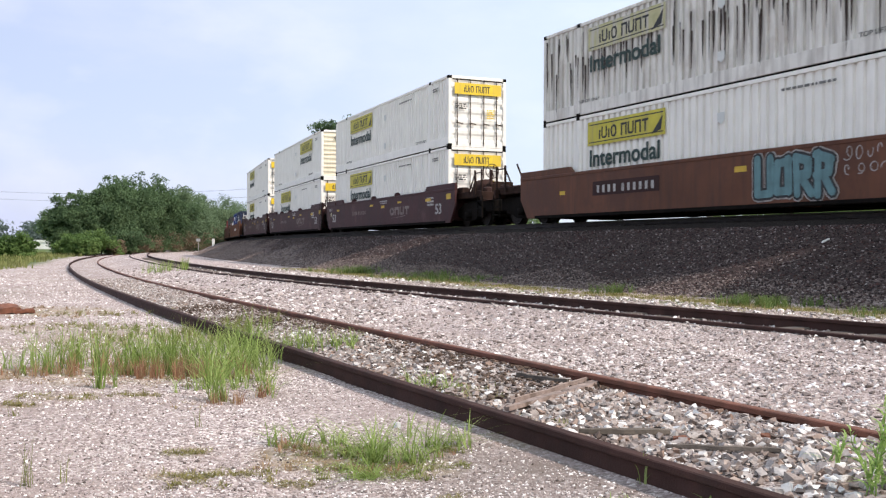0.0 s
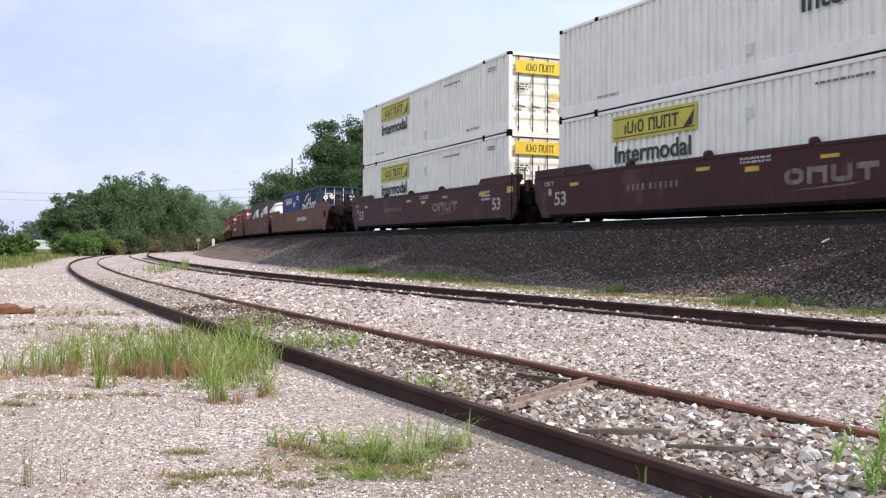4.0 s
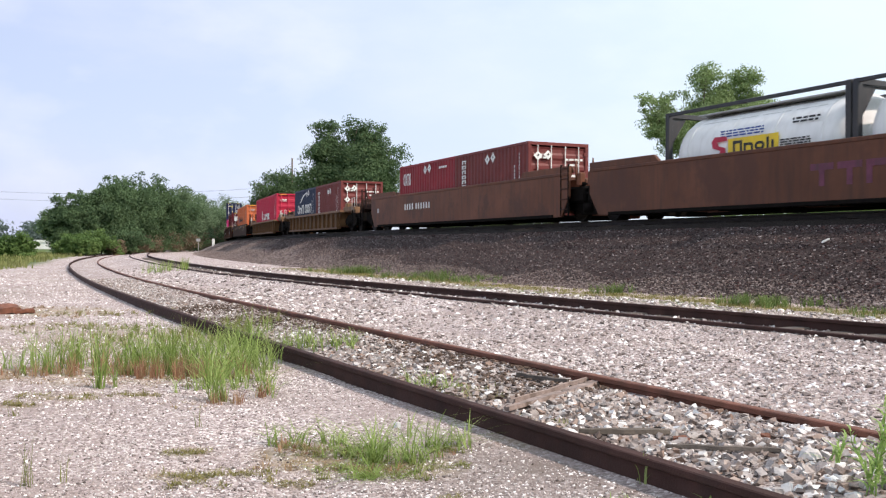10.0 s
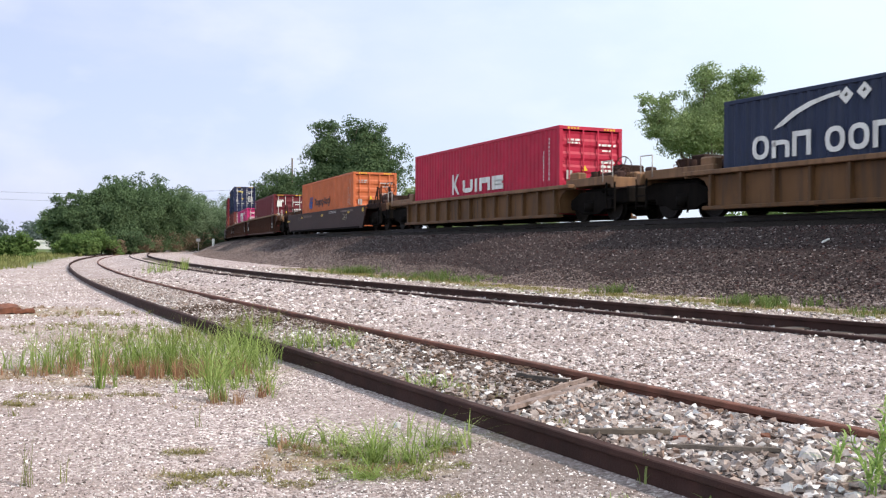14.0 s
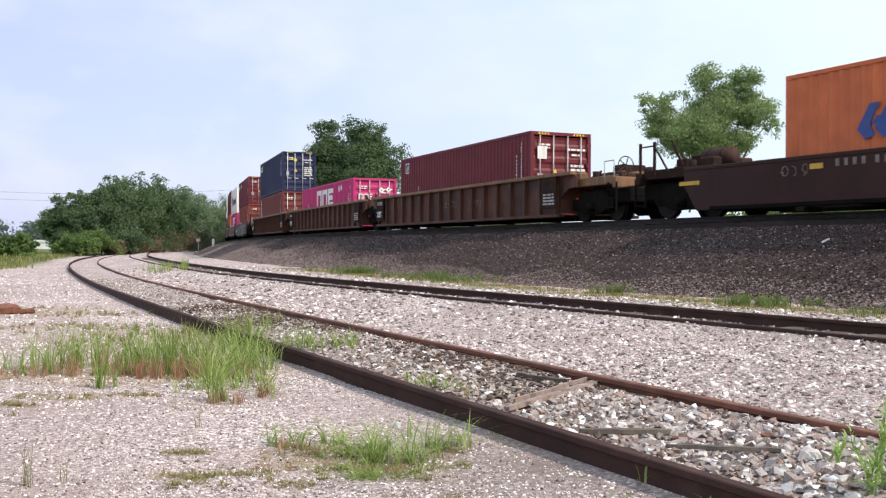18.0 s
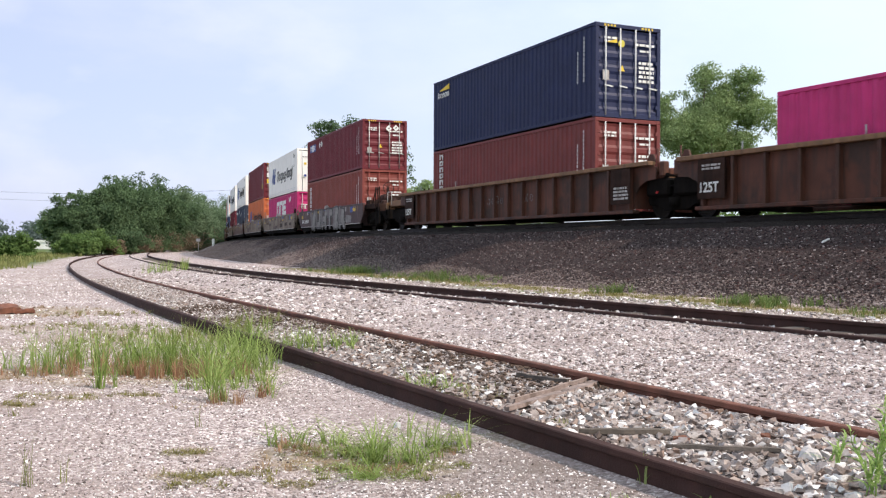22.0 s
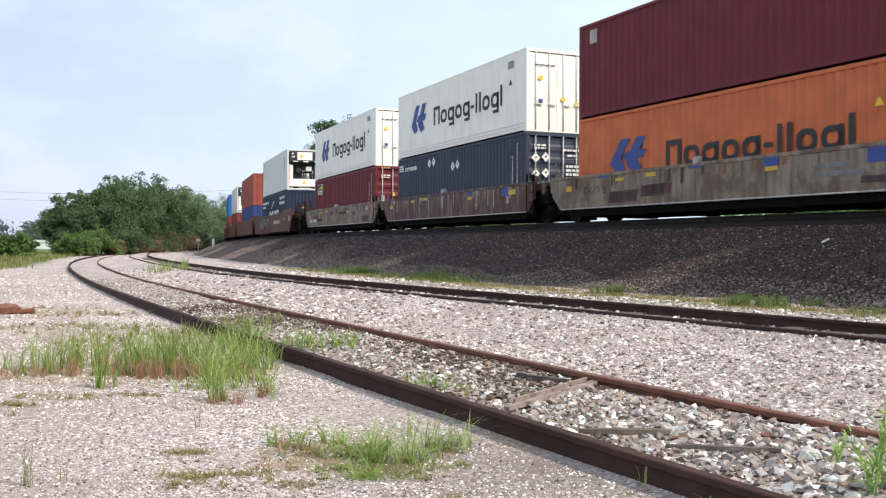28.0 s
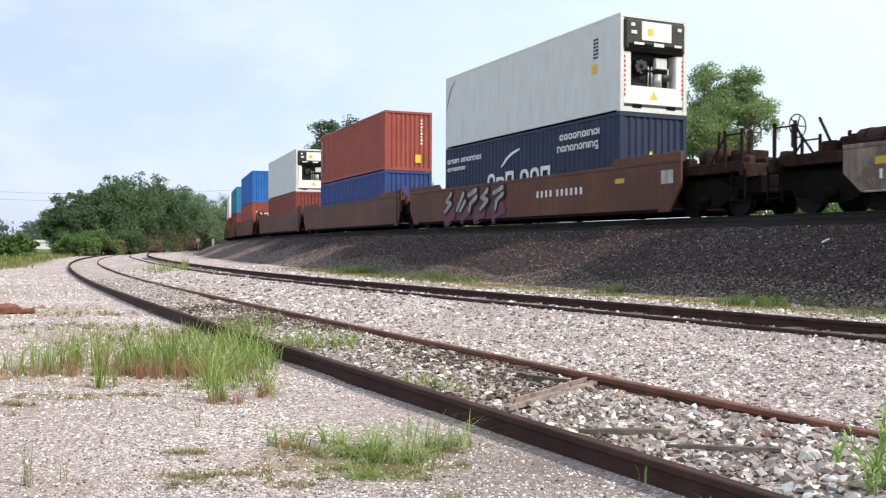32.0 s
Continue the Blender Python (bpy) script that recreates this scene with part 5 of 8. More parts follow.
def well_car(u, label, mat, style="smooth", half=9.73, well=8.25, top=1.52, left="joint", right="joint", bogies=("left", "right"), group="well cars of the train", skirt=0.14):
    """One body of a container well car; x runs to the leading end. style: smooth or ribbed sides; ends: joint or coupler."""
    c = tagged(new("well_car"), label, "railroad car", group)
    y = 1.46
    e = well + 0.95
    low = 0.14
    if style == "smooth":
        pts = ((-e, 0.78), (-well - 0.5, skirt), (well + 0.5, skirt), (e, 0.78), (e, top), (-e, top))
        for s in (-1, 1):
            hang("side_plate", plate(pts, 0.08, mat, 0.012), c, Matrix.Translation((0, s * y, 0)))
            hang("top_chord", box(round(2 * e, 3), 0.15, 0.10, mat, 0.015), c, Matrix.Translation((0, s * (y - 0.02), top - 0.03)))
            if skirt > low:
                hang("bottom_sill", box(round(2 * well + 0.7, 3), 0.1, 0.26, "steel_dark", 0.015), c, Matrix.Translation((0, s * (y - 0.12), low + 0.13)))
                hang("air_pipe", rod(0.022, round(2 * well + 0.8, 3), "x", "dull_white", 8), c, Matrix.Translation((0, s * (y + 0.05), skirt + 0.01)))
            else:
                hang("bottom_sill", box(round(2 * well, 3), 0.17, 0.10, "steel_dark", 0.015), c, Matrix.Translation((0, s * (y - 0.02), low + 0.04)))
            for q in (-1, 1) if top > 1.45 else ():
                hang("raised_end", plate(((0, 0), (3.2, 0), (3.2, 0.2), (0.22, 0.2)) if q > 0 else ((0, 0), (-3.2, 0), (-3.2, 0.2), (-0.22, 0.2)), 0.11, mat, 0.01), c, Matrix.Translation((q * (e - 3.2), s * (y - 0.01), top + 0.012)))
    else:
        arch = [(e + 0.12, 1.06), (e - 0.3, 1.04), (e - 0.62, 0.9), (e - 0.82, 0.66), (e - 0.9, 0.4), (e - 0.92, low)]
        pts = tuple([(-a, b) for a, b in arch] + arch[::-1] + [(e + 0.12, top - 0.16), (e - 0.35, top), (0.35 - e, top), (-e - 0.12, top - 0.16)])
        n = int(round(2 * well / 1.03))
        for s in (-1, 1):
            hang("side_plate", plate(pts, 0.05, mat, 0.008), c, Matrix.Translation((0, s * (y - 0.09), 0)))
            hang("top_chord", box(round(2 * e, 3), 0.26, 0.12, "car_chord", 0.015), c, Matrix.Translation((0, s * (y - 0.02), top - 0.05)))
            hang("bottom_sill", box(round(2 * well + 0.5, 3), 0.24, 0.10, mat, 0.015), c, Matrix.Translation((0, s * (y - 0.03), low + 0.05)))
            for k in range(n + 1):
                hang("rib", box(0.09, 0.16, round(top - low - 0.2, 3), mat, 0.012), c, Matrix.Translation((-well + 2 * well * k / n, s * (y - 0.01), (top + low) / 2)))
    # grimy ends on smooth cars; ribbed ones take the sunlit tan
    end_mat = "end_grime" if style == "smooth" else "car_chord"
    # well floor: cross bearers and end bulkheads
    for k in range(5):
        hang("cross_bearer", box(0.35, 2.75, 0.14, "steel_dark", 0.01), c, Matrix.Translation((-well * 0.9 + well * 1.8 * k / 4, 0, low + 0.04)))
    for q in (-1, 1):
        hang("bulkhead", box(0.10, 2.75, round(top - 0.35, 3), mat, 0.01), c, Matrix.Translation((q * (well + 0.1), 0, (top + 0.2) / 2)))
        kind = left if q < 0 else right
        deck = half + (1.55 if kind == "coupler" else -0.15)
        mid = (well + 0.15 + deck) / 2
        hang("end_deck", box(round(deck - well - 0.15, 3), 2.3, 0.10, end_mat, 0.015), c, Matrix.Translation((q * mid, 0, 1.12)))
        hang("centre_sill", box(round(deck - well, 3), 0.5, 0.34, "steel_dark", 0.02), c, Matrix.Translation((q * mid, 0, 0.90)))
        for s in (-1, 1):
            hang("end_beam", box(round(deck - well - 0.3, 3), 0.14, 0.26, mat if kind == "joint" else end_mat, 0.015), c, Matrix.Translation((q * mid, s * 1.12, 1.20)))
        high = 1.60 if style == "smooth" else 1.28
        if kind == "coupler":
            hang("end_sill", box(0.16, 2.7, 0.32, end_mat, 0.02), c, Matrix.Translation((q * deck, 0, 1.10)))
            hang("coupler", box(0.75, 0.24, 0.26, "steel_dark", 0.05), c, Matrix.Translation((q * (deck + 0.26), 0, 0.84)))
            hang("coupler_knuckle", rod(0.15, 0.30, "z", "steel_dark", 12), c, Matrix.Translation((q * (deck + 0.52), 0.04, 0.84)))
            hang("air_hose", rod(0.03, 0.7, "x", "steel_dark", 8), c, Matrix.Translation((q * (deck + 0.2), 0.5, 0.6)) @ pose(0, 0, 0, 0, q * 25, 0))
            for s in (-1, 1):
                for k in range(2) if style == "smooth" else ():
                    hang("grab_post", box(0.09, 0.05, 0.95, "end_grime", 0.008), c, Matrix.Translation((q * (deck - 0.05 - 0.6 * k), s * 1.28, 1.62)))
                if style == "ribbed":
                    for k in range(2):
                        hang("grab_post", rod(0.016, 0.62, "z", "dull_white", 8), c, Matrix.Translation((q * (deck - 0.05 - 0.5 * k), s * 1.30, 1.44)))
                    hang("grab_rail", rod(0.016, 0.5, "x", "dull_white", 8), c, Matrix.Translation((q * (deck - 0.30), s * 1.30, 1.74)))
                else:
                    hang("grab_rail", rod(0.022, 0.6, "x", "end_grime", 8), c, Matrix.Translation((q * (deck - 0.35), s * 1.28, 1.98)))
                    hang("brace", box(0.05, 0.04, 0.9, "end_grime", 0.006), c, Matrix.Translation((q * (deck - 0.95), s * 1.28, 1.58)) @ pose(0, 0, 0, 0, q * 38, 0))
                for k in range(3):
                    hang("step", box(0.45, 0.06, 0.03, "steel_dark"), c, Matrix.Translation((q * (deck - 0.1), s * 1.32, 0.35 + 0.28 * k)))
                hang("step_stile", box(0.03, 0.05, 0.85, "steel_dark"), c, Matrix.Translation((q * (deck + 0.1), s * 1.32, 0.68)))
                hang("step_stile", box(0.03, 0.05, 0.85, "steel_dark"), c, Matrix.Translation((q * (deck - 0.33), s * 1.32, 0.68)))
            hang("brake_cylinder", rod(0.26, 0.95, "x", "rail_rust", 16), c, Matrix.Translation((q * (well + 0.95), -0.25, high)))
            for k in range(2):
                hang("cylinder_strap", rod(0.272, 0.05, "x", "end_grime", 16), c, Matrix.Translation((q * (well + 0.7 + 0.5 * k), -0.25, high)))
            # added plain dark block, fills the gap below the deck against the sky
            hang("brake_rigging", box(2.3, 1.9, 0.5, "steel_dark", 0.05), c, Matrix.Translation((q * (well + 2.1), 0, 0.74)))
            hang("lever", box(0.06, 0.05, 1.1 if style == "smooth" else 0.5, "end_grime", 0.01), c, Matrix.Translation((q * (well + 1.75), -0.95, high + 0.02)) @ pose(0, 0, 0, 12, q * 20, 0))
            hang("angle_valve", rod(0.11, 0.35, "z", "end_grime", 12), c, Matrix.Translation((q * (well + 1.35), -0.85, 1.36)))
            hang("pipe_bracket", box(0.5, 0.9, 0.55, "end_grime", 0.04), c, Matrix.Translation((q * (well + 1.75), 0.1, 1.46)))
            hang("uncoupling_rod", rod(0.022, 1.3, "y", "rail_rust", 8), c, Matrix.Translation((q * (deck + 0.1), -0.65, 1.0)) @ pose(0, 0, 0, 8, 0, 0))
            hang("reservoir", rod(0.16, 0.9, "y", "end_grime", 14), c, Matrix.Translation((q * (well + 1.6), 0.2, 1.38)))
            hang("valve_box", box(0.4, 0.4, 0.45, "end_grime", 0.04), c, Matrix.Translation((q * (well + 2.1), -0.4, 1.42)))
            for k, (bx, by, bz, sx, sy, sz) in enumerate(((0.55, -0.95, 1.35, 0.5, 0.35, 0.4), (1.2, 0.8, 1.4, 0.35, 0.5, 0.5), (2.5, 0.1, 1.32, 0.5, 0.9, 0.3), (2.9, -1.0, 1.3, 0.3, 0.25, 0.3))):
                hang("valve_gear", box(sx, sy, sz, "rail_rust" if k % 2 else end_mat, 0.05), c, Matrix.Translation((q * (well + bx), by, bz)))
            for k, by in enumerate((-1.05, -0.6, 0.6)):
                hang("brake_pipe", rod(0.03, 2.4, "x", "steel_dark", 8), c, Matrix.Translation((q * (well + 1.7), by, 1.22 + 0.05 * k)))
            if q > 0 or u == 140.08:
                brake_wheel(c, q * (deck - 0.25), -0.75, 2.05 if style == "smooth" else 1.62)
        else:
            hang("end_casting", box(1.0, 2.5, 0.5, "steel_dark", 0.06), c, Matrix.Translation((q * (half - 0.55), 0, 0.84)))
            hang("end_hood", box(round(half - 0.14 - e, 3), 2.3, 0.26, mat, 0.04), c, Matrix.Translation((q * (e + half - 0.14) / 2, 0, top - 0.32)))
            for s in (-1, 1):
                hang("end_post", box(0.2, 0.22, 0.42, mat, 0.03), c, Matrix.Translation((q * (half - 0.27), s * 1.22, top - 0.22)))
                hang("guide_horn", plate(((-0.2, 0), (0.2, 0), (0.12, 0.2), (-0.05, 0.22)), 0.06, mat, 0.01), c, Matrix.Translation((q * (e - 0.15), s * 1.34, top)))
            hang("equalizer", rod(0.07, 2.5, "y", "steel_dark", 10), c, Matrix.Translation((q * (half - 0.2), 0, 1.16)))
            hang("brake_hose", rod(0.03, 0.9, "x", "steel_dark", 8), c, Matrix.Translation((q * (half - 0.3), -1.1, 0.98)) @ pose(0, 0, 0, 0, q * 18, 8))
            if style == "smooth" and q > 0:
                ladder = hang("ladder", box(0.05, 0.06, round(top + 0.1, 3), "steel_dark", 0.01), c, Matrix.Translation((e - 0.04, -y - 0.03, top / 2 + 0.22)))
                hang("stile", box(0.05, 0.06, round(top + 0.1, 3), "steel_dark", 0.01), ladder, Matrix.Translation((-0.44, 0, 0)))
                hang("backing", box(0.42, 0.02, round(top - 0.25, 3), "steel_dark", 0.004), ladder, Matrix.Translation((-0.22, 0.02, -0.08)))
                for k in range(5):
                    hang("rung", rod(0.016, 0.44, "x", "rail_rust", 6), ladder, Matrix.Translation((-0.22, -0.03, -top / 2 + 0.16 + 0.32 * k)))
            hang("connector", rod(0.42, 0.3, "z", "steel_dark", 16), c, Matrix.Translation((q * (half - 0.25), 0, 1.0)))
            for s in (-1, 1):
                hang("grab_post", rod(0.025, 0.7, "z", mat, 8), c, Matrix.Translation((q * (well + 1.05), s * 1.3, 1.55)))
    if "left" in bogies:
        bogie(c, -half, u)
    if "right" in bogies:
        bogie(c, half, u)
    return ride(c, u, half, 0.0)


def hoods(car, xs, y, z, mat):
    for x in xs:
        hang("guide", rod(0.13, 0.12, "x", mat, 12), car, Matrix.Translation((x, y, z)))


def flashes(car, rows, y, mat="reflector_yellow"):
    for x, z, w, h in rows:
        hang("reflector", box(w, 0.008, h, mat), car, Matrix.Translation((x, y, z)))


# ---- the train, from its leading visible car to its last ----
WIDE, TALL, LOW = 9.73, 2.896, 2.591
YC, YS = -1.226, -1.506      # faces of container and of car side, on the near side
YR = -1.46 - 0.14


def freight_panel(c, x, H, worn=False):
    """Yellow panel with a name left as plain shapes, and one dark word under it."""
    y = -1.308
    sheet(c, "yellow_panel", rect(3.65, 0.72), x, H - 0.97, y, "worn_yellow" if worn else "pale_yellow")
    for q in ((0.08, 0.08, 3.57, 0.11), (0.08, 0.61, 3.57, 0.64)):
        hang("panel_line", pieces(((q[0], q[1], q[2], q[3]),), 0.006, "black_ink"), c, Matrix.Translation((x, y - 0.004, H - 0.97)))
    mark(c, "iUiO NUNT", x + 0.55, H - 0.80, x + 2.95, H - 0.44, y - 0.005, "black_ink")
    sheet(c, "panel_swoosh", ((0, 0), (0.5, 0.5), (0.42, 0.1)), x + 3.05, H - 0.92, y - 0.004, "black_ink")
    write(c, "Intermodal", x + 0.10, H - 1.62, x + 3.42, H - 1.10, y, "green_ink")


def domestic(u, z, mat, label, end, panel, stains=False):
    c = container(u, WIDE, z, 0.0, mat, label, 16.15, TALL, 2.6, end, "domestic", mat, "rust_run")
    freight_panel(c, panel, TALL, stains)
    y = -1.308
    write(c, "TOP LIFT ONLY", 4.45, 0.40, 5.7, 0.51, y, "grey_ink", "small_words")
    write(c, "TOP LIFT ONLY", -6.0, 0.40, -4.9, 0.49, y, "grey_ink", "small_words")
    bars(c, 1, 2.3, TALL - 0.42, 3.9, TALL - 0.32, y, "grey_ink", seed=3)
    bars(c, 2, 6.4, TALL - 0.50, 7.0, TALL - 0.32, y, "grey_ink", seed=4)
    for zz in (0.75, 2.1):
        sheet(c, "placard_holder", ((0, -0.16), (0.13, -0.06), (0.13, 0.14), (-0.13, 0.14), (-0.13, -0.06)), 0.3, zz, y, "box_reefer")
    if end in ("doors", "nose"):
        xx = 8.075 + 0.012
        if end == "doors":
            sheet(c, "door_panel", rect(2.1, 0.46), -1.05, TALL - 0.75, xx + 0.03, "yellow", 1)
            mark(c, "iUiO NUNT", -0.65, TALL - 0.66, 0.55, TALL - 0.39, xx + 0.036, "black_ink", turn=1)
            bars(c, 3, -1.0, 1.55, -0.5, 1.8, xx + 0.03, "black_ink", 1, 8)
            bars(c, 5, 0.4, 1.2, 0.75, 1.6, xx + 0.03, "yellow", 1, 9)
        else:
            mark(c, "iUiO NUNT", -0.55, TALL - 0.62, 0.65, TALL - 0.36, xx, "black_ink", turn=1)
    if stains:
        rng = random.Random(17)
        for k in range(150):
            x, h = round(rng.uniform(-8.0, 8.0) / 0.1375) * 0.1375 + rng.uniform(-0.03, 0.03), rng.uniform(0.25, 1.35)
            zt = rng.uniform(1.5, 2.7)
            w = rng.uniform(0.012, 0.050)
            sheet(c, "rust_streak", ((-w, 0), (w, 0), (w * 0.6, -h * 0.6), (0, -h), (-w * 0.5, -h * 0.7)), x, zt, y + 0.003, "rust_run")
    return c


def end_print(c, hx, H, mat="white", seed=1, yellow=True):
    """Numbers, weights and warning labels on door leaves, as plain bars."""
    x = hx + 0.012
    bars(c, 1, 0.28, H - 0.62, 1.0, H - 0.50, x, mat, 1, seed)
    bars(c, 1, 0.42, H - 0.80, 0.75, H - 0.70, x, mat, 1, seed + 1)
    bars(c, 5, 0.38, H - 1.75, 0.95, H - 1.05, x, mat, 1, seed + 2)
    bars(c, 2, -0.90, H - 0.58, -0.45, H - 0.38, x, mat, 1, seed + 3)
    if yellow:
        sheet(c, "hazard_label", ((-0.11, 0), (0.11, 0), (0, 0.19)), -0.25, H - 1.45, x, "yellow", 1)
    sheet(c, "plate_label", rect(0.22, 0.3), -0.95, H - 1.75, x, "dull_white", 1)
    for s in (-1, 1) if yellow else ():
        hang("striped_edge", pieces(tuple((round(s * 0.7 + 0.12 * k, 3), 0, round(s * 0.7 + 0.12 * k + 0.06, 3), 0.07) for k in range(4)), 0.006, "yellow"), c, Matrix.Translation((hx + 0.002, -0.2, H - 0.10)) @ pose(0, 0, 0, 0, 0, 90))


def side_print(c, hx, H, mat="white", seed=1, y=YC):
    for k, x in enumerate((hx - 1.0, hx - 0.65)):
        rng = random.Random(seed + k)
        z, r = 0.0, []
        while z < (1.35 if k else 1.0):
            h = rng.uniform(0.05, 0.12)
            r.append((0, round(z, 3), 0.045, round(z + h, 3)))
            z += h + 0.04
        hang("small_print", pieces(tuple(r), 0.005, mat), c, Matrix.Translation((x, y, H - 1.75)))


def placards(c, x, z, y=YC, n=2, turn=0):
    for k in range(n):
        sheet(c, "placard", diamond(0.17 if turn else 0.19), x + (0.40 if turn else 0.46) * k, z + 0.04 * k, y, "white", turn)
        sheet(c, "placard_sign", ((-0.05, 0.0), (0.0, -0.03), (0.05, 0.01), (0.02, 0.07)), x + (0.40 if turn else 0.46) * k, z + 0.04 * k, y - (0.005 if not turn else -0.005), "black_ink", turn)


def swoosh(c, x, z, w, h, y, mat="white"):
    a = [(0, 0), (0.10, 0.22), (0.30, 0.55), (0.55, 0.80), (0.85, 0.95), (1.0, 1.0), (1.0, 0.86), (0.82, 0.80), (0.60, 0.66), (0.36, 0.42), (0.15, 0.10)]
    sheet(c, "swoosh", tuple((p * w, q * h) for p, q in a), x, z, y, mat)


def ship_mark(c, x, z, w, h, y, mat="blue_ink"):
    """Two slanted strokes with a chevron foot, as one emblem."""
    for d in (0.0, 0.42):
        sheet(c, "emblem", tuple(((p + d) * w, q * h) for p, q in ((0.0, 0.30), (0.30, 1.0), (0.54, 1.0), (0.30, 0.42), (0.44, 0.10), (0.20, 0.0))), x, z, y - 0.002 * (d > 0), mat)
    sheet(c, "emblem", tuple((p * w, q * h) for p, q in ((0.34, 0.40), (0.46, 0.62), (0.98, 0.62), (0.86, 0.40))), x, z, y - 0.004, mat)


def upright(c, x, z0, z1, w, y, mat="white"):
    """Six stacked shapes: a name set upright."""
    n, h = 6, (z1 - z0) / 6
    r = []
    for k in range(n):
        z = k * h
        r += [(0, round(z + 0.02, 3), round(w * 0.3, 3), round(z + h * 0.86, 3)), (round(w * 0.7, 3), round(z + 0.02, 3), w, round(z + h * 0.86, 3)), (0, round(z + h * 0.62, 3), w, round(z + h * 0.86, 3))]
        if k % 2 == 0:
            r.append((0, round(z + 0.02, 3), w, round(z + h * 0.26, 3)))
    hang("upright_name", pieces(tuple(r), 0.006, mat), c, Matrix.Translation((x, y, z0)))


def beacon(c, x, z, y, mat_box=None):
    if mat_box:
        sheet(c, "name_board", rect(1.25, 0.62), x - 0.04, z - 0.06, y + 0.002, "white")
        sheet(c, "name_board", rect(1.19, 0.56), x - 0.01, z - 0.03, y - 0.003, mat_box)
    sheet(c, "light_beam", ((0.2, 0.32), (1.12, 0.5), (1.12, 0.28), (0.2, 0.28)), x, z, y - 0.007, "yellow")
    mark(c, "Ionono", x, z, x + 1.1, z + 0.26, y - 0.007, "white")


STROKES = {"W": ((0, 1, 0.25, 0), (0.25, 0, 0.5, 0.75), (0.5, 0.75, 0.75, 0), (0.75, 0, 1, 1)), "U": ((0.1, 1, 0.1, 0.1), (0.1, 0.1, 0.9, 0.1), (0.9, 0.1, 0.9, 1)),
           "H": ((0.1, 0, 0.1, 1), (0.9, 0, 0.9, 1), (0.1, 0.45, 0.9, 0.55)), "T": ((0, 0.95, 1, 0.95), (0.5, 0, 0.5, 0.95)), "E": ((0.15, 0, 0.15, 1), (0.15, 0.95, 0.95, 1), (0.15, 0.5, 0.8, 0.5), (0.15, 0.05, 0.95, 0)),
           "R": ((0.1, 0, 0.1, 1), (0.1, 0.95, 0.85, 0.85), (0.85, 0.85, 0.8, 0.5), (0.8, 0.5, 0.1, 0.45), (0.4, 0.45, 1, 0)), "O": ((0.1, 0.15, 0.1, 0.85), (0.1, 0.85, 0.9, 0.9), (0.9, 0.9, 0.9, 0.1), (0.9, 0.1, 0.1, 0.1)),
           "Z": ((0, 0.95, 0.9, 0.9), (0.9, 0.9, 0.1, 0.1), (0.1, 0.1, 1, 0.05)),
           # slanting swashes that spell nothing
           "<": ((0.75, 1, 0.2, 0.6), (0.2, 0.6, 0.7, 0.4), (0.7, 0.4, 0.05, 0)), ">": ((0.1, 0.8, 0.9, 1), (0.35, 0.35, 0.95, 0.7), (0.35, 0.35, 0.2, 0.0)),
           "/": ((0.1, 0.1, 0.8, 0.95), (0.5, 0, 1, 0.55))}


def graffiti(car, x0, z0, x1, z1, y, shapes, fill, edge, seed, fat=0.5):
    """Fat spray-painted strokes: a pale rim, a dark line inside it, and the fill."""
    rng = random.Random(seed)
    w, h = (x1 - x0) / len(shapes), z1 - z0
    for layer, (grow, mat, name) in enumerate(((0.09, edge, "graffiti_rim"), (0.055, "black_ink", "graffiti_line"), (0.0, fill, "graffiti_fill"))):
        rng.seed(seed)
        for k, ch in enumerate(shapes):
            bm = bmesh.new()
            for i, (a, b, c, d) in enumerate(STROKES[ch]):
                p = Vector(((a * 0.78 + 0.08) * w + rng.uniform(-0.03, 0.03), (b * 0.84 + 0.08) * h + rng.uniform(-0.03, 0.03)))
                q = Vector(((c * 0.78 + 0.08) * w + rng.uniform(-0.03, 0.03), (d * 0.84 + 0.08) * h + rng.uniform(-0.03, 0.03)))
                t = (q - p).normalized()
                r = fat * 0.30 * w * rng.uniform(0.85, 1.15) * 0.5 + grow
                ring = []
                base = math.atan2(t.y, t.x)
                for e, cen in ((1, q), (-1, p)):
                    for s in range(5):
                        an = base + (-math.pi / 2 + math.pi * s / 4) + (0 if e > 0 else math.pi)
                        ring.append((cen.x + r * math.cos(an), cen.y + r * math.sin(an)))
                dy = -0.0015 * i
                va = [bm.verts.new((u, -0.002 + dy, v)) for u, v in ring]
                vb = [bm.verts.new((u, 0.002, v)) for u, v in ring]
                bm.faces.new(va)
                for s in range(len(ring)):
                    bm.faces.new((va[s], vb[s], vb[(s + 1) % len(ring)], va[(s + 1) % len(ring)]))
            part(name, bm, mat, car, m=Matrix.Translation((x0 + w * k, y - 0.010 * layer, z0)))


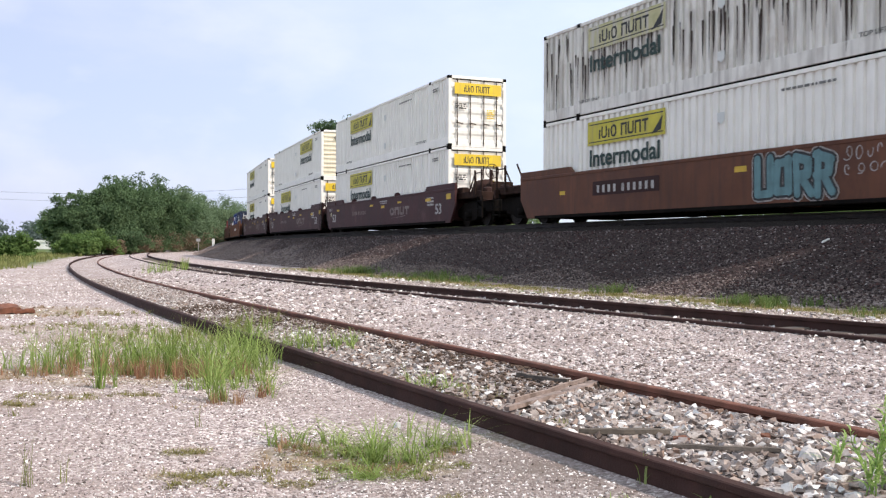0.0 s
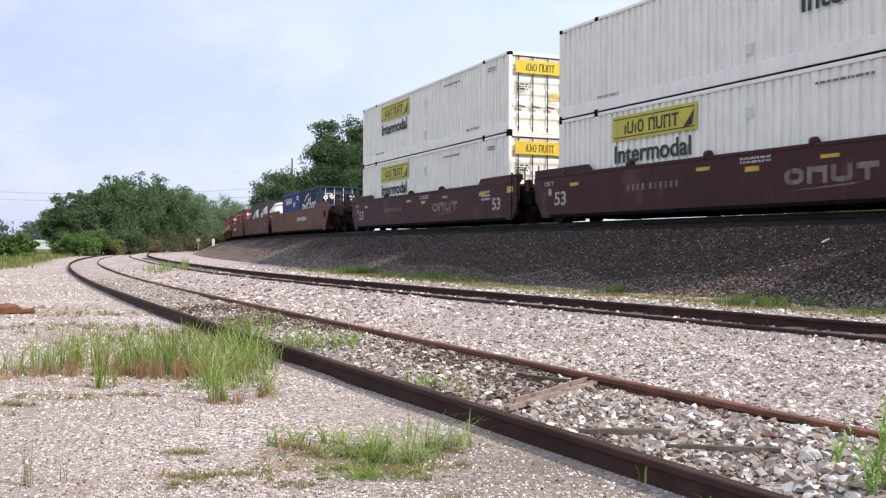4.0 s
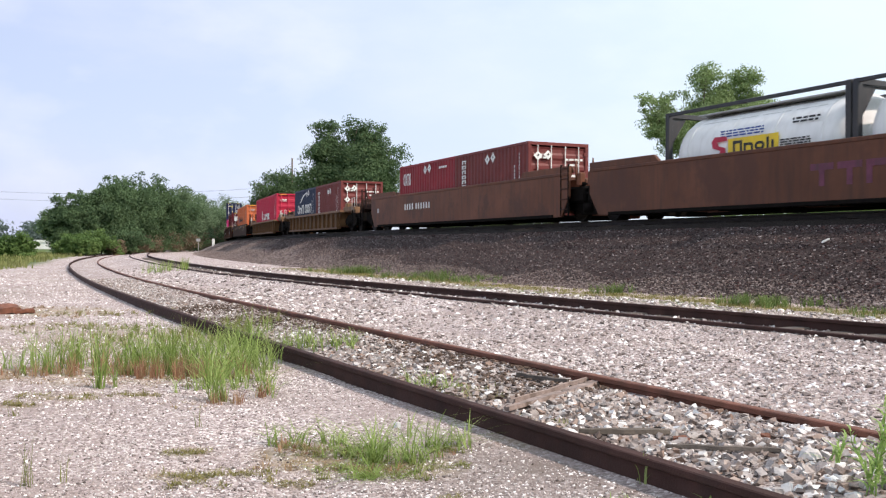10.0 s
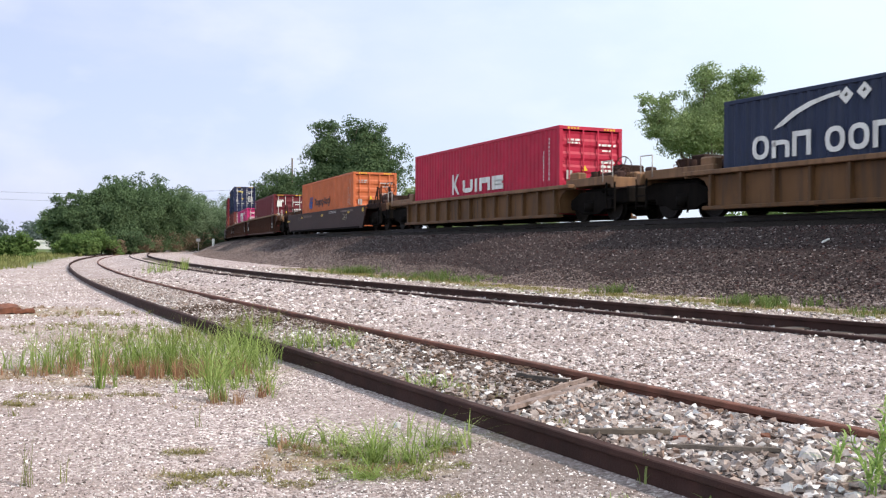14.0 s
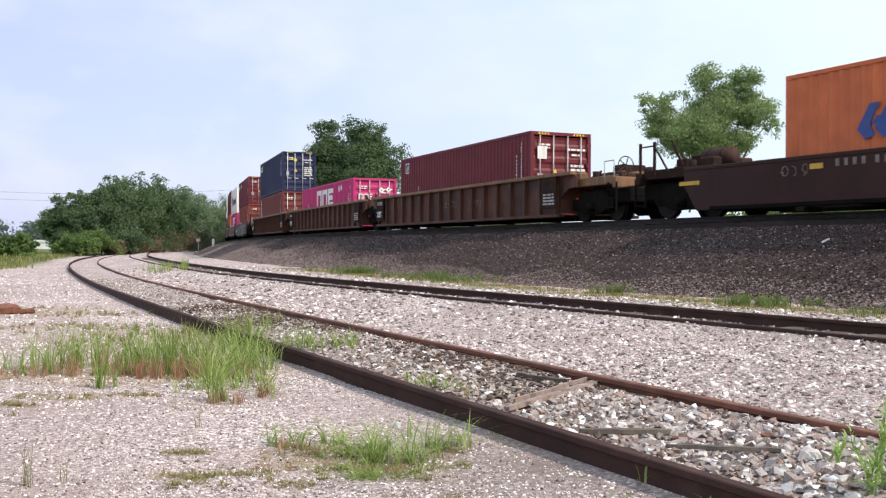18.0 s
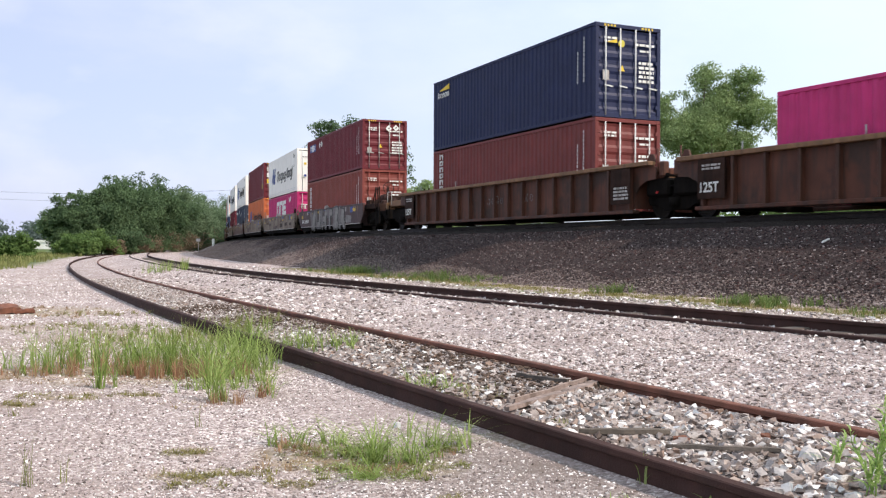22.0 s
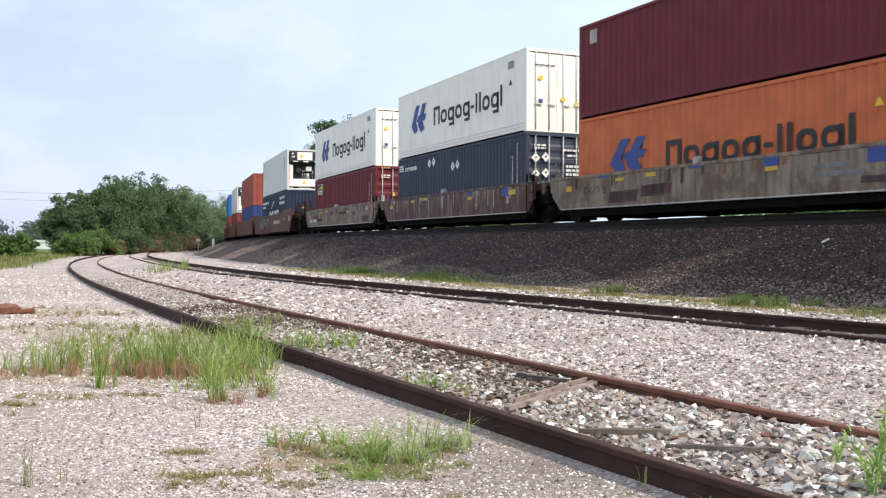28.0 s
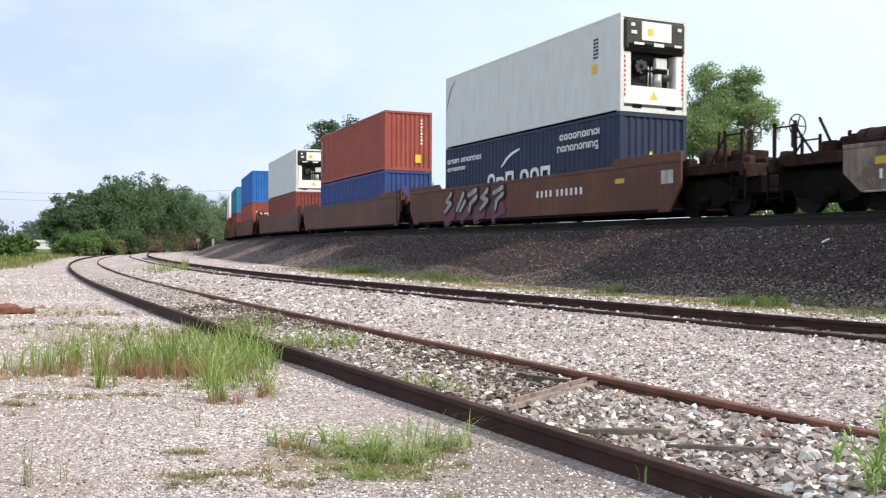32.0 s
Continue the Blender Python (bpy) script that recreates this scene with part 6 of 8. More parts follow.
def scrawl(car, x0, z0, x1, z1, y, mat, seed):
    """Thin hand-drawn loops and hooks in a row, not to be read."""
    rng = random.Random(seed)
    n = max(3, int((x1 - x0) / 0.26))
    w, h = (x1 - x0) / n, z1 - z0
    for k in range(n):
        bm = bmesh.new()
        a, turn = rng.uniform(0, 6.3), rng.choice((-1, 1)) * rng.uniform(3.0, 7.5)
        lean, sq = rng.uniform(-0.2, 0.3), rng.uniform(0.25, 0.5)
        pts = []
        for q in range(11):
            f = q / 10
            r = 1 - 0.45 * f
            pts.append(Vector((w * (0.45 + r * sq * math.cos(a + turn * f)) + lean * h * f, h * (0.5 + 0.5 * r * math.sin(a + turn * f)))))
        for p, q in zip(pts, pts[1:]):
            s = (q - p).normalized()
            s = Vector((-s.y, s.x)) * 0.010
            va = [bm.verts.new((v.x, -0.002, v.y)) for v in (p - s, q - s, q + s, p + s)]
            vb = [bm.verts.new((v.x, 0.002, v.y)) for v in (p - s, q - s, q + s, p + s)]
            bm.faces.new(va)
            for i in range(4):
                bm.faces.new((va[i], vb[i], vb[(i + 1) % 4], va[(i + 1) % 4]))
        part("scrawl", bm, mat, car, m=Matrix.Translation((x0 + w * k, y, z0)))


def build_train():
    # brown car with a teal graffito, double-stacked with white domestic boxes
    u = -193.62
    car = well_car(u, "rust-brown smooth-sided well car with teal graffiti", "car_orange_brown", left="coupler", top=1.50)
    sheet(car, "number_patch", rect(3.1, 0.42), -4.95, 0.74, YS, "car_dark")
    mark(car, "==== ======", -4.8, 0.82, -2.0, 1.04, YS - 0.006, "dull_white", "car_number")
    graffiti(car, 1.7, 0.30, 4.05, 1.36, YS - 0.002, "UORR", "teal", "silver_spray", 3, 1.12)
    scrawl(car, 4.2, 1.05, 6.2, 1.4, YS, "dull_white", 5)
    scrawl(car, 4.2, 0.75, 5.5, 1.0, YS, "dull_white", 6)
    flashes(car, [(-6.6, 0.9, 0.3, 0.12), (1.2, 1.1, 0.4, 0.14), (5.6, 0.8, 0.5, 0.18)], YS)
    domestic(u, 0.36, "box_white", "white ribbed container with a yellow panel in a well car", "doors", -5.5)
    domestic(u, 0.36 + TALL, "box_rusty_white", "white domestic container streaked with rust, stacked on another", "doors", -5.5, True)
    # the car ahead of it, past the edge of the view, which shades the bank
    well_car(u - 19.46, "rust-brown smooth-sided well car ahead of the graffitied one", "car_orange_brown", top=1.50)
    domestic(u - 19.46, 0.36, "box_white", "white ribbed container with a yellow panel in a well car", "doors", -5.5)
    domestic(u - 19.46, 0.36 + TALL, "box_white", "clean white container with a yellow panel, stacked on another", "doors", -5.5)
    # plum three-pack of white domestic boxes
    for u, ends, pan in ((-170.0, ("joint", "coupler"), (-5.3, -5.3)), (-150.53, ("joint", "joint"), (-5.2, 1.8)), (-131.07, ("coupler", "joint"), (-5.3, -5.3))):
        car = well_car(u, "plum-brown smooth-sided well car with faded white markings", "car_plum", left=ends[0], right=ends[1], bogies=("left", "right") if ends[1] == "coupler" else ("left",), top=1.50)
        mark(car, "ONUT", 1.57, 0.62, 4.19, 1.0, YS, "faint", "faded_name")
        sheet(car, "name_swoosh", ((0, 0), (2.2, 0.12), (1.8, 0.06)), 1.6, 0.48, YS, "faint")
        mark(car, "==== ======", -4.29, 0.80, -2.0, 0.98, YS, "faint", "car_number")
        write(car, "53", -8.0, 0.52, -7.35, 0.96, YS, "dull_white")
        write(car, "53", 7.2, 0.52, 7.85, 0.96, YS, "dull_white")
        write(car, "125 T", -8.6, 1.16, -8.05, 1.30, YS, "dull_white")
        sheet(car, "pale_label", rect(0.16, 0.2), -8.35, 0.86, YS, "worn_yellow")
        bars(car, 2, 0.2, 1.22, 1.2, 1.4, YS, "dull_white", seed=31)
        bars(car, 3, 6.3, 0.9, 7.0, 1.3, YS, "dull_white", seed=32)
        flashes(car, [(-6.9, 1.15, 0.45, 0.10), (-1.1, 1.2, 0.5, 0.09), (0.6, 1.08, 0.45, 0.12), (2.9, 1.2, 0.5, 0.08), (6.4, 1.15, 0.6, 0.13), (8.6, 1.2, 0.45, 0.22)], YS)
        hoods(car, (-7.4, -4.2, -1.0, 2.4), -1.42, 1.54, "car_plum")
        nose = u == -150.53
        domestic(u, 0.36, "box_white", "white ribbed container with a yellow panel in a well car", "doors", pan[0])
        domestic(u, 0.36 + TALL, "box_white", "clean white container with a yellow panel, stacked on another", "nose" if nose else "doors", pan[1])
    # brown three-pack with single layers of twenty-footers and tanks
    u = -107.58
    car = well_car(u, "reddish-brown smooth well car with a white number", "car_brown", right="coupler")
    mark(car, "==== ======", 0.6, 0.82, 3.6, 1.06, YS, "white", "car_number")
    sheet(car, "test_panel", rect(0.5, 0.36), 8.4, 0.9, YS, "steel_dark")
    write(car, "125 T", -9.05, 1.36, -8.42, 1.55, YS - 0.02, "dull_white")
    c = container(u, WIDE, 0.25, -3.05, "box_blue", "blue twenty-foot container with white lettering shapes", 6.06, LOW, frame="box_blue")
    mark(c, "OO", -2.55, 1.85, -1.75, 2.25, YC, "red_ink")
    mark(c, "oeono", -1.7, 1.85, 0.45, 2.4, YC, "white")
    placards(c, 1.1, 1.75)
    bars(c, 2, 2.1, 2.05, 2.8, 2.35, YC, "white", seed=2)
    c = container(u, WIDE, 0.25, 3.05, "box_navy", "dark navy twenty-foot container with white lettering shapes", 6.06, LOW)
    mark(c, "OnN OON", -2.1, 1.20, 1.95, 1.72, YC, "white")
    swoosh(c, -1.4, 1.80, 1.5, 0.5, YC)
    placards(c, -0.1, 1.85, YC)
    side_print(c, 3.03, LOW)
    end_print(c, 3.03, LOW, yellow=False)
    placards(c, -0.85, 1.9, 3.055, 2, 1)
    u = -88.12
    car = well_car(u, "faded orange-brown smooth well car with a dark red mark", "car_orange_brown", bogies=("left", "right"))
    mark(car, "TTN", -0.9, 0.55, 1.3, 1.05, YS, "wine_spray", "faded_mark")
    flashes(car, [(6.6, 0.9, 0.5, 0.14)], YS, "dull_white")
    for dx in (-3.05, 3.05):
        tank_container(u, WIDE, 0.25, dx, "white cylindrical tank in a black twenty-foot frame")
    u = -68.66
    car = well_car(u, "orange-brown smooth well car with a white number", "car_brown", left="coupler", bogies=("left", "right"))
    mark(car, "==== ======", -4.8, 0.82, -1.8, 1.08, YS - 0.006, "white", "car_number")
    flashes(car, [(-8.2, 0.9, 0.2, 0.2)], YS, "dull_white")
    c = container(u, WIDE, 0.25, -3.05, "box_crimson", "dull red twenty-foot container with hazard placards", 6.06, LOW)
    mark(c, "ONI", -2.55, 1.70, -1.65, 2.22, YC, "white")
    placards(c, 0.0, 2.25)
    bars(c, 1, 1.5, 2.2, 2.3, 2.35, YC, "white", seed=4)
    c = container(u, WIDE, 0.25, 3.05, "box_brown", "brown-red twenty-foot container with an upright name and placards", 6.06, LOW)
    upright(c, -2.33, 1.2, 2.35, 0.36, YC)
    placards(c, -0.1, 2.2)
    side_print(c, 3.03, LOW)
    end_print(c, 3.03, LOW, yellow=False)
    placards(c, -0.85, 2.1, 3.055, 2, 1)
    # two ochre ribbed single cars
    u = -47.02
    car = well_car(u, "ochre ribbed single well car with dark patches", "car_ochre", "ribbed", 7.72, 6.25, 1.14, "coupler", "coupler")
    for x in (-5.2, 1.2, 4.2):
        sheet(car, "dark_patch", rect(0.55, 0.42), x, 0.45, YS + 0.12, "steel_dark")
    c = container(u, 7.72, 0.25, -3.05, "box_navy", "dark navy twenty-foot container with white lettering shapes", 6.06, LOW)
    mark(c, "OnN OON", -2.1, 1.05, 1.9, 1.62, YC, "white")
    swoosh(c, -1.4, 1.72, 1.9, 0.66, YC)
    placards(c, 0.65, 2.25)
    side_print(c, 3.03, LOW)
    c = container(u, 7.72, 0.25, 3.05, "box_brown", "brown-red twenty-foot container with an upright name and placards", 6.06, LOW)
    upright(c, -2.3, 0.9, 2.25, 0.36, YC)
    placards(c, 0.15, 2.1)
    side_print(c, 3.03, LOW)
    end_print(c, 3.03, LOW, yellow=False)
    placards(c, -0.85, 2.15, 3.055, 2, 1)
    placards(c, -0.85, 1.55, 3.055, 1, 1)
    u = -27.31
    car = well_car(u, "ochre ribbed single well car with rusty ends", "car_ochre", "ribbed", 7.72, 6.25, 1.14, "coupler", "coupler")
    c = container(u, 7.72, 0.25, 0, "box_red", "bright red forty-foot container with white lettering shapes", 12.19, TALL, rods="box_red")
    mark(c, "UINE", -1.25, 1.05, 2.3, 1.55, YC, "white")
    sheet(c, "initial", ((0, 0), (0.14, 0), (0.14, 0.3), (0.5, 0), (0.66, 0), (0.3, 0.42), (0.62, 0.8), (0.46, 0.8), (0.14, 0.44), (0.14, 0.8), (0, 0.8)), -2.15, 1.02, YC - 0.004, "white")
    side_print(c, 6.09, TALL)
    end_print(c, 6.09, TALL)
    # dark single car with an orange box
    u = -5.86
    car = well_car(u, "nearly black smooth well car with a scrawled tag", "car_dark", top=1.24, left="coupler", right="coupler")
    mark(car, "==== ======", -4.5, 0.96, -2.2, 1.12, YS, "faint", "car_number")
    scrawl(car, -5.95, 0.82, -5.15, 1.1, YS, "faint", 17)
    bars(car, 1, 4.6, 1.04, 7.0, 1.2, YS, "faint", seed=43, name="faded_name")
    bars(car, 2, 2.0, 1.05, 3.6, 1.2, YS, "dull_white", seed=41)
    scrawl(car, 5.0, 0.55, 5.9, 0.95, YS, "worn_yellow", 7)
    flashes(car, [(-9.0, 0.85, 0.75, 0.10), (-4.95, 1.0, 0.36, 0.12), (0.4, 1.0, 0.5, 0.12), (6.2, 1.0, 0.4, 0.1), (8.9, 1.05, 0.3, 0.2)], YS)
    c = container(u, WIDE, 0.28, 0, "box_orange", "orange forty-foot container with a blue emblem", 12.19, TALL, rods="box_orange")
    ship_mark(c, -4.13, 1.22, 1.05, 0.75, YC)
    mark(c, "Nogog-IIogI", -2.66, 1.40, 1.19, 1.84, YC, "black_ink")
    side_print(c, 6.09, TALL, "dull_white")
    end_print(c, 6.09, TALL, "dull_white")
    # rusty ribbed three-pack
    for u, ends, bg in ((17.74, ("joint", "coupler"), ("left", "right")), (37.27, ("joint", "joint"), ("left",)), (56.74, ("coupler", "joint"), ("left",))):
        car = well_car(u, "rusty brown ribbed well car with chalked scrawls", "car_rib_rust", "ribbed", WIDE, 8.25, 1.55, ends[0], ends[1], bg)
        for x in (-8.35, 7.45):
            sheet(car, "black_panel", rect(0.95, 1.0), x, 0.42, YS - 0.075, "end_grime")
        write(car, "125T", -8.25, 0.58, -7.6, 0.84, YS - 0.082, "white")
        bars(car, 2, -8.2, 1.15, -7.55, 1.32, YS - 0.082, "dull_white", seed=51)
        bars(car, 4, 7.6, 0.55, 8.3, 0.95, YS - 0.082, "dull_white", seed=52)
        scrawl(car, -0.7, 0.72, 0.6, 1.02, YS + 0.08, "grey_ink", int(u) + 70)
        scrawl(car, 2.0, 0.7, 2.7, 1.0, YS + 0.08, "grey_ink", int(u) + 71)
        hang("marker_lamp", box(0.05, 0.05, 0.06, "red_light", 0.01), car, Matrix.Translation((9.25, -1.3, 0.7)))
        for x in (-7.0, -3.5):
            hang("lift_loop", rod(0.02, 0.25, "z", "zinc", 8), car, Matrix.Translation((x, -1.4, 1.66)))
    c = container(17.74, WIDE, 0.28, 0, "box_maroon", "dark maroon forty-foot container with a small square emblem", 12.19, TALL)
    sheet(c, "emblem_board", rect(0.40, 0.46), -5.45, 2.20, YC, "white")
    sheet(c, "emblem_board", rect(0.33, 0.39), -5.415, 2.235, YC - 0.005, "blue_ink")
    sheet(c, "emblem", ((0, 0), (0.2, 0.3), (0.25, 0.2), (0.1, 0)), -5.36, 2.26, YC - 0.01, "yellow")
    side_print(c, 6.09, TALL)
    end_print(c, 6.09, TALL)
    sheet(c, "emblem_board", rect(0.36, 0.44), -0.95, 1.95, 6.115, "white", 1)
    c = container(37.27, WIDE, 0.26, 0, "box_pink", "magenta forty-foot container with large white letter shapes", 12.19, LOW, rods="dull_white")
    mark(c, "NNE", -2.15, 1.22, 1.98, 2.28, YC, "white")
    placards(c, 3.2, 2.15)
    side_print(c, 6.09, LOW)
    end_print(c, 6.09, LOW, yellow=False)
    mark(c, "NNE", -0.95, 1.45, -0.15, 1.75, 6.115, "white", turn=1)
    placards(c, 0.35, 1.95, 6.115, 2, 1)
    c = container(56.74, WIDE, 0.28, 0, "box_brown", "brick-red forty-foot container in a ribbed well car", 12.19, TALL, rods="box_reefer")
    upright(c, -5.45, 1.2, 2.75, 0.36, YC)
    side_print(c, 6.09, TALL)
    end_print(c, 6.09, TALL, yellow=False)
    c = container(56.74, WIDE, 0.29 + TALL, 0, "box_deep_blue", "deep blue container with a yellow emblem, on a red one", 12.19, TALL, rods="box_reefer")
    beacon(c, -5.62, 2.16, YC)
    side_print(c, 6.09, TALL)
    end_print(c, 6.09, TALL)
    sheet(c, "round_label", tuple((0.12 * math.cos(k * 0.5236), 0.12 * math.sin(k * 0.5236)) for k in range(12)), -0.28, 2.3, 6.115, "pale_yellow", 1)
    sheet(c, "light_beam", ((0, 0), (0.4, 0.12), (0.4, 0)), -0.85, 2.3, 6.115, "yellow", 1)
    # grimy grey five-pack, double-stacked
    five = ((78.41, "car_purple_grey", ("joint", "coupler"), ("left", "right")), (93.85, "car_grey", ("joint", "joint"), ("left",)), (109.23, "car_grey", ("joint", "joint"), ("left",)),
            (124.65, "car_grey_rust", ("joint", "joint"), ("left",)), (140.08, "car_grey", ("coupler", "joint"), ("left",)))
    for k, (u, mat, ends, bg) in enumerate(five):
        car = well_car(u, ("purple-grey smooth well car under silver graffiti" if k == 0 else "rust-streaked grey smooth well car" if k == 3 else "grimy pale grey smooth well car"), mat, "smooth", 7.72, 6.2, 1.36, ends[0], ends[1], bg, skirt=0.36)
        flashes(car, [(-6.2, 1.0, 0.3, 0.16), (-2.2, 1.2, 0.45, 0.11), (-3.6, 1.15, 0.4, 0.09), (2.2, 1.05, 0.4, 0.12), (5.6, 1.1, 0.55, 0.17)], YS)
        flashes(car, [(-4.4, 1.30, 0.5, 0.13), (-0.4, 1.30, 0.5, 0.13), (2.2, 1.2, 0.42, 0.22), (5.1, 1.12, 0.5, 0.3)], YS - 0.002, "blue_ink")
        hoods(car, (-0.4,), -1.42, 1.42, "dull_white")
        if k in (0, 4):
            mark(car, "==== ======", -6.3, 0.62, -4.5, 0.82, YS, "white", "car_number")
        if k:
            scrawl(car, -5.4, 0.78, -3.9, 1.02, YS, "rust_run", 80 + k)
        if mat == "car_grey":
            pr = random.Random(60 + k)
            for q in range(7):
                w, h = pr.uniform(0.4, 1.4), pr.uniform(0.12, 0.34)
                sheet(car, "repainted_patch", ((0, 0), (w * 0.96, 0.01), (w, h), (0.03, h * 0.96)), pr.uniform(-6, 5), pr.uniform(0.42, 0.95), YS + 0.002, pr.choice(["car_grey_rust", "grey_ink", "rust_run", "car_purple_grey"]))
        for q in range(64 if mat == "car_grey_rust" else 30):
            pr = random.Random(90 + 100 * k + q)
            w, h = pr.uniform(0.02, 0.09), pr.uniform(0.12, 0.75 if mat == "car_grey_rust" else 0.45)
            sheet(car, "paint_run", ((-w, -h), (w * 0.8, -h * 0.93), (w, 0), (-w, 0)), pr.uniform(-6.2, 6.2), 1.30, YS + 0.003, pr.choice(["dull_white", "car_grey", "car_chord"]) if mat != "car_grey" else pr.choice(["rust_run", "car_chord", "car_grey_rust"]))
        if k == 0:
            graffiti(car, -3.9, 0.32, 3.9, 1.22, YS - 0.002, "WUHTER", "dull_silver", "grey_ink", 9, 0.95)
            sheet(car, "silver_sweep", ((0, 0), (1.2, 0.0), (1.3, 0.35), (0.2, 0.42)), 3.8, 0.45, YS - 0.004, "dull_silver")
    Y8 = 7.72
    c = container(78.41, Y8, 0.28, 0, "box_rust", "rusty orange-red forty-foot container in a graffitied well car", 12.19, TALL, rods="box_rust")
    upright(c, -5.3, 1.0, 2.6, 0.36, YC)
    side_print(c, 6.09, TALL)
    end_print(c, 6.09, TALL, yellow=False)
    c = container(78.41, Y8, 0.29 + TALL, 0, "box_maroon", "maroon container with a small blue sign, on an orange-red one", 12.19, LOW)
    sheet(c, "blue_sign", rect(1.4, 0.44), -5.3, 1.83, YC, "blue_ink")
    sheet(c, "sign_middle", rect(0.42, 0.38), -4.83, 1.86, YC - 0.005, "white")
    mark(c, "N", -5.22, 1.92, -4.93, 2.2, YC - 0.006, "white")
    mark(c, "U", -4.3, 1.92, -4.02, 2.2, YC - 0.006, "white")
    placards(c, -2.9, 2.1)
    side_print(c, 6.09, LOW)
    end_print(c, 6.09, LOW)
    placards(c, 0.2, 2.15, 6.115, 2, 1)
    c = container(93.85, Y8, 0.26, 0, "box_pink", "magenta forty-foot container with white letter shapes, under another", 12.19, LOW, rods="dull_white")
    mark(c, "NNE", -2.25, 1.18, 1.89, 2.2, YC, "white")
    placards(c, 3.2, 2.15)
    mark(c, "NNE", -0.95, 1.45, -0.15, 1.75, 6.115, "white", turn=1)
    placards(c, 0.35, 1.95, 6.115, 2, 1)
    for u, z in ((93.85, 0.27 + LOW), (124.65, 0.29 + TALL), (140.08, 0.29 + TALL)):
        c = container(u, Y8, z, 0, "box_white", "white smooth-sided container with blue emblem, stacked on another", 12.19, TALL, kind="reefer", rods="box_reefer")
        ship_mark(c, -4.45, 0.98, 1.75, 1.22, YC)
        mark(c, "Nogog-IIogI", -2.0, 1.12, 4.38, 1.88, YC, "black_ink")
        bars(c, 4, 4.75, 2.35, 5.2, 2.62, YC, "black_ink", seed=3)
        sheet(c, "hazard_label", ((-0.12, 0), (0.12, 0), (0, 0.2)), 4.95, 1.75, YC, "black_ink")
        for zz in (0.18, 0.30):
            hang("side_moulding", box(11.9, 0.012, 0.02, "box_reefer"), c, Matrix.Translation((0, YC + 0.002, zz)))
        for k, (a, b) in enumerate(((-0.75, 1.0), (-0.75, 1.8), (0.15, 1.1), (0.7, 0.95))):
            sheet(c, "label", rect(0.16, 0.14), a, b, 6.125, "yellow" if k else "blue_ink", 1)
        bars(c, 1, -0.9, 2.3, -0.1, 2.37, 6.125, "black_ink", 1, 5)
    c = container(109.23, Y8, 0.26, 0, "box_orange", "bright orange container with a blue emblem, below a maroon one", 12.19, TALL, rods="box_orange")
    ship_mark(c, -4.45, 1.10, 1.75, 0.98, YC)
    mark(c, "Nogog-IIogI", -1.95, 1.10, 4.35, 1.84, YC, "black_ink")
    sheet(c, "hazard_label", ((-0.12, 0), (0.12, 0), (0, 0.2)), 4.9, 1.9, YC, "yellow")
    end_print(c, 6.09, TALL, "dull_white")
    c = container(109.23, Y8, 0.27 + TALL, 0, "box_maroon", "dark maroon container with a name board, on an orange one", 12.19, TALL)
    sheet(c, "emblem_board", rect(0.36, 0.42), -5.5, 2.25, YC, "dull_white")
    sheet(c, "label", rect(0.3, 0.4), 5.1, 0.75, YC, "pale_yellow")
    side_print(c, 6.09, TALL)
    end_print(c, 6.09, TALL)
    for k in range(3):
        sheet(c, "label", rect(0.4, 0.34), -0.95, 1.2 + 0.5 * k, 6.115, ("yellow", "white", "dull_white")[k], 1)
    c = container(124.65, Y8, 0.28, 0, "box_slate", "slate-blue forty-foot container with placards, below a white one", 12.19, TALL)
    for k in range(3):
        sheet(c, "flag_stripe", rect(0.5, 0.06), -5.9, 2.32 + 0.1 * k, YC, "white")
    mark(c, "nnoie", -5.2, 2.30, -3.8, 2.52, YC, "white")
    placards(c, -2.4, 2.45)
    placards(c, 0.0, 2.15)
    side_print(c, 6.09, TALL)
    placards(c, -0.85, 2.0, 6.115, 2, 1)
    placards(c, -0.85, 1.45, 6.115, 2, 1)
    end_print(c, 6.09, TALL, yellow=False)
    c = container(140.08, Y8, 0.28, 0, "box_maroon", "maroon container with a small name board, below a white one", 12.19, TALL)
    beacon(c, -5.32, 2.06, YC, "black_ink")
    side_print(c, 6.09, TALL)
    end_print(c, 6.09, TALL)
    # brown three-pack, double-stacked
    for u, ends, bg in ((161.5, ("joint", "coupler"), ("left", "right")), (181.0, ("joint", "joint"), ("left",)), (200.5, ("coupler", "joint"), ("left",))):
        car = well_car(u, "orange-brown smooth well car" + (" with graffiti and a white number" if u == 161.5 else " with stains"), "car_orange_brown", left=ends[0], right=ends[1], bogies=bg)
        if u == 161.5:
            mark(car, "==== ======", 1.72, 0.82, 4.62, 1.04, YS - 0.006, "white", "car_number")
            graffiti(car, -5.5, 0.22, -0.3, 0.72, YS - 0.002, "<><>", "wine_spray", "wine_spray", 14, 0.8)
            graffiti(car, -5.5, 0.52, -0.3, 1.36, YS - 0.034, "</><>", "silver_spray", "black_ink", 12, 0.52)
            flashes(car, [(6.5, 1.1, 0.45, 0.14)], YS)
            sheet(car, "test_panel", rect(0.5, 0.36), 8.4, 0.9, YS, "dull_white")
    c = container(161.5, WIDE, 0.28, 0, "box_navy", "dark navy container with white lettering shapes, below a reefer", 12.19, TALL, 2.438, "wall")
    mark(c, "OnN OON", -2.37, 1.05, 2.22, 1.62, YC, "white")
    swoosh(c, -1.3, 1.78, 1.4, 0.6, YC)
    mark(c, "oooonoinoi", 2.75, 2.35, 5.07, 2.62, YC, "white")
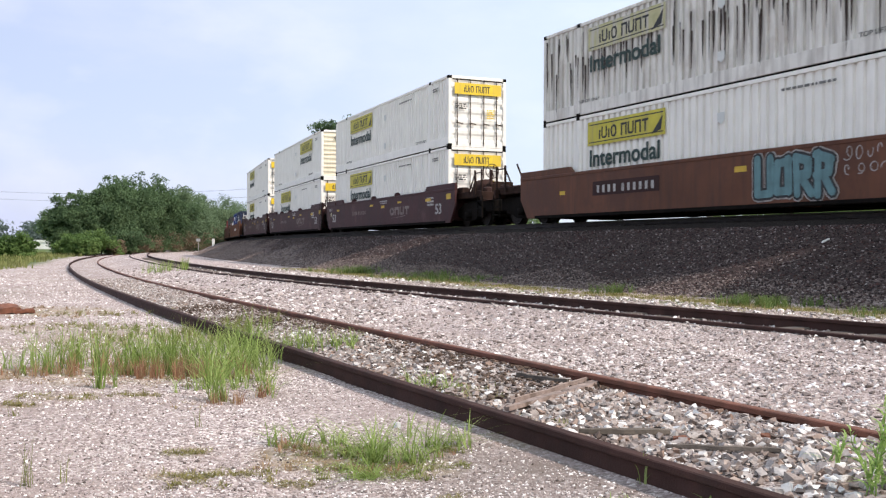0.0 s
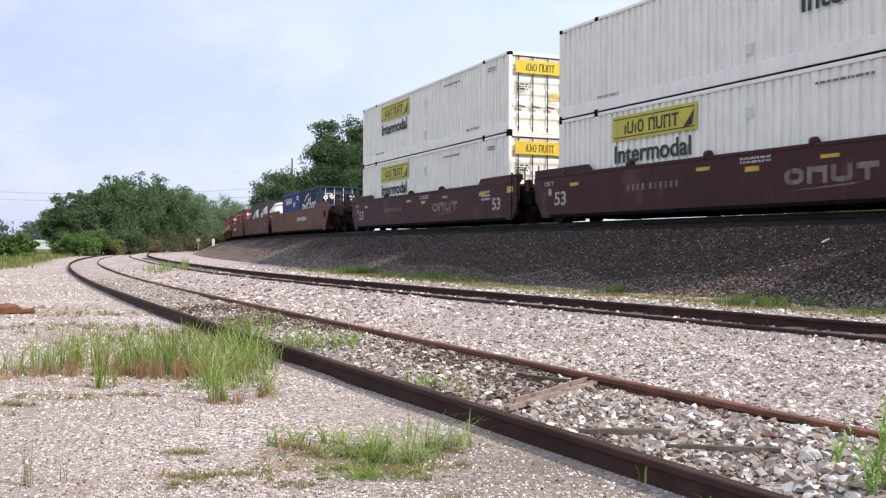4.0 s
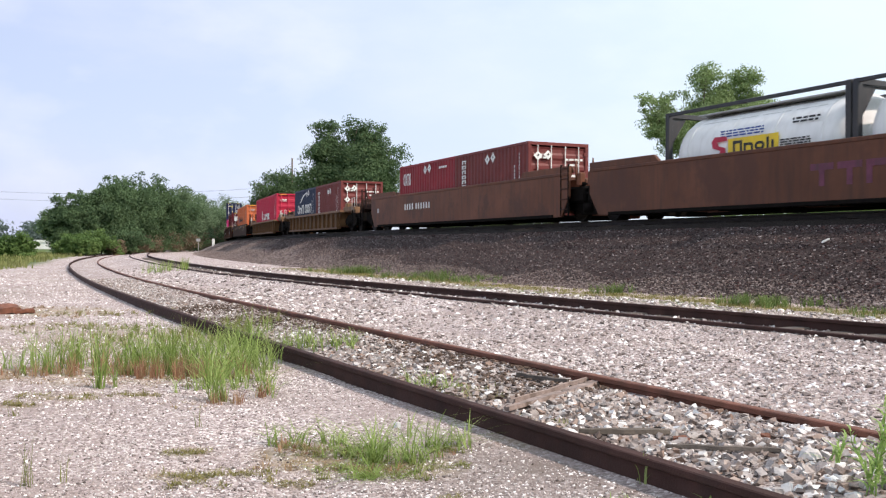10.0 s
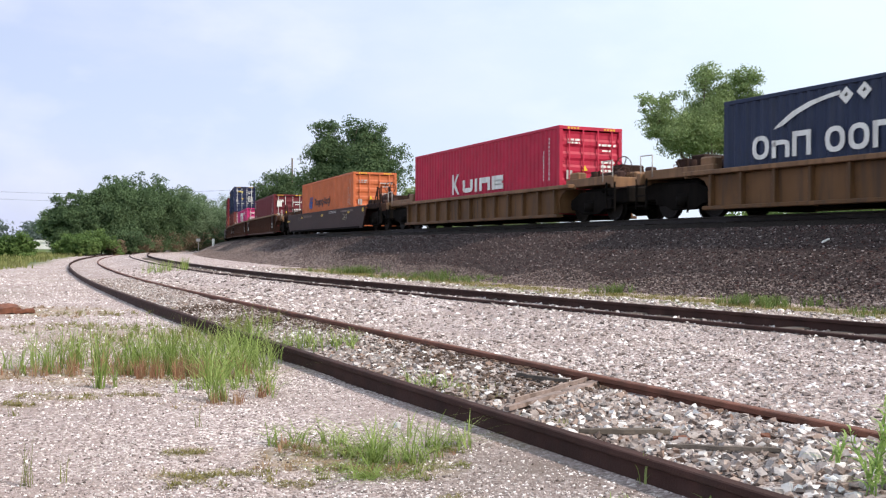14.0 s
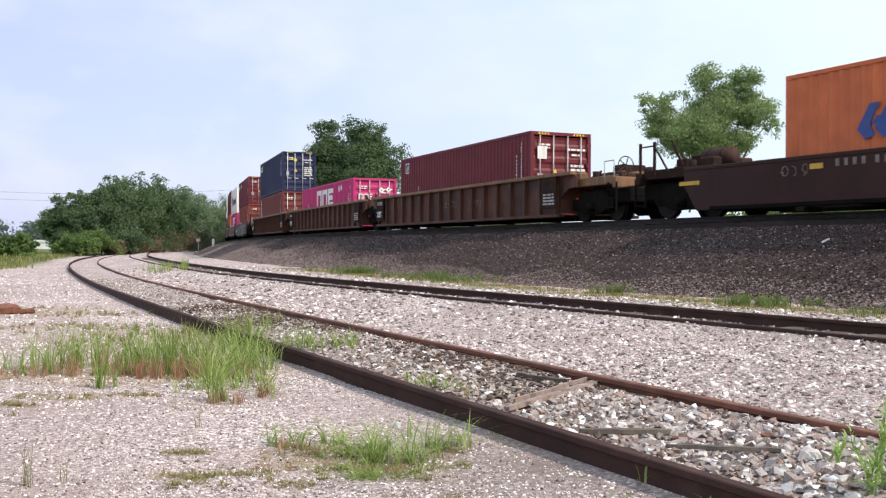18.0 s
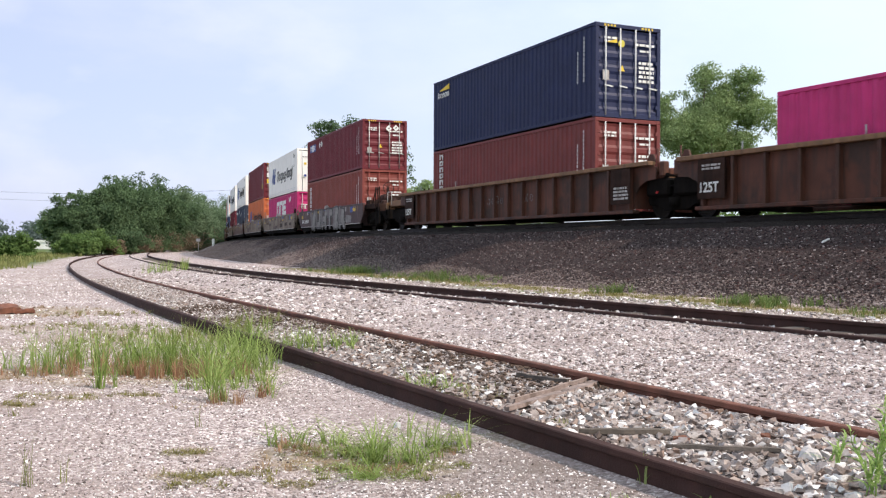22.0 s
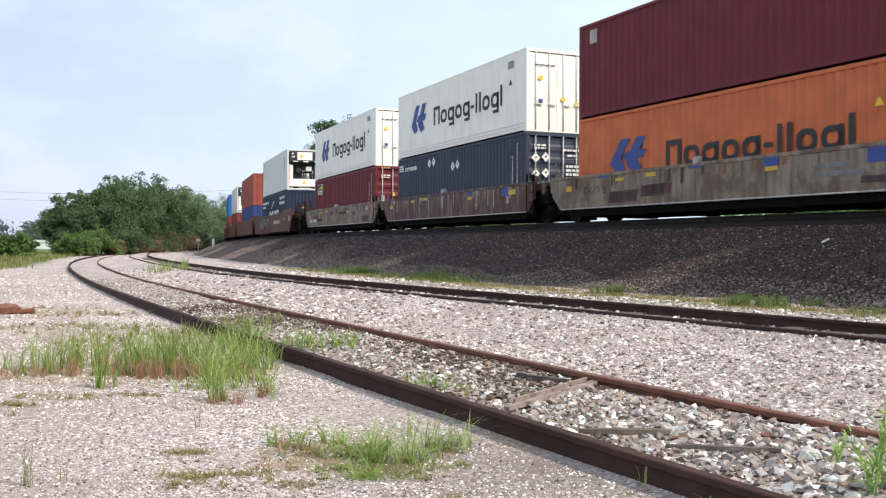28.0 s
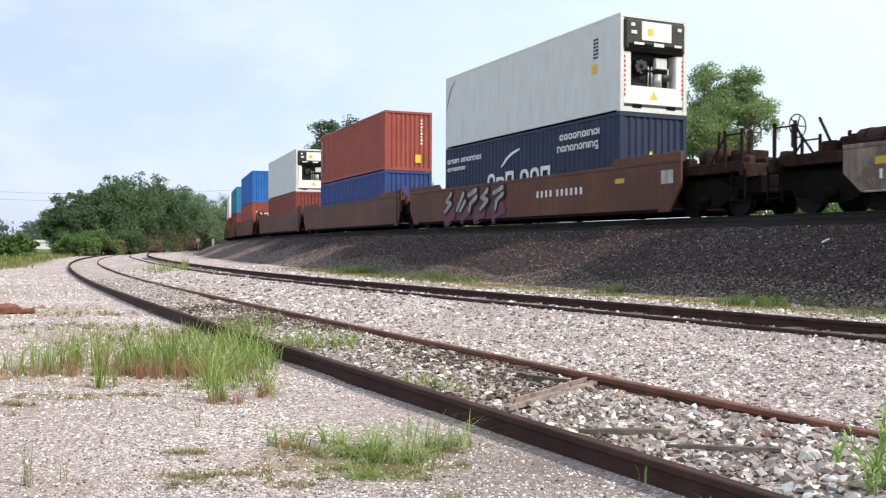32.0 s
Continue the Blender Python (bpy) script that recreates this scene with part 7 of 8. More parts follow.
    mark(c, "nonononing", 2.6, 1.98, 5.0, 2.25, YC, "white")
    mark(c, "onon ononnoi", -5.9, 2.25, -2.84, 2.5, YC, "white")
    mark(c, "oinonoi", -5.9, 1.95, -4.2, 2.15, YC, "white")
    sheet(c, "hazard_label", ((-0.12, 0), (0.12, 0), (0, 0.2)), -0.1, 1.6, 6.09, "yellow", 1)
    c = container(161.5, WIDE, 0.29 + TALL, 0, "box_reefer", "pale grey refrigerated container with its machine end showing", 12.19, TALL, 2.438, "reefer", "reefer")
    sheet(c, "label", rect(0.3, 0.28), 4.6, 1.3, YC, "yellow")
    bars(c, 6, 4.7, 1.75, 4.95, 2.4, YC, "black_ink", seed=6)
    swoosh(c, -6.0, 1.6, 0.8, 1.1, YC, "dull_white")
    c = container(181.0, WIDE, 0.28, 0, "box_blue", "blue forty-foot container, below a red-orange one", 12.19, LOW, 2.438, "wall")
    c = container(181.0, WIDE, 0.29 + LOW, 0, "box_vermilion", "red-orange container showing its ribbed front wall, on a blue one", 12.19, TALL, 2.438, "wall")
    upright(c, -5.9, 0.5, 2.6, 0.3, YC, "dull_white")
    bars(c, 8, 0.62, 1.3, 0.72, 2.6, 6.09, "white", 1, 8)
    sheet(c, "label", rect(0.3, 0.4), 0.35, 0.4, 6.095, "yellow", 1)
    c = container(200.5, WIDE, 0.28, 0, "box_rust", "rust-red forty-foot container, below a reefer", 12.19, LOW, 2.438, "wall")
    c = container(200.5, WIDE, 0.29 + LOW, 0, "box_reefer", "white refrigerated container with its machine end showing", 12.19, TALL, 2.438, "reefer", "reefer")
    for k, (u, lo, hi) in enumerate(((224.0, "box_vermilion", "box_bright_blue"), (243.5, "box_rust", "box_teal"), (263.0, "box_rust", "box_white"), (286.5, "box_rust", "box_brown"))):
        well_car(u, "stained brown smooth well car far back in the train", "car_brown", left="coupler" if k > 1 else "joint", right="coupler" if k in (0, 3) else "joint", bogies=("left", "right") if k in (0, 3) else ("left",))
        c = container(u, WIDE, 0.28, 0, lo, "red forty-foot container, below another", 12.19, LOW if k else TALL, 2.438, "wall")
        if k == 0:
            mark(c, "Ion", -0.95, 1.6, 0.35, 2.1, 6.095, "white", turn=1)
        container(u, WIDE, 0.29 + (LOW if k else TALL), 0, hi, ("bright blue", "teal-blue", "white", "brown")[k] + " forty-foot container, stacked on a red one", 12.19, TALL, 2.438, "wall")


build_train()


# ---- trees, bushes, grass ----
def crown(lobes, n_clump, n_leaf, leaf, mat, rng, clump=0.34):
    """Leaves in uneven clumps that fill a few lobes (x, y, z, radius across, radius up), with gaps between the clumps."""
    lob = np.array(lobes, float)
    vol = lob[:, 3] ** 2 * lob[:, 4]
    which = rng.choice(len(lob), n_clump, p=vol / vol.sum())
    d = rng.normal(size=(n_clump, 3))
    d /= np.linalg.norm(d, axis=1)[:, None]
    r = rng.random(n_clump) ** 0.45
    cen = lob[which, :3] + d * r[:, None] * lob[which][:, [3, 3, 4]]
    cr = clump * lob[which, 3] * rng.uniform(0.55, 1.5, n_clump)
    k = rng.choice(n_clump, n_leaf, p=cr ** 1.6 / (cr ** 1.6).sum())
    off = rng.normal(size=(n_leaf, 3))
    off *= (rng.random(n_leaf) ** 0.42 / np.linalg.norm(off, axis=1))[:, None] * np.array([1.0, 1.0, 0.72])
    p = cen[k] + off * cr[k][:, None]
    nrm = 0.8 * rng.normal(size=(n_leaf, 3)) + off * 1.6 + np.array([0, 0, 0.35])
    nrm /= np.linalg.norm(nrm, axis=1)[:, None]
    t = np.cross(nrm, rng.normal(size=(n_leaf, 3)))
    t /= np.linalg.norm(t, axis=1)[:, None]
    b = np.cross(nrm, t)
    sz = leaf * rng.uniform(0.55, 1.35, n_leaf)[:, None]
    v = np.stack([p - t * sz, p - b * sz * 0.55 + nrm * sz * 0.16, p + t * sz, p + b * sz * 0.55 + nrm * sz * 0.16], 1)
    f = np.arange(n_leaf * 4).reshape(-1, 4)
    return raw("crown", v.reshape(-1, 3), f, mat), cen


def limb_mesh(bm, a, b, r0, r1, rng, n=7):
    a, b = Vector(a), Vector(b)
    k = 5
    pts = [a.lerp(b, q / (k - 1)) + Vector((rng.uniform(-1, 1), rng.uniform(-1, 1), 0.4)) * (0.05 * (b - a).length) * math.sin(math.pi * q / (k - 1)) for q in range(k)]
    way = (b - a).normalized()
    side = way.cross(Vector((0.31, 0.9, 0.2))).normalized()
    up = way.cross(side)
    rings = []
    for q, p in enumerate(pts):
        r = r0 + (r1 - r0) * q / (k - 1)
        rings.append([bm.verts.new(p + (side * math.cos(2 * math.pi * j / n) + up * math.sin(2 * math.pi * j / n)) * r) for j in range(n)])
    for c, d in zip(rings, rings[1:]):
        for j in range(n):
            bm.faces.new((c[j], c[(j + 1) % n], d[(j + 1) % n], d[j]))


def tree(x, y, h, lobes, label, seed, mat="leaf_dark", leaf=0.3, n_leaf=5000, n_clump=90, trunk=0.22, name="tree", category="tree", group="", clump=0.32, fat=1.0):
    """lobes are in fractions of the height, from the foot."""
    rng, pr = np.random.default_rng(seed), random.Random(seed)
    z = float(ground_z(x, y)[0]) - 0.05
    t = tagged(new(name), label, category, group)
    t.matrix_basis = Matrix.Translation((x, y, z))
    lob = [(a * h, b * h, c * h, d * h * fat, e * h * fat) for a, b, c, d, e in lobes]
    me, cen = crown(lob, n_clump, n_leaf, leaf, mat, rng, clump)
    hang("crown", me, t)
    bm = bmesh.new()
    fork = 0.32 * h
    limb_mesh(bm, (0, 0, 0), (lob[0][0] * 0.3, 0, fork), trunk, trunk * 0.7, pr, 9)
    part("trunk", bm, "bark", t, smooth=True)
    pick = pr.sample(range(len(cen)), min(9, len(cen)))
    for i in pick:
        bm = bmesh.new()
        limb_mesh(bm, (lob[0][0] * 0.3, 0, fork * pr.uniform(0.75, 1.0)), cen[i], trunk * 0.5, trunk * 0.08, pr)
        part("limb", bm, "bark", t, smooth=True)
    return t


def make_trees():
    # the wood at the outside of the bend
    wood = "trees at the bend"
    rows = ((-42.9, 108, 7.5, 4), (-42.0, 112, 8.6, 5), (-40.6, 115, 9.9, 6), (-41.0, 121, 10.7, 7), (-41.2, 127, 11.2, 8), (-40.0, 131, 10.6, 9), (-42.2, 142, 10.8, 10), (-42.4, 152, 11.2, 11), (-44.0, 164, 11.2, 12),
            (-47.5, 182, 11.4, 13), (-51.0, 204, 12.2, 14), (-53.5, 226, 13.2, 15), (-58.0, 260, 14.4, 16), (-62, 285, 15.4, 17))
    for k, (x, y, h, sd) in enumerate(rows):
        pr = random.Random(sd)
        lobes = [(pr.uniform(-0.08, 0.08), pr.uniform(-0.1, 0.1), 0.62, 0.23, 0.26), (pr.uniform(-0.25, -0.1), pr.uniform(-0.1, 0.1), 0.45, 0.22, 0.26), (pr.uniform(0.1, 0.25), pr.uniform(-0.1, 0.1), 0.48, 0.24, 0.27), (pr.uniform(-0.2, 0.2), 0, 0.78, 0.10, 0.14),
                 (pr.uniform(-0.12, 0.12), -0.1, 0.25, 0.27, 0.20), (pr.uniform(-0.1, 0.1), 0.0, 0.86, 0.13, 0.12)]
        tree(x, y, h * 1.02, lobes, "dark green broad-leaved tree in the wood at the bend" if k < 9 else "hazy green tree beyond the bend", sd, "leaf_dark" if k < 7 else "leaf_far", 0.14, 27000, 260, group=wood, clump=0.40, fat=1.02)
    for k, (x, y, h) in enumerate(((-36.4, 80, 2.5), (-39.5, 101, 2.6), (-37.6, 99, 2.4), (-38.5, 104, 3.2), (-36.0, 108, 3.4), (-41, 118, 4.0), (-39.6, 128, 4.2), (-41.5, 140, 4.5), (-38.5, 106, 3.0), (-42.5, 152, 4.5), (-43, 166, 4.8), (-46, 185, 5.0))):
        pr = random.Random(50 + k)
        lobes = [(0, 0, 0.5, 0.62, 0.42), (pr.uniform(-0.6, -0.3), 0, 0.36, 0.45, 0.34), (pr.uniform(0.3, 0.6), 0, 0.36, 0.45, 0.34)]
        tree(x, y, h, lobes, "leafy green bush at the edge of the wood", 80 + k, "leaf_bush" if k < 4 else "leaf_dark", 0.12, 5200, 70, 0.08, "bush", "bush", "bushes at the bend")
    for k, (x, y, h) in enumerate(((-36.9, 106, 2.0), (-36.6, 112, 3.0), (-38.2, 121, 3.6), (-38.9, 131, 3.8), (-40.4, 146, 4.2), (-41.6, 160, 4.4), (-43.5, 176, 4.8))):
        tree(x, y, h, [(0, 0, 0.42, 0.55, 0.40), (0.35, 0, 0.3, 0.4, 0.3), (-0.3, 0, 0.62, 0.3, 0.3)], "dry brown brambles and vines at the wood's edge", 140 + k, "bramble", 0.10, 3800, 60, 0.05, "bramble", "bush", "brambles at the bend")
    # trees behind the train
    mid = "trees behind the train"
    tree(-11.3, 110, 16.2, [(-0.155, 0, 0.865, 0.100, 0.10), (0.04, 0, 0.875, 0.105, 0.10), (0.20, 0, 0.835, 0.105, 0.10), (-0.135, 0, 0.69, 0.14, 0.14), (0.11, 0.02, 0.69, 0.18, 0.15), (0.345, 0, 0.67, 0.095, 0.11), (0.11, 0, 0.50, 0.22, 0.16), (-0.165, 0, 0.50, 0.15, 0.14), (0.43, 0, 0.56, 0.07, 0.09)],
         "large dark green tree behind the train", 21, "leaf_dark", 0.14, 90000, 620, 0.35, group=mid, clump=0.42, fat=1.06)
    tree(-21.5, 122, 11.4, [(0.0, 0, 0.66, 0.26, 0.25), (0.2, 0, 0.55, 0.25, 0.26), (-0.18, 0, 0.45, 0.2, 0.22), (0.1, 0, 0.85, 0.14, 0.12)], "dark green tree beside a larger one", 22, "leaf_dark", 0.14, 27000, 200, group=mid, clump=0.42, fat=1.05)
    tree(-1.6, 128, 10.6, [(0.0, 0, 0.62, 0.26, 0.28), (-0.25, 0, 0.55, 0.2, 0.28), (0.2, 0, 0.45, 0.2, 0.22)], "light green tree lower than its neighbours", 23, "leaf_near", 0.22, 9500, 110, group=mid)
    for k, (x, y, h) in enumerate(((3.2, 135, 9.4), (9.0, 140, 8.2), (13.5, 150, 8.6))):
        tree(x, y, h, [(0, 0, 0.6, 0.32, 0.32), (0.3, 0, 0.42, 0.26, 0.26), (-0.3, 0, 0.45, 0.26, 0.26)], "small green tree far behind the train", 30 + k, "leaf_near", 0.22, 3500, 70, group=mid)
    # the tall airy tree by the line
    tree(17.0, 60, 12.5, [(-0.01, 0, 0.917, 0.098, 0.095), (0.18, 0.02, 0.915, 0.092, 0.096), (0.09, 0, 0.85, 0.08, 0.075), (-0.127, 0, 0.845, 0.042, 0.055), (-0.334, 0, 0.80, 0.062, 0.056), (-0.225, 0.03, 0.805, 0.076, 0.062), (0.017, 0, 0.76, 0.144, 0.10),
                          (0.213, 0, 0.77, 0.112, 0.10), (0.325, 0, 0.68, 0.062, 0.058), (0.385, 0, 0.67, 0.026, 0.045), (-0.09, 0, 0.643, 0.173, 0.10), (-0.248, 0, 0.69, 0.104, 0.088), (0.127, 0, 0.60, 0.115, 0.07)],
         "tall airy light-green tree close behind the train", 41, "leaf_near", 0.075, 88000, 640, 0.26, group=mid, clump=0.42, fat=0.90)
    # far woods along the skyline, and the hedge beyond the main line
    rng = np.random.default_rng(5)
    lobes = []
    for x in np.arange(-330, -95, 7.0):
        lobes.append((x, 430 + rng.uniform(-20, 20), rng.uniform(4, 6.5), rng.uniform(6, 9), rng.uniform(4.5, 6.5)))
    for x in np.arange(-120, -60, 6.0):
        lobes.append((x, 330 + rng.uniform(-15, 15), rng.uniform(3, 5), rng.uniform(5, 7), rng.uniform(4, 6.5)))
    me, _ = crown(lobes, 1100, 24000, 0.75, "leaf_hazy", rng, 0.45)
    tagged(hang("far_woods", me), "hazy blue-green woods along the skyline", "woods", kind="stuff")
    lobes = []
    for k in range(70):
        s = 40 - 150 * k / 69
        x, y = line(s, rng.uniform(50, 70) if s < 10 else rng.uniform(38, 50))
        up = 1.45 if s < -5 else 1.0
        lobes.append((float(x), float(y), rng.uniform(2.0, 3.2) * up, rng.uniform(2.0, 3.6), rng.uniform(1.8, 3.0) * up))
    me, _ = crown(lobes, 1700, 56000, 0.34, "leaf_bush", rng, 0.6)
    tagged(hang("hedge", me), "low green scrub beyond the main line", "hedge", kind="stuff")


make_trees()


def tuft(name, label, x, y, rx, ry, h, n, mat, seed, lean=0.55, width=0.011, kind="stuff", group="grass tufts", cluster=14):
    rng = np.random.default_rng(seed)
    c = rng.normal(size=(max(1, n // cluster), 2)) * np.array([rx, ry]) * 0.5 + np.array([x, y])
    k = rng.integers(0, len(c), n)
    p = c[k] + rng.normal(size=(n, 2)) * 0.035
    z = ground_z(p[:, 0], p[:, 1])
    me = blades(np.stack([p[:, 0], p[:, 1], z - 0.01], 1), h, width, lean, mat, rng)
    return tagged(hang(name, me), label, "grass", group if not kind else "", kind)


def sward(name, label, spots, mat, seed, kind="stuff", group=""):
    """Clumps of blades that fan out from common roots. spots: x, y, half width, half depth, clumps, blades in each, height, lean, blade width."""
    rng = np.random.default_rng(seed)
    p, h, w, ln = [], [], [], []
    for x, y, rx, ry, n, per, ht, lean, wd in spots:
        c = rng.uniform(-1, 1, (n, 2)) * np.array([rx, ry]) + np.array([x, y])
        hc = ht * rng.uniform(0.55, 1.12, n)
        for k in range(n):
            m = max(2, int(per * rng.uniform(0.5, 1.5)))
            p.append(c[k] + rng.normal(size=(m, 2)) * 0.014)
            h.append(np.full(m, hc[k]))
            w.append(np.full(m, wd))
            ln.append(np.full(m, lean))
    p, h = np.concatenate(p), np.concatenate(h)
    z = ground_z(p[:, 0], p[:, 1])
    me = blades(np.stack([p[:, 0], p[:, 1], z - 0.008], 1), h, np.concatenate(w), np.concatenate(ln), mat, rng)
    return tagged(hang(name, me), label, "grass", group, kind)


def tufts(label, spots, mat, seed):
    """Each spot a grass tuft of its own."""
    for k, spot in enumerate(spots):
        sward("grass_tuft", label, (spot,), mat, seed + 200 * k, "", "grass tufts")


def make_grass():
    st = "stuff"
    # the strip of tall grass grown over the siding rail
    sward("tall_grass", "tall bright grass grown up over the siding rail", ((-1.70, 7.10, 0.10, 0.12, 8, 9, 0.46, 1.2, 0.009), (-1.42, 7.55, 0.13, 0.2, 8, 8, 0.40, 1.3, 0.009), (-1.75, 8.0, 0.22, 0.35, 17, 9, 0.52, 1.1, 0.009), (-2.1, 8.8, 0.34, 0.45, 30, 10, 0.54, 0.9, 0.009),
                           (-1.78, 9.3, 0.2, 0.5, 16, 9, 0.52, 0.9, 0.009), (-2.3, 10.4, 0.25, 0.8, 24, 9, 0.42, 0.7, 0.010)), "grass", 1, st)
    sward("tall_grass", "loose strip of green grass over reddish stems", ((-2.55, 8.9, 0.45, 0.40, 48, 10, 0.54, 0.7, 0.009), (-3.1, 8.8, 0.45, 0.32, 40, 9, 0.50, 0.65, 0.009), (-3.6, 8.6, 0.25, 0.2, 12, 8, 0.46, 0.7, 0.009),
                           (-2.78, 7.65, 0.10, 0.06, 3, 12, 0.42, 0.6, 0.010), (-3.62, 8.45, 0.06, 0.06, 2, 12, 0.34, 0.7, 0.010), (-3.95, 8.6, 0.10, 0.1, 3, 9, 0.30, 0.7, 0.010), (-2.05, 7.6, 0.10, 0.10, 4, 7, 0.24, 0.8, 0.009)), "grass", 2, st)
    sward("red_stems", "reddish dry stems at the foot of the grass", ((-2.65, 8.45, 0.75, 0.2, 70, 9, 0.24, 0.45, 0.008), (-1.98, 8.5, 0.3, 0.25, 26, 9, 0.22, 0.45, 0.008), (-1.62, 7.0, 0.12, 0.12, 14, 7, 0.16, 0.7, 0.008),
                          (-3.6, 8.35, 0.35, 0.2, 20, 7, 0.18, 0.6, 0.008), (-1.42, 7.45, 0.1, 0.1, 5, 7, 0.2, 0.8, 0.008)), "grass_red", 3, st)
    sward("low_weeds", "yellow-green low weeds behind the tall grass", ((-3.6, 11.6, 1.0, 1.1, 90, 10, 0.12, 0.9, 0.010), (-2.9, 12.0, 0.6, 1.4, 50, 10, 0.22, 0.7, 0.011), (-4.6, 12.8, 0.9, 0.8, 40, 9, 0.09, 1.0, 0.011), (-2.6, 8.7, 1.1, 0.5, 60, 10, 0.08, 1.0, 0.008)), "weed", 4, st)
    sward("dead_weeds", "thin dead brown weeds flat on the gravel", ((-2.8, 8.0, 1.1, 0.3, 60, 9, 0.05, 1.4, 0.007), (-4.0, 8.2, 0.5, 0.5, 40, 9, 0.07, 1.3, 0.008), (-3.4, 11.0, 1.3, 1.6, 80, 9, 0.06, 1.2, 0.009), (-6.8, 16.2, 1.2, 1.4, 60, 9, 0.07, 1.2, 0.014), (-0.62, 5.1, 0.38, 0.26, 60, 9, 0.045, 1.5, 0.006),
                          (-1.9, 6.7, 0.3, 0.2, 10, 7, 0.05, 1.4, 0.006)), "straw", 5, st)
    # grass between the siding rails
    tufts("green grass tuft between the siding rails", ((-1.55, 10.2, 0.2, 0.4, 16, 8, 0.30, 0.7, 0.010), (-1.15, 10.0, 0.25, 0.4, 18, 8, 0.26, 0.8, 0.010), (-2.3, 11.8, 0.12, 0.3, 6, 7, 0.42, 0.5, 0.010)), "grass", 7)
    tufts("thin green grass between the siding rails", ((-0.10, 7.4, 0.22, 0.22, 16, 7, 0.19, 1.0, 0.008), (0.05, 7.2, 0.15, 0.15, 8, 7, 0.10, 1.2, 0.008)), "grass", 17)
    sward("low_weeds", "yellowish weeds between the siding rails", ((0.2, 7.1, 0.3, 0.3, 26, 8, 0.06, 1.3, 0.007), (0.62, 5.9, 0.15, 0.3, 14, 8, 0.05, 1.3, 0.007)), "weed", 18, st)
    # the sprawling tuft on bare gravel
    tufts("sprawling green grass tuft on bare gravel", ((-0.97, 5.42, 0.05, 0.05, 4, 8, 0.22, 1.2, 0.007), (-0.72, 5.46, 0.16, 0.08, 12, 8, 0.20, 1.6, 0.007), (-0.50, 5.30, 0.15, 0.10, 14, 9, 0.27, 1.6, 0.007), (-0.30, 5.08, 0.14, 0.09, 14, 9, 0.30, 1.7, 0.008),
                          (-0.12, 5.20, 0.12, 0.10, 9, 7, 0.24, 1.9, 0.007), (-0.30, 4.74, 0.18, 0.08, 14, 8, 0.13, 2.2, 0.007), (-0.52, 4.90, 0.16, 0.08, 10, 8, 0.12, 2.1, 0.006)), "grass", 8)
    sward("low_weeds", "olive low weeds round a grass tuft", ((-0.72, 5.3, 0.24, 0.12, 34, 9, 0.06, 1.4, 0.007), (-0.35, 4.85, 0.28, 0.14, 40, 9, 0.06, 1.4, 0.007), (-0.08, 5.05, 0.24, 0.08, 24, 9, 0.05, 1.4, 0.007), (0.06, 5.45, 0.12, 0.10, 14, 9, 0.06, 1.3, 0.007)), "weed", 10, st)
    sward("red_stems", "reddish dead leaves in a grass tuft", ((-0.80, 5.35, 0.14, 0.08, 10, 7, 0.09, 1.4, 0.007), (-0.36, 4.9, 0.16, 0.1, 9, 6, 0.08, 1.5, 0.007), (0.05, 5.35, 0.08, 0.05, 3, 5, 0.09, 1.4, 0.007)), "grass_red", 11, st)
    tufts("grass tuft leaning over the rusty rail", ((0.05, 5.50, 0.14, 0.09, 11, 8, 0.24, 1.6, 0.007), (0.14, 5.50, 0.04, 0.03, 2, 4, 0.36, 2.0, 0.010), (-0.22, 5.72, 0.07, 0.06, 3, 5, 0.24, 1.5, 0.009)), "grass", 12)
    tufts("thin grass beside the rusty rail", ((0.98, 4.62, 0.03, 0.05, 3, 4, 0.18, 0.8, 0.007), (0.86, 4.25, 0.06, 0.04, 4, 8, 0.07, 1.2, 0.007)), "grass", 14)
    tufts("bright grass ear bending up from the rail foot", ((1.20, 4.2, 0.01, 0.01, 1, 7, 0.10, 1.6, 0.014),), "grass", 24)
    tufts("pale thin weed stalks standing in gravel", ((-1.97, 4.48, 0.02, 0.02, 2, 5, 0.30, 0.25, 0.006), (-1.84, 4.55, 0.02, 0.02, 2, 3, 0.20, 0.3, 0.005), (-1.5, 5.9, 0.02, 0.02, 1, 5, 0.2, 0.4, 0.006), (-2.85, 6.25, 0.05, 0.04, 2, 6, 0.10, 0.8, 0.007)), "weed", 60)
    for k, (x, y, rx, n) in enumerate(((-1.42, 5.22, 0.12, 22), (-1.30, 4.72, 0.18, 34), (-1.0, 4.78, 0.14, 22), (-2.9, 7.2, 0.35, 30), (-3.1, 6.8, 0.16, 18), (-2.35, 7.3, 0.2, 20), (-0.75, 4.62, 0.12, 16), (-1.16, 4.5, 0.14, 16), (0.1, 4.35, 0.12, 10), (-5.4, 13.2, 1.2, 46), (-5.9, 16.0, 1.3, 40))):
        sward("low_weeds", "small olive patch of low weeds on gravel", ((x, y, rx, rx * 0.45, n, 9, 0.032 + 0.004 * y, 1.5, 0.004 + 0.0006 * y),), "moss", 90 + k, st)
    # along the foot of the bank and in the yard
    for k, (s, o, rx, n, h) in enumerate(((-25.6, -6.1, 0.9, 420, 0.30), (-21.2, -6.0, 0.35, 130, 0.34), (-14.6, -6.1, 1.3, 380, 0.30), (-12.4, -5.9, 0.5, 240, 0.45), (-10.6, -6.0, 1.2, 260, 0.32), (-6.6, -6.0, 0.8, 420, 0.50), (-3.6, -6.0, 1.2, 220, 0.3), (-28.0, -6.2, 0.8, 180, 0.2))):
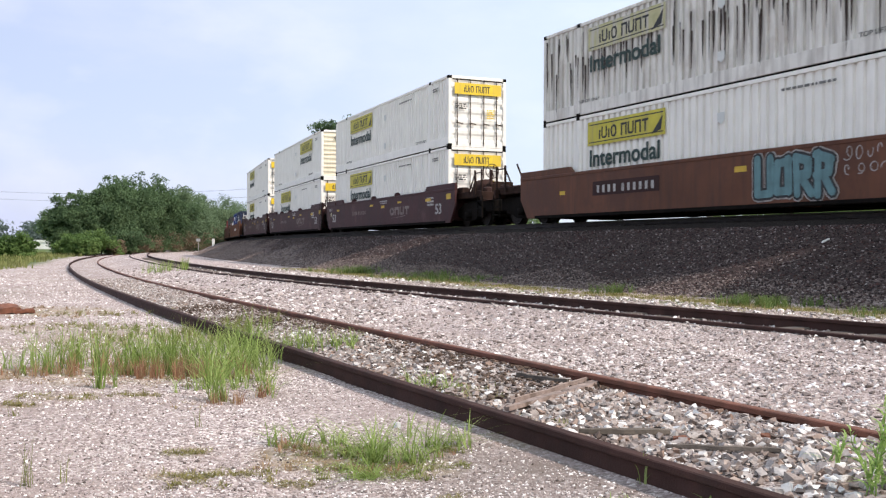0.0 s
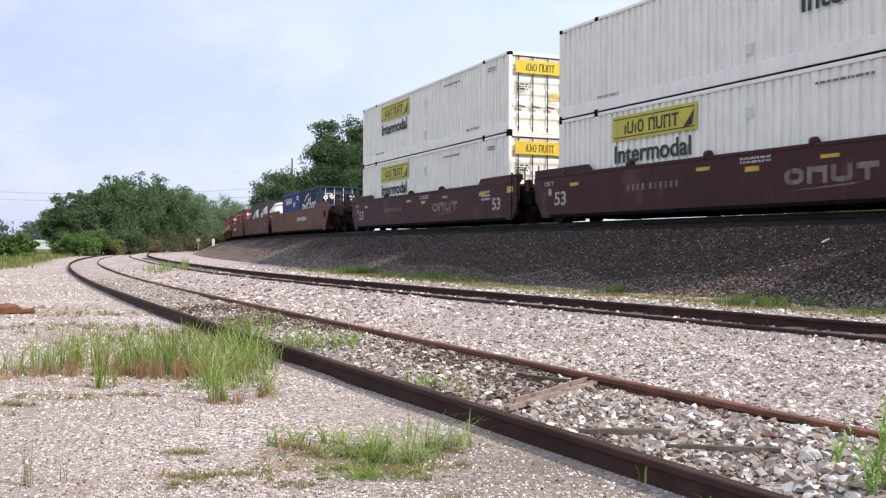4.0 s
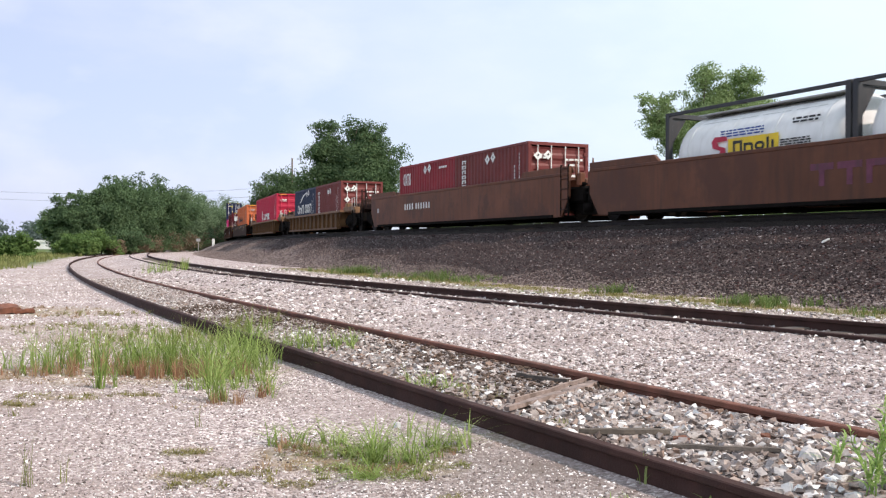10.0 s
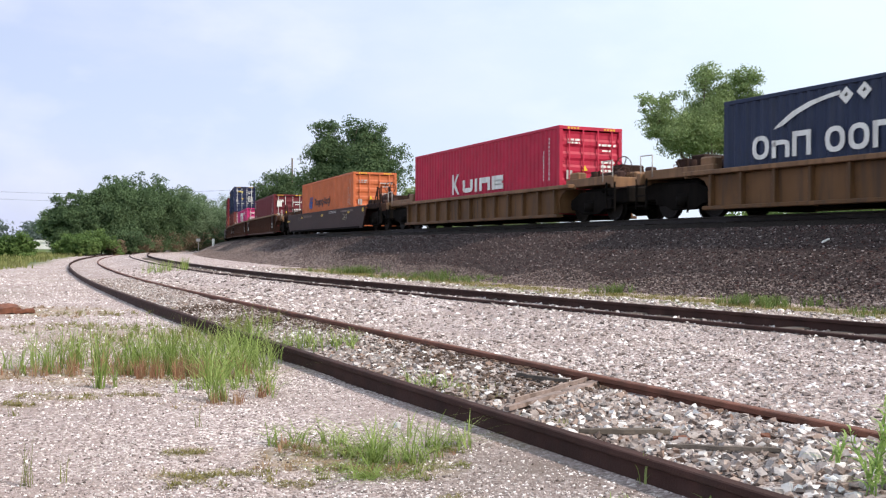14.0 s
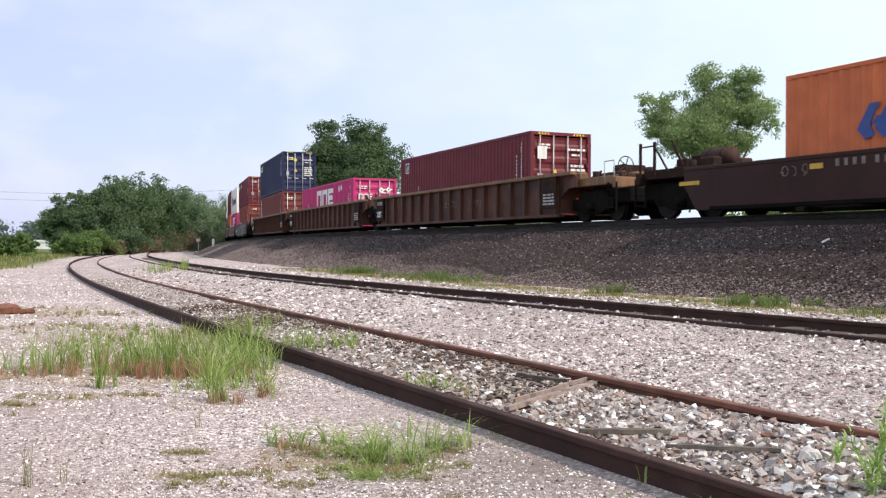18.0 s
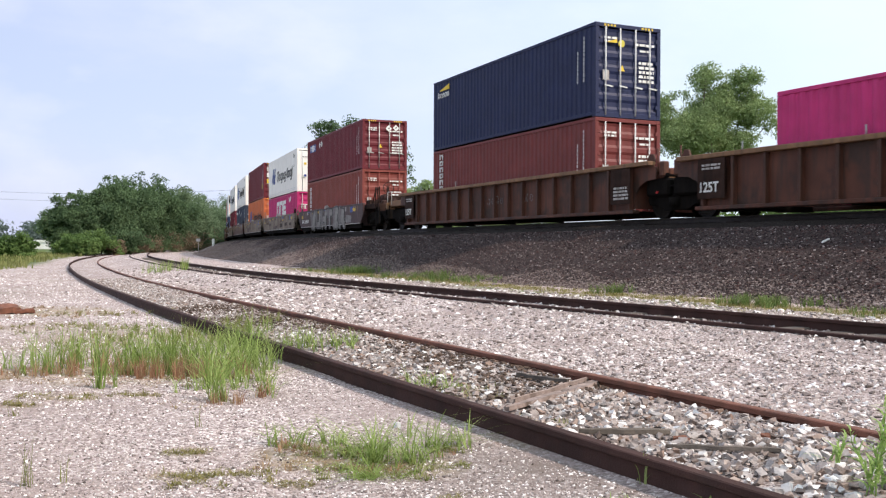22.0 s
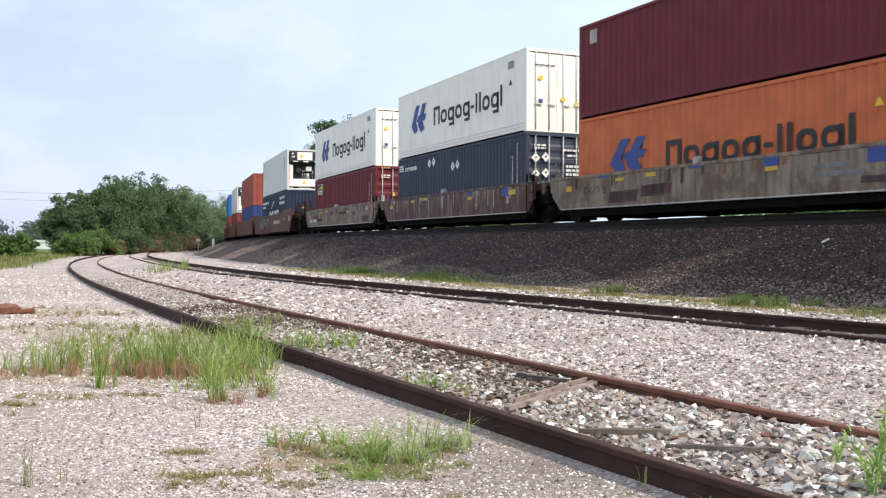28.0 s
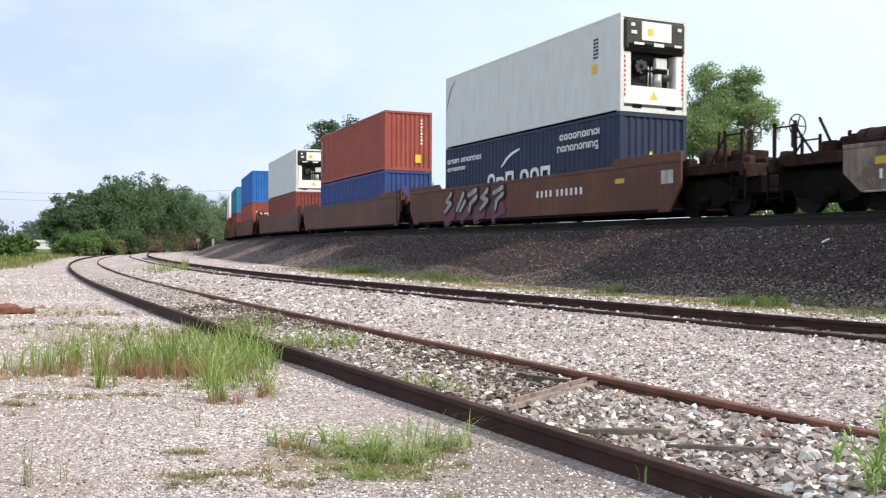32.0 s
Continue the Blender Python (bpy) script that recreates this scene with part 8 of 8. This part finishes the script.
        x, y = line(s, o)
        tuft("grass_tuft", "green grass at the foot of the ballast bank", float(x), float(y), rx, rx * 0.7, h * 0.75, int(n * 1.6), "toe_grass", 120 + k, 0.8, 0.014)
    for k in range(26):
        s = -29 + k * 1.15
        x, y = line(s, -6.45 + 0.18 * math.sin(k * 1.7))
        tuft("low_weeds", "thin yellow-green weeds along the bank", float(x), float(y), 0.9, 0.42, 0.075, 520, "moss", 150 + k, 0.9, 0.013, st, cluster=5)
    for k, (x, y, n) in enumerate(((-10.4, 35.5, 80), (-9.6, 34.5, 36), (-11.3, 36.5, 40))):
        tuft("grass_tuft", "lone green grass tuft in the stony yard", x, y, 0.6, 0.6, 0.5, n, "grass", 190 + k, 0.5, 0.022, cluster=4)
    # rough grass of the field
    rng = np.random.default_rng(77)
    n = 26000
    x = rng.uniform(-75, -16, n)
    y = rng.uniform(42, 120, n)
    s, o = offset(x, y)
    ok = o < -17.2 - np.clip(12 - s, 0, 70) * 0.6 + 0.8 * grain(x * 0.2, y * 0.2, 7)
    x, y = x[ok], y[ok]
    me = blades(np.stack([x, y, ground_z(x, y)], 1), 0.42, 0.08, 0.6, "weed", rng)
    tagged(hang("field_grass", me), "rough green grass of the field by the yard", "grass", kind="stuff")
    # leafy weeds by the rail, at the edge of the yard
    for wx, wy, tall, stems, seed in ((1.86, 4.12, 0.46, 4, 33), (2.02, 4.2, 0.30, 4, 34), (1.90, 4.62, 0.16, 2, 35)):
        w = tagged(new("weed_plant"), "leafy bright green weed with upright stems by the rail", "weed", "leafy weeds by the rail")
        w.matrix_basis = Matrix.Translation((wx, wy, float(ground_z(wx, wy)[0])))
        rng = np.random.default_rng(seed)
        for k in range(stems):
            a, b = (rng.uniform(-0.04, 0.04), rng.uniform(-0.04, 0.04), 0), (rng.uniform(-0.10, 0.10), rng.uniform(-0.1, 0.1), tall * rng.uniform(0.65, 1.0))
            bm = bmesh.new()
            limb_mesh(bm, a, b, 0.004, 0.0015, random.Random(k), 5)
            part("stem", bm, "broad_leaf", w)
            n = int(10 + 26 * tall)
            f = np.linspace(0.12, 1.0, n)
            p = np.array(a)[None] * (1 - f[:, None]) + np.array(b)[None] * f[:, None]
            hang("leaves", blades(p, 0.085 * (1.15 - 0.6 * f), 0.021 * (1.1 - 0.6 * f), np.full(n, 1.5), "broad_leaf", rng), w)


make_grass()


# ---- small things in the yard and beyond ----
def plank(name, label, a, b, w, h, mat, seed, category="plank"):
    """A split, weathered board lying on the stones, from a to b."""
    pr = random.Random(seed)
    za, zb = (float(ground_z(*p)[0]) for p in (a, b))
    A, B = Vector((*a, za)), Vector((*b, zb))
    L = (B - A).length
    n = 9
    bm = bmesh.new()
    rows = []
    for k in range(n):
        f = k / (n - 1)
        wa = w * (0.55 + 0.45 * min(1, 4 * f, 4 * (1 - f) + 0.3)) * pr.uniform(0.85, 1.1)
        hh = h * pr.uniform(0.8, 1.1)
        dy = pr.uniform(-0.008, 0.008)
        rows.append([bm.verts.new((f * L, dy + p * wa / 2, q)) for p, q in ((-1, 0), (1, 0), (0.85, hh), (0.1, hh * 0.85), (-0.8, hh))])
    for c, d in zip(rows, rows[1:]):
        for j in range(5):
            bm.faces.new((c[j], c[(j + 1) % 5], d[(j + 1) % 5], d[j]))
    bm.faces.new(rows[0])
    bm.faces.new(rows[-1][::-1])
    me = finish(bm, mat)
    ob = hang(name, me)
    way = B - A
    ob.matrix_basis = Matrix.Translation(A + Vector((0, 0, 0.022))) @ way.to_track_quat("X", "Z").to_matrix().to_4x4()
    return tagged(ob, label, category)


def scrap(name, label, x, y, w, d, h, seed, mat="rust_plate"):
    """A flake of rusted iron with a ragged edge."""
    pr = random.Random(seed)
    bm = bmesh.new()
    n = 11
    top, low = [], []
    for k in range(n):
        a = 2 * math.pi * k / n
        r = pr.uniform(0.65, 1.15)
        px, py = w / 2 * r * math.cos(a), d / 2 * r * math.sin(a)
        z = h * (0.6 + 0.5 * pr.random())
        top.append(bm.verts.new((px, py, z)))
        low.append(bm.verts.new((px * 0.97, py * 0.97, z - 0.015 - h * 0.5)))
    mid = bm.verts.new((0, 0, h))
    for k in range(n):
        j = (k + 1) % n
        bm.faces.new((mid, top[k], top[j]))
        bm.faces.new((top[k], low[k], low[j], top[j]))
    bm.faces.new(low[::-1])
    ob = part(name, bm, mat, None, m=Matrix.Translation((x, y, float(ground_z(x, y)[0]))) @ pose(0, 0, 0, 0, 0, pr.uniform(0, 180)))
    return tagged(ob, label, "scrap metal")


def pole(name, label, x, y, h, r, arms=True):
    p = tagged(new(name), label, "utility pole")
    z = float(ground_z(x, y)[0])
    p.matrix_basis = Matrix.Translation((x, y, z))
    hang("shaft", rod(r, h, "z", "bark", 10, r * 0.7), p, Matrix.Translation((0, 0, h / 2)))
    if arms:
        hang("crossarm", box(2.2, 0.12, 0.14, "bark", 0.01), p, Matrix.Translation((0, 0.1, h - 0.7)))
        for dx in (-0.95, -0.4, 0.4, 0.95):
            hang("insulator", rod(0.05, 0.16, "z", "zinc", 8), p, Matrix.Translation((dx, 0.1, h - 0.55)))


def cable(a, b, sag, r):
    bm = bmesh.new()
    A, B = Vector(a), Vector(b)
    n = 28
    rings = []
    for k in range(n):
        f = k / (n - 1)
        p = A.lerp(B, f) - Vector((0, 0, sag * 4 * f * (1 - f)))
        rings.append([bm.verts.new(p + Vector((0, 0.5 * r * math.cos(q * 2.094), r * math.sin(q * 2.094)))) for q in range(3)])
    for c, d in zip(rings, rings[1:]):
        for j in range(3):
            bm.faces.new((c[j], c[(j + 1) % 3], d[(j + 1) % 3], d[j]))
    tagged(part("overhead_cable", bm, "steel_dark", None), "thin dark overhead cable", "cable", "overhead cables")


def make_small():
    plank("plank", "grey split board lying among pale stones", (0.43, 6.22), (1.30, 7.55), 0.085, 0.028, "driftwood", 1)
    plank("plank", "thin grey splinter split off a board", (0.50, 6.50), (1.22, 7.60), 0.03, 0.035, "driftwood", 7)
    plank("plank", "dark rotten stick among pale stones", (0.62, 7.75), (0.98, 7.35), 0.05, 0.035, "tie", 2)
    plank("plank", "dark end of a rotten tie in stones", (0.80, 5.50), (1.30, 5.36), 0.07, 0.026, "bark", 3)
    plank("plank", "short splinter of wood on stones", (1.2, 5.05), (1.75, 4.85), 0.045, 0.02, "tie", 4)
    scrap("rusty_plate", "flaking rusty iron plate on gravel", -7.62, 16.0, 0.85, 0.75, 0.16, 1)
    scrap("rusty_plate", "flaking rusty iron plate on gravel", -7.15, 16.1, 0.5, 0.35, 0.08, 2)
    scrap("rusty_plate", "small rusty tie plate among stones", 1.33, 5.25, 0.10, 0.09, 0.03, 3)
    scrap("rusty_plate", "small rusty tie plate among stones", 1.80, 5.28, 0.12, 0.07, 0.03, 4)
    scrap("rusty_plate", "small rusty plate on gravel by the track", 4.95, 10.6, 0.22, 0.12, 0.03, 5)
    scrap("shard", "pale blue shard by the rail", -0.29, 6.05, 0.05, 0.03, 0.04, 6, "box_reefer")
    for rx, ry, k, sd in ((1.87, 4.78, 0.066, 5), (2.04, 4.9, 0.045, 8), (1.55, 4.70, 0.040, 12), (1.42, 5.9, 0.042, 14)):
        tagged(hang("white_rock", stones(np.zeros((1, 3)), np.array([k]), "white_stone", np.random.default_rng(sd), "ico"), None, Matrix.Translation((rx, ry, float(ground_z(rx, ry)[0]) + k * 0.55))), "larger pale rock among the siding stones", "rock")
    # litter on the bank
    x, y = line(-24.2, -3.1)
    tagged(hang("litter", plate(((-0.08, 0), (0.07, 0.02), (0.08, 0.045), (-0.06, 0.03)), 0.06, "white"), None, Matrix.Translation((float(x), float(y), 1.27)) @ pose(0, 0, 0, 0, -18, 0)), "white scrap of plastic on the ballast", "litter")
    for s, o, k in ((-1.5, -6.2, 0.10), (5.5, -5.0, 0.08), (-17.0, -6.4, 0.10)):
        x, y = line(s, o)
        zz = float(np.interp(o, [-6.6, -5.7, -4.4], [0.12, 0.18, 0.70]))
        tagged(hang("white_rock", stones(np.zeros((1, 3)), np.array([k]), "white_stone", np.random.default_rng(int(abs(s) * 10) + 99), "ico"), None, Matrix.Translation((float(x), float(y), zz + k * 0.5))), "single pale rock by the bank", "rock")
    # marker posts by the line
    for s, o, h, w, lab in ((76, -3.4, 0.85, 0.28, "white marker post beside the main line"), (78, -5.1, 1.6, 0.09, "thin grey sign post beside the line")):
        x, y = line(s, o)
        z = float(np.interp(o, [-6.6, -5.2, -4.4, -2.9], [0.02, 0.32, 0.68, 1.34]))
        p = tagged(new("marker_post"), lab, "post")
        p.matrix_basis = Matrix.Translation((float(x), float(y), z))
        hang("shaft", box(w, w, h, "white" if w > 0.2 else "zinc", 0.02), p, Matrix.Translation((0, 0, h / 2)))
        if w < 0.2:
            hang("sign_plate", box(0.5, 0.04, 0.35, "zinc", 0.01), p, Matrix.Translation((0, -0.08, h - 0.15)))
    # white building across the field
    b = tagged(new("farm_building"), "long low white building across the field", "building")
    b.matrix_basis = Matrix.Translation((-108, 255, 0))
    hang("wall", box(7.5, 6, 1.9, "white", 0.03), b, Matrix.Translation((0, 0, 0.95)))
    hang("roof", plate(((-4.0, 1.85), (4.0, 1.85), (3.6, 2.5), (-3.6, 2.5)), 6.4, "white"), b)
    pole("utility_pole", "thin wooden pole in the field", -83, 201, 5.8, 0.16, False)
    pole("utility_pole", "wooden utility pole behind the trees", -19.6, 122, 12.2, 0.14, False)
    pole("utility_pole", "wooden utility pole far beyond the wood", -95, 176, 12.0, 0.16)
    cable((-95, 176, 11.7), (-35, 172, 11.6), 1.0, 0.022)
    cable((-95, 176, 10.4), (-35, 172, 10.1), 1.0, 0.018)
    cable((-35, 172, 11.6), (-19.6, 122, 12.0), 0.5, 0.022)


make_small()


# ---- how the train moves ----
def gone(t):
    """How far the train has come along the line at t seconds."""
    return 10.78425 * (t - 16) - 0.00828 * (t - 16) ** 2


def car_pose(u, base, z, dx, t):
    s = u - gone(t)
    ax, ay = line(s - base)
    bx, by = line(s + base)
    a = math.atan2(float(ay - by), float(ax - bx))
    return Matrix.Translation((float(ax + bx) / 2, float(ay + by) / 2, RAIL + z)) @ Matrix.Rotation(a, 4, "Z") @ Matrix.Translation((dx, 0, 0))


def motions():
    times = [float(t) for t in range(33)]
    for ob, u, base, z, dx in RIDERS:
        walk(ob, [(t, car_pose(u, base, z, dx, t)) for t in times])
    # wheels roll while their car is near the camera
    for w, x, u, bx in WHEELS:
        t0 = max(0.0, min(31.0, (u - 45) / 10.78 + 16))
        t1 = max(0.0, min(32.0, (u + 45) / 10.78 + 16))
        rows, a = [(0.0, 0.0)] if t0 > 0 else [], 0.0
        n = int((t1 - t0) * FPS)
        for k in range(n + 1):
            t = t0 + k / FPS
            if t > 32:
                break
            rows.append((t, (gone(t) - gone(t0)) / 0.425))
        if not rows:
            rows = [(0.0, 0.0)]
        if rows[-1][0] < 32:
            rows.append((32.0, rows[-1][1]))
        walk(w, [(t, Matrix.Translation((x, 0, -0.10)) @ Matrix.Rotation(a, 4, "Y")) for t, a in rows])


motions()
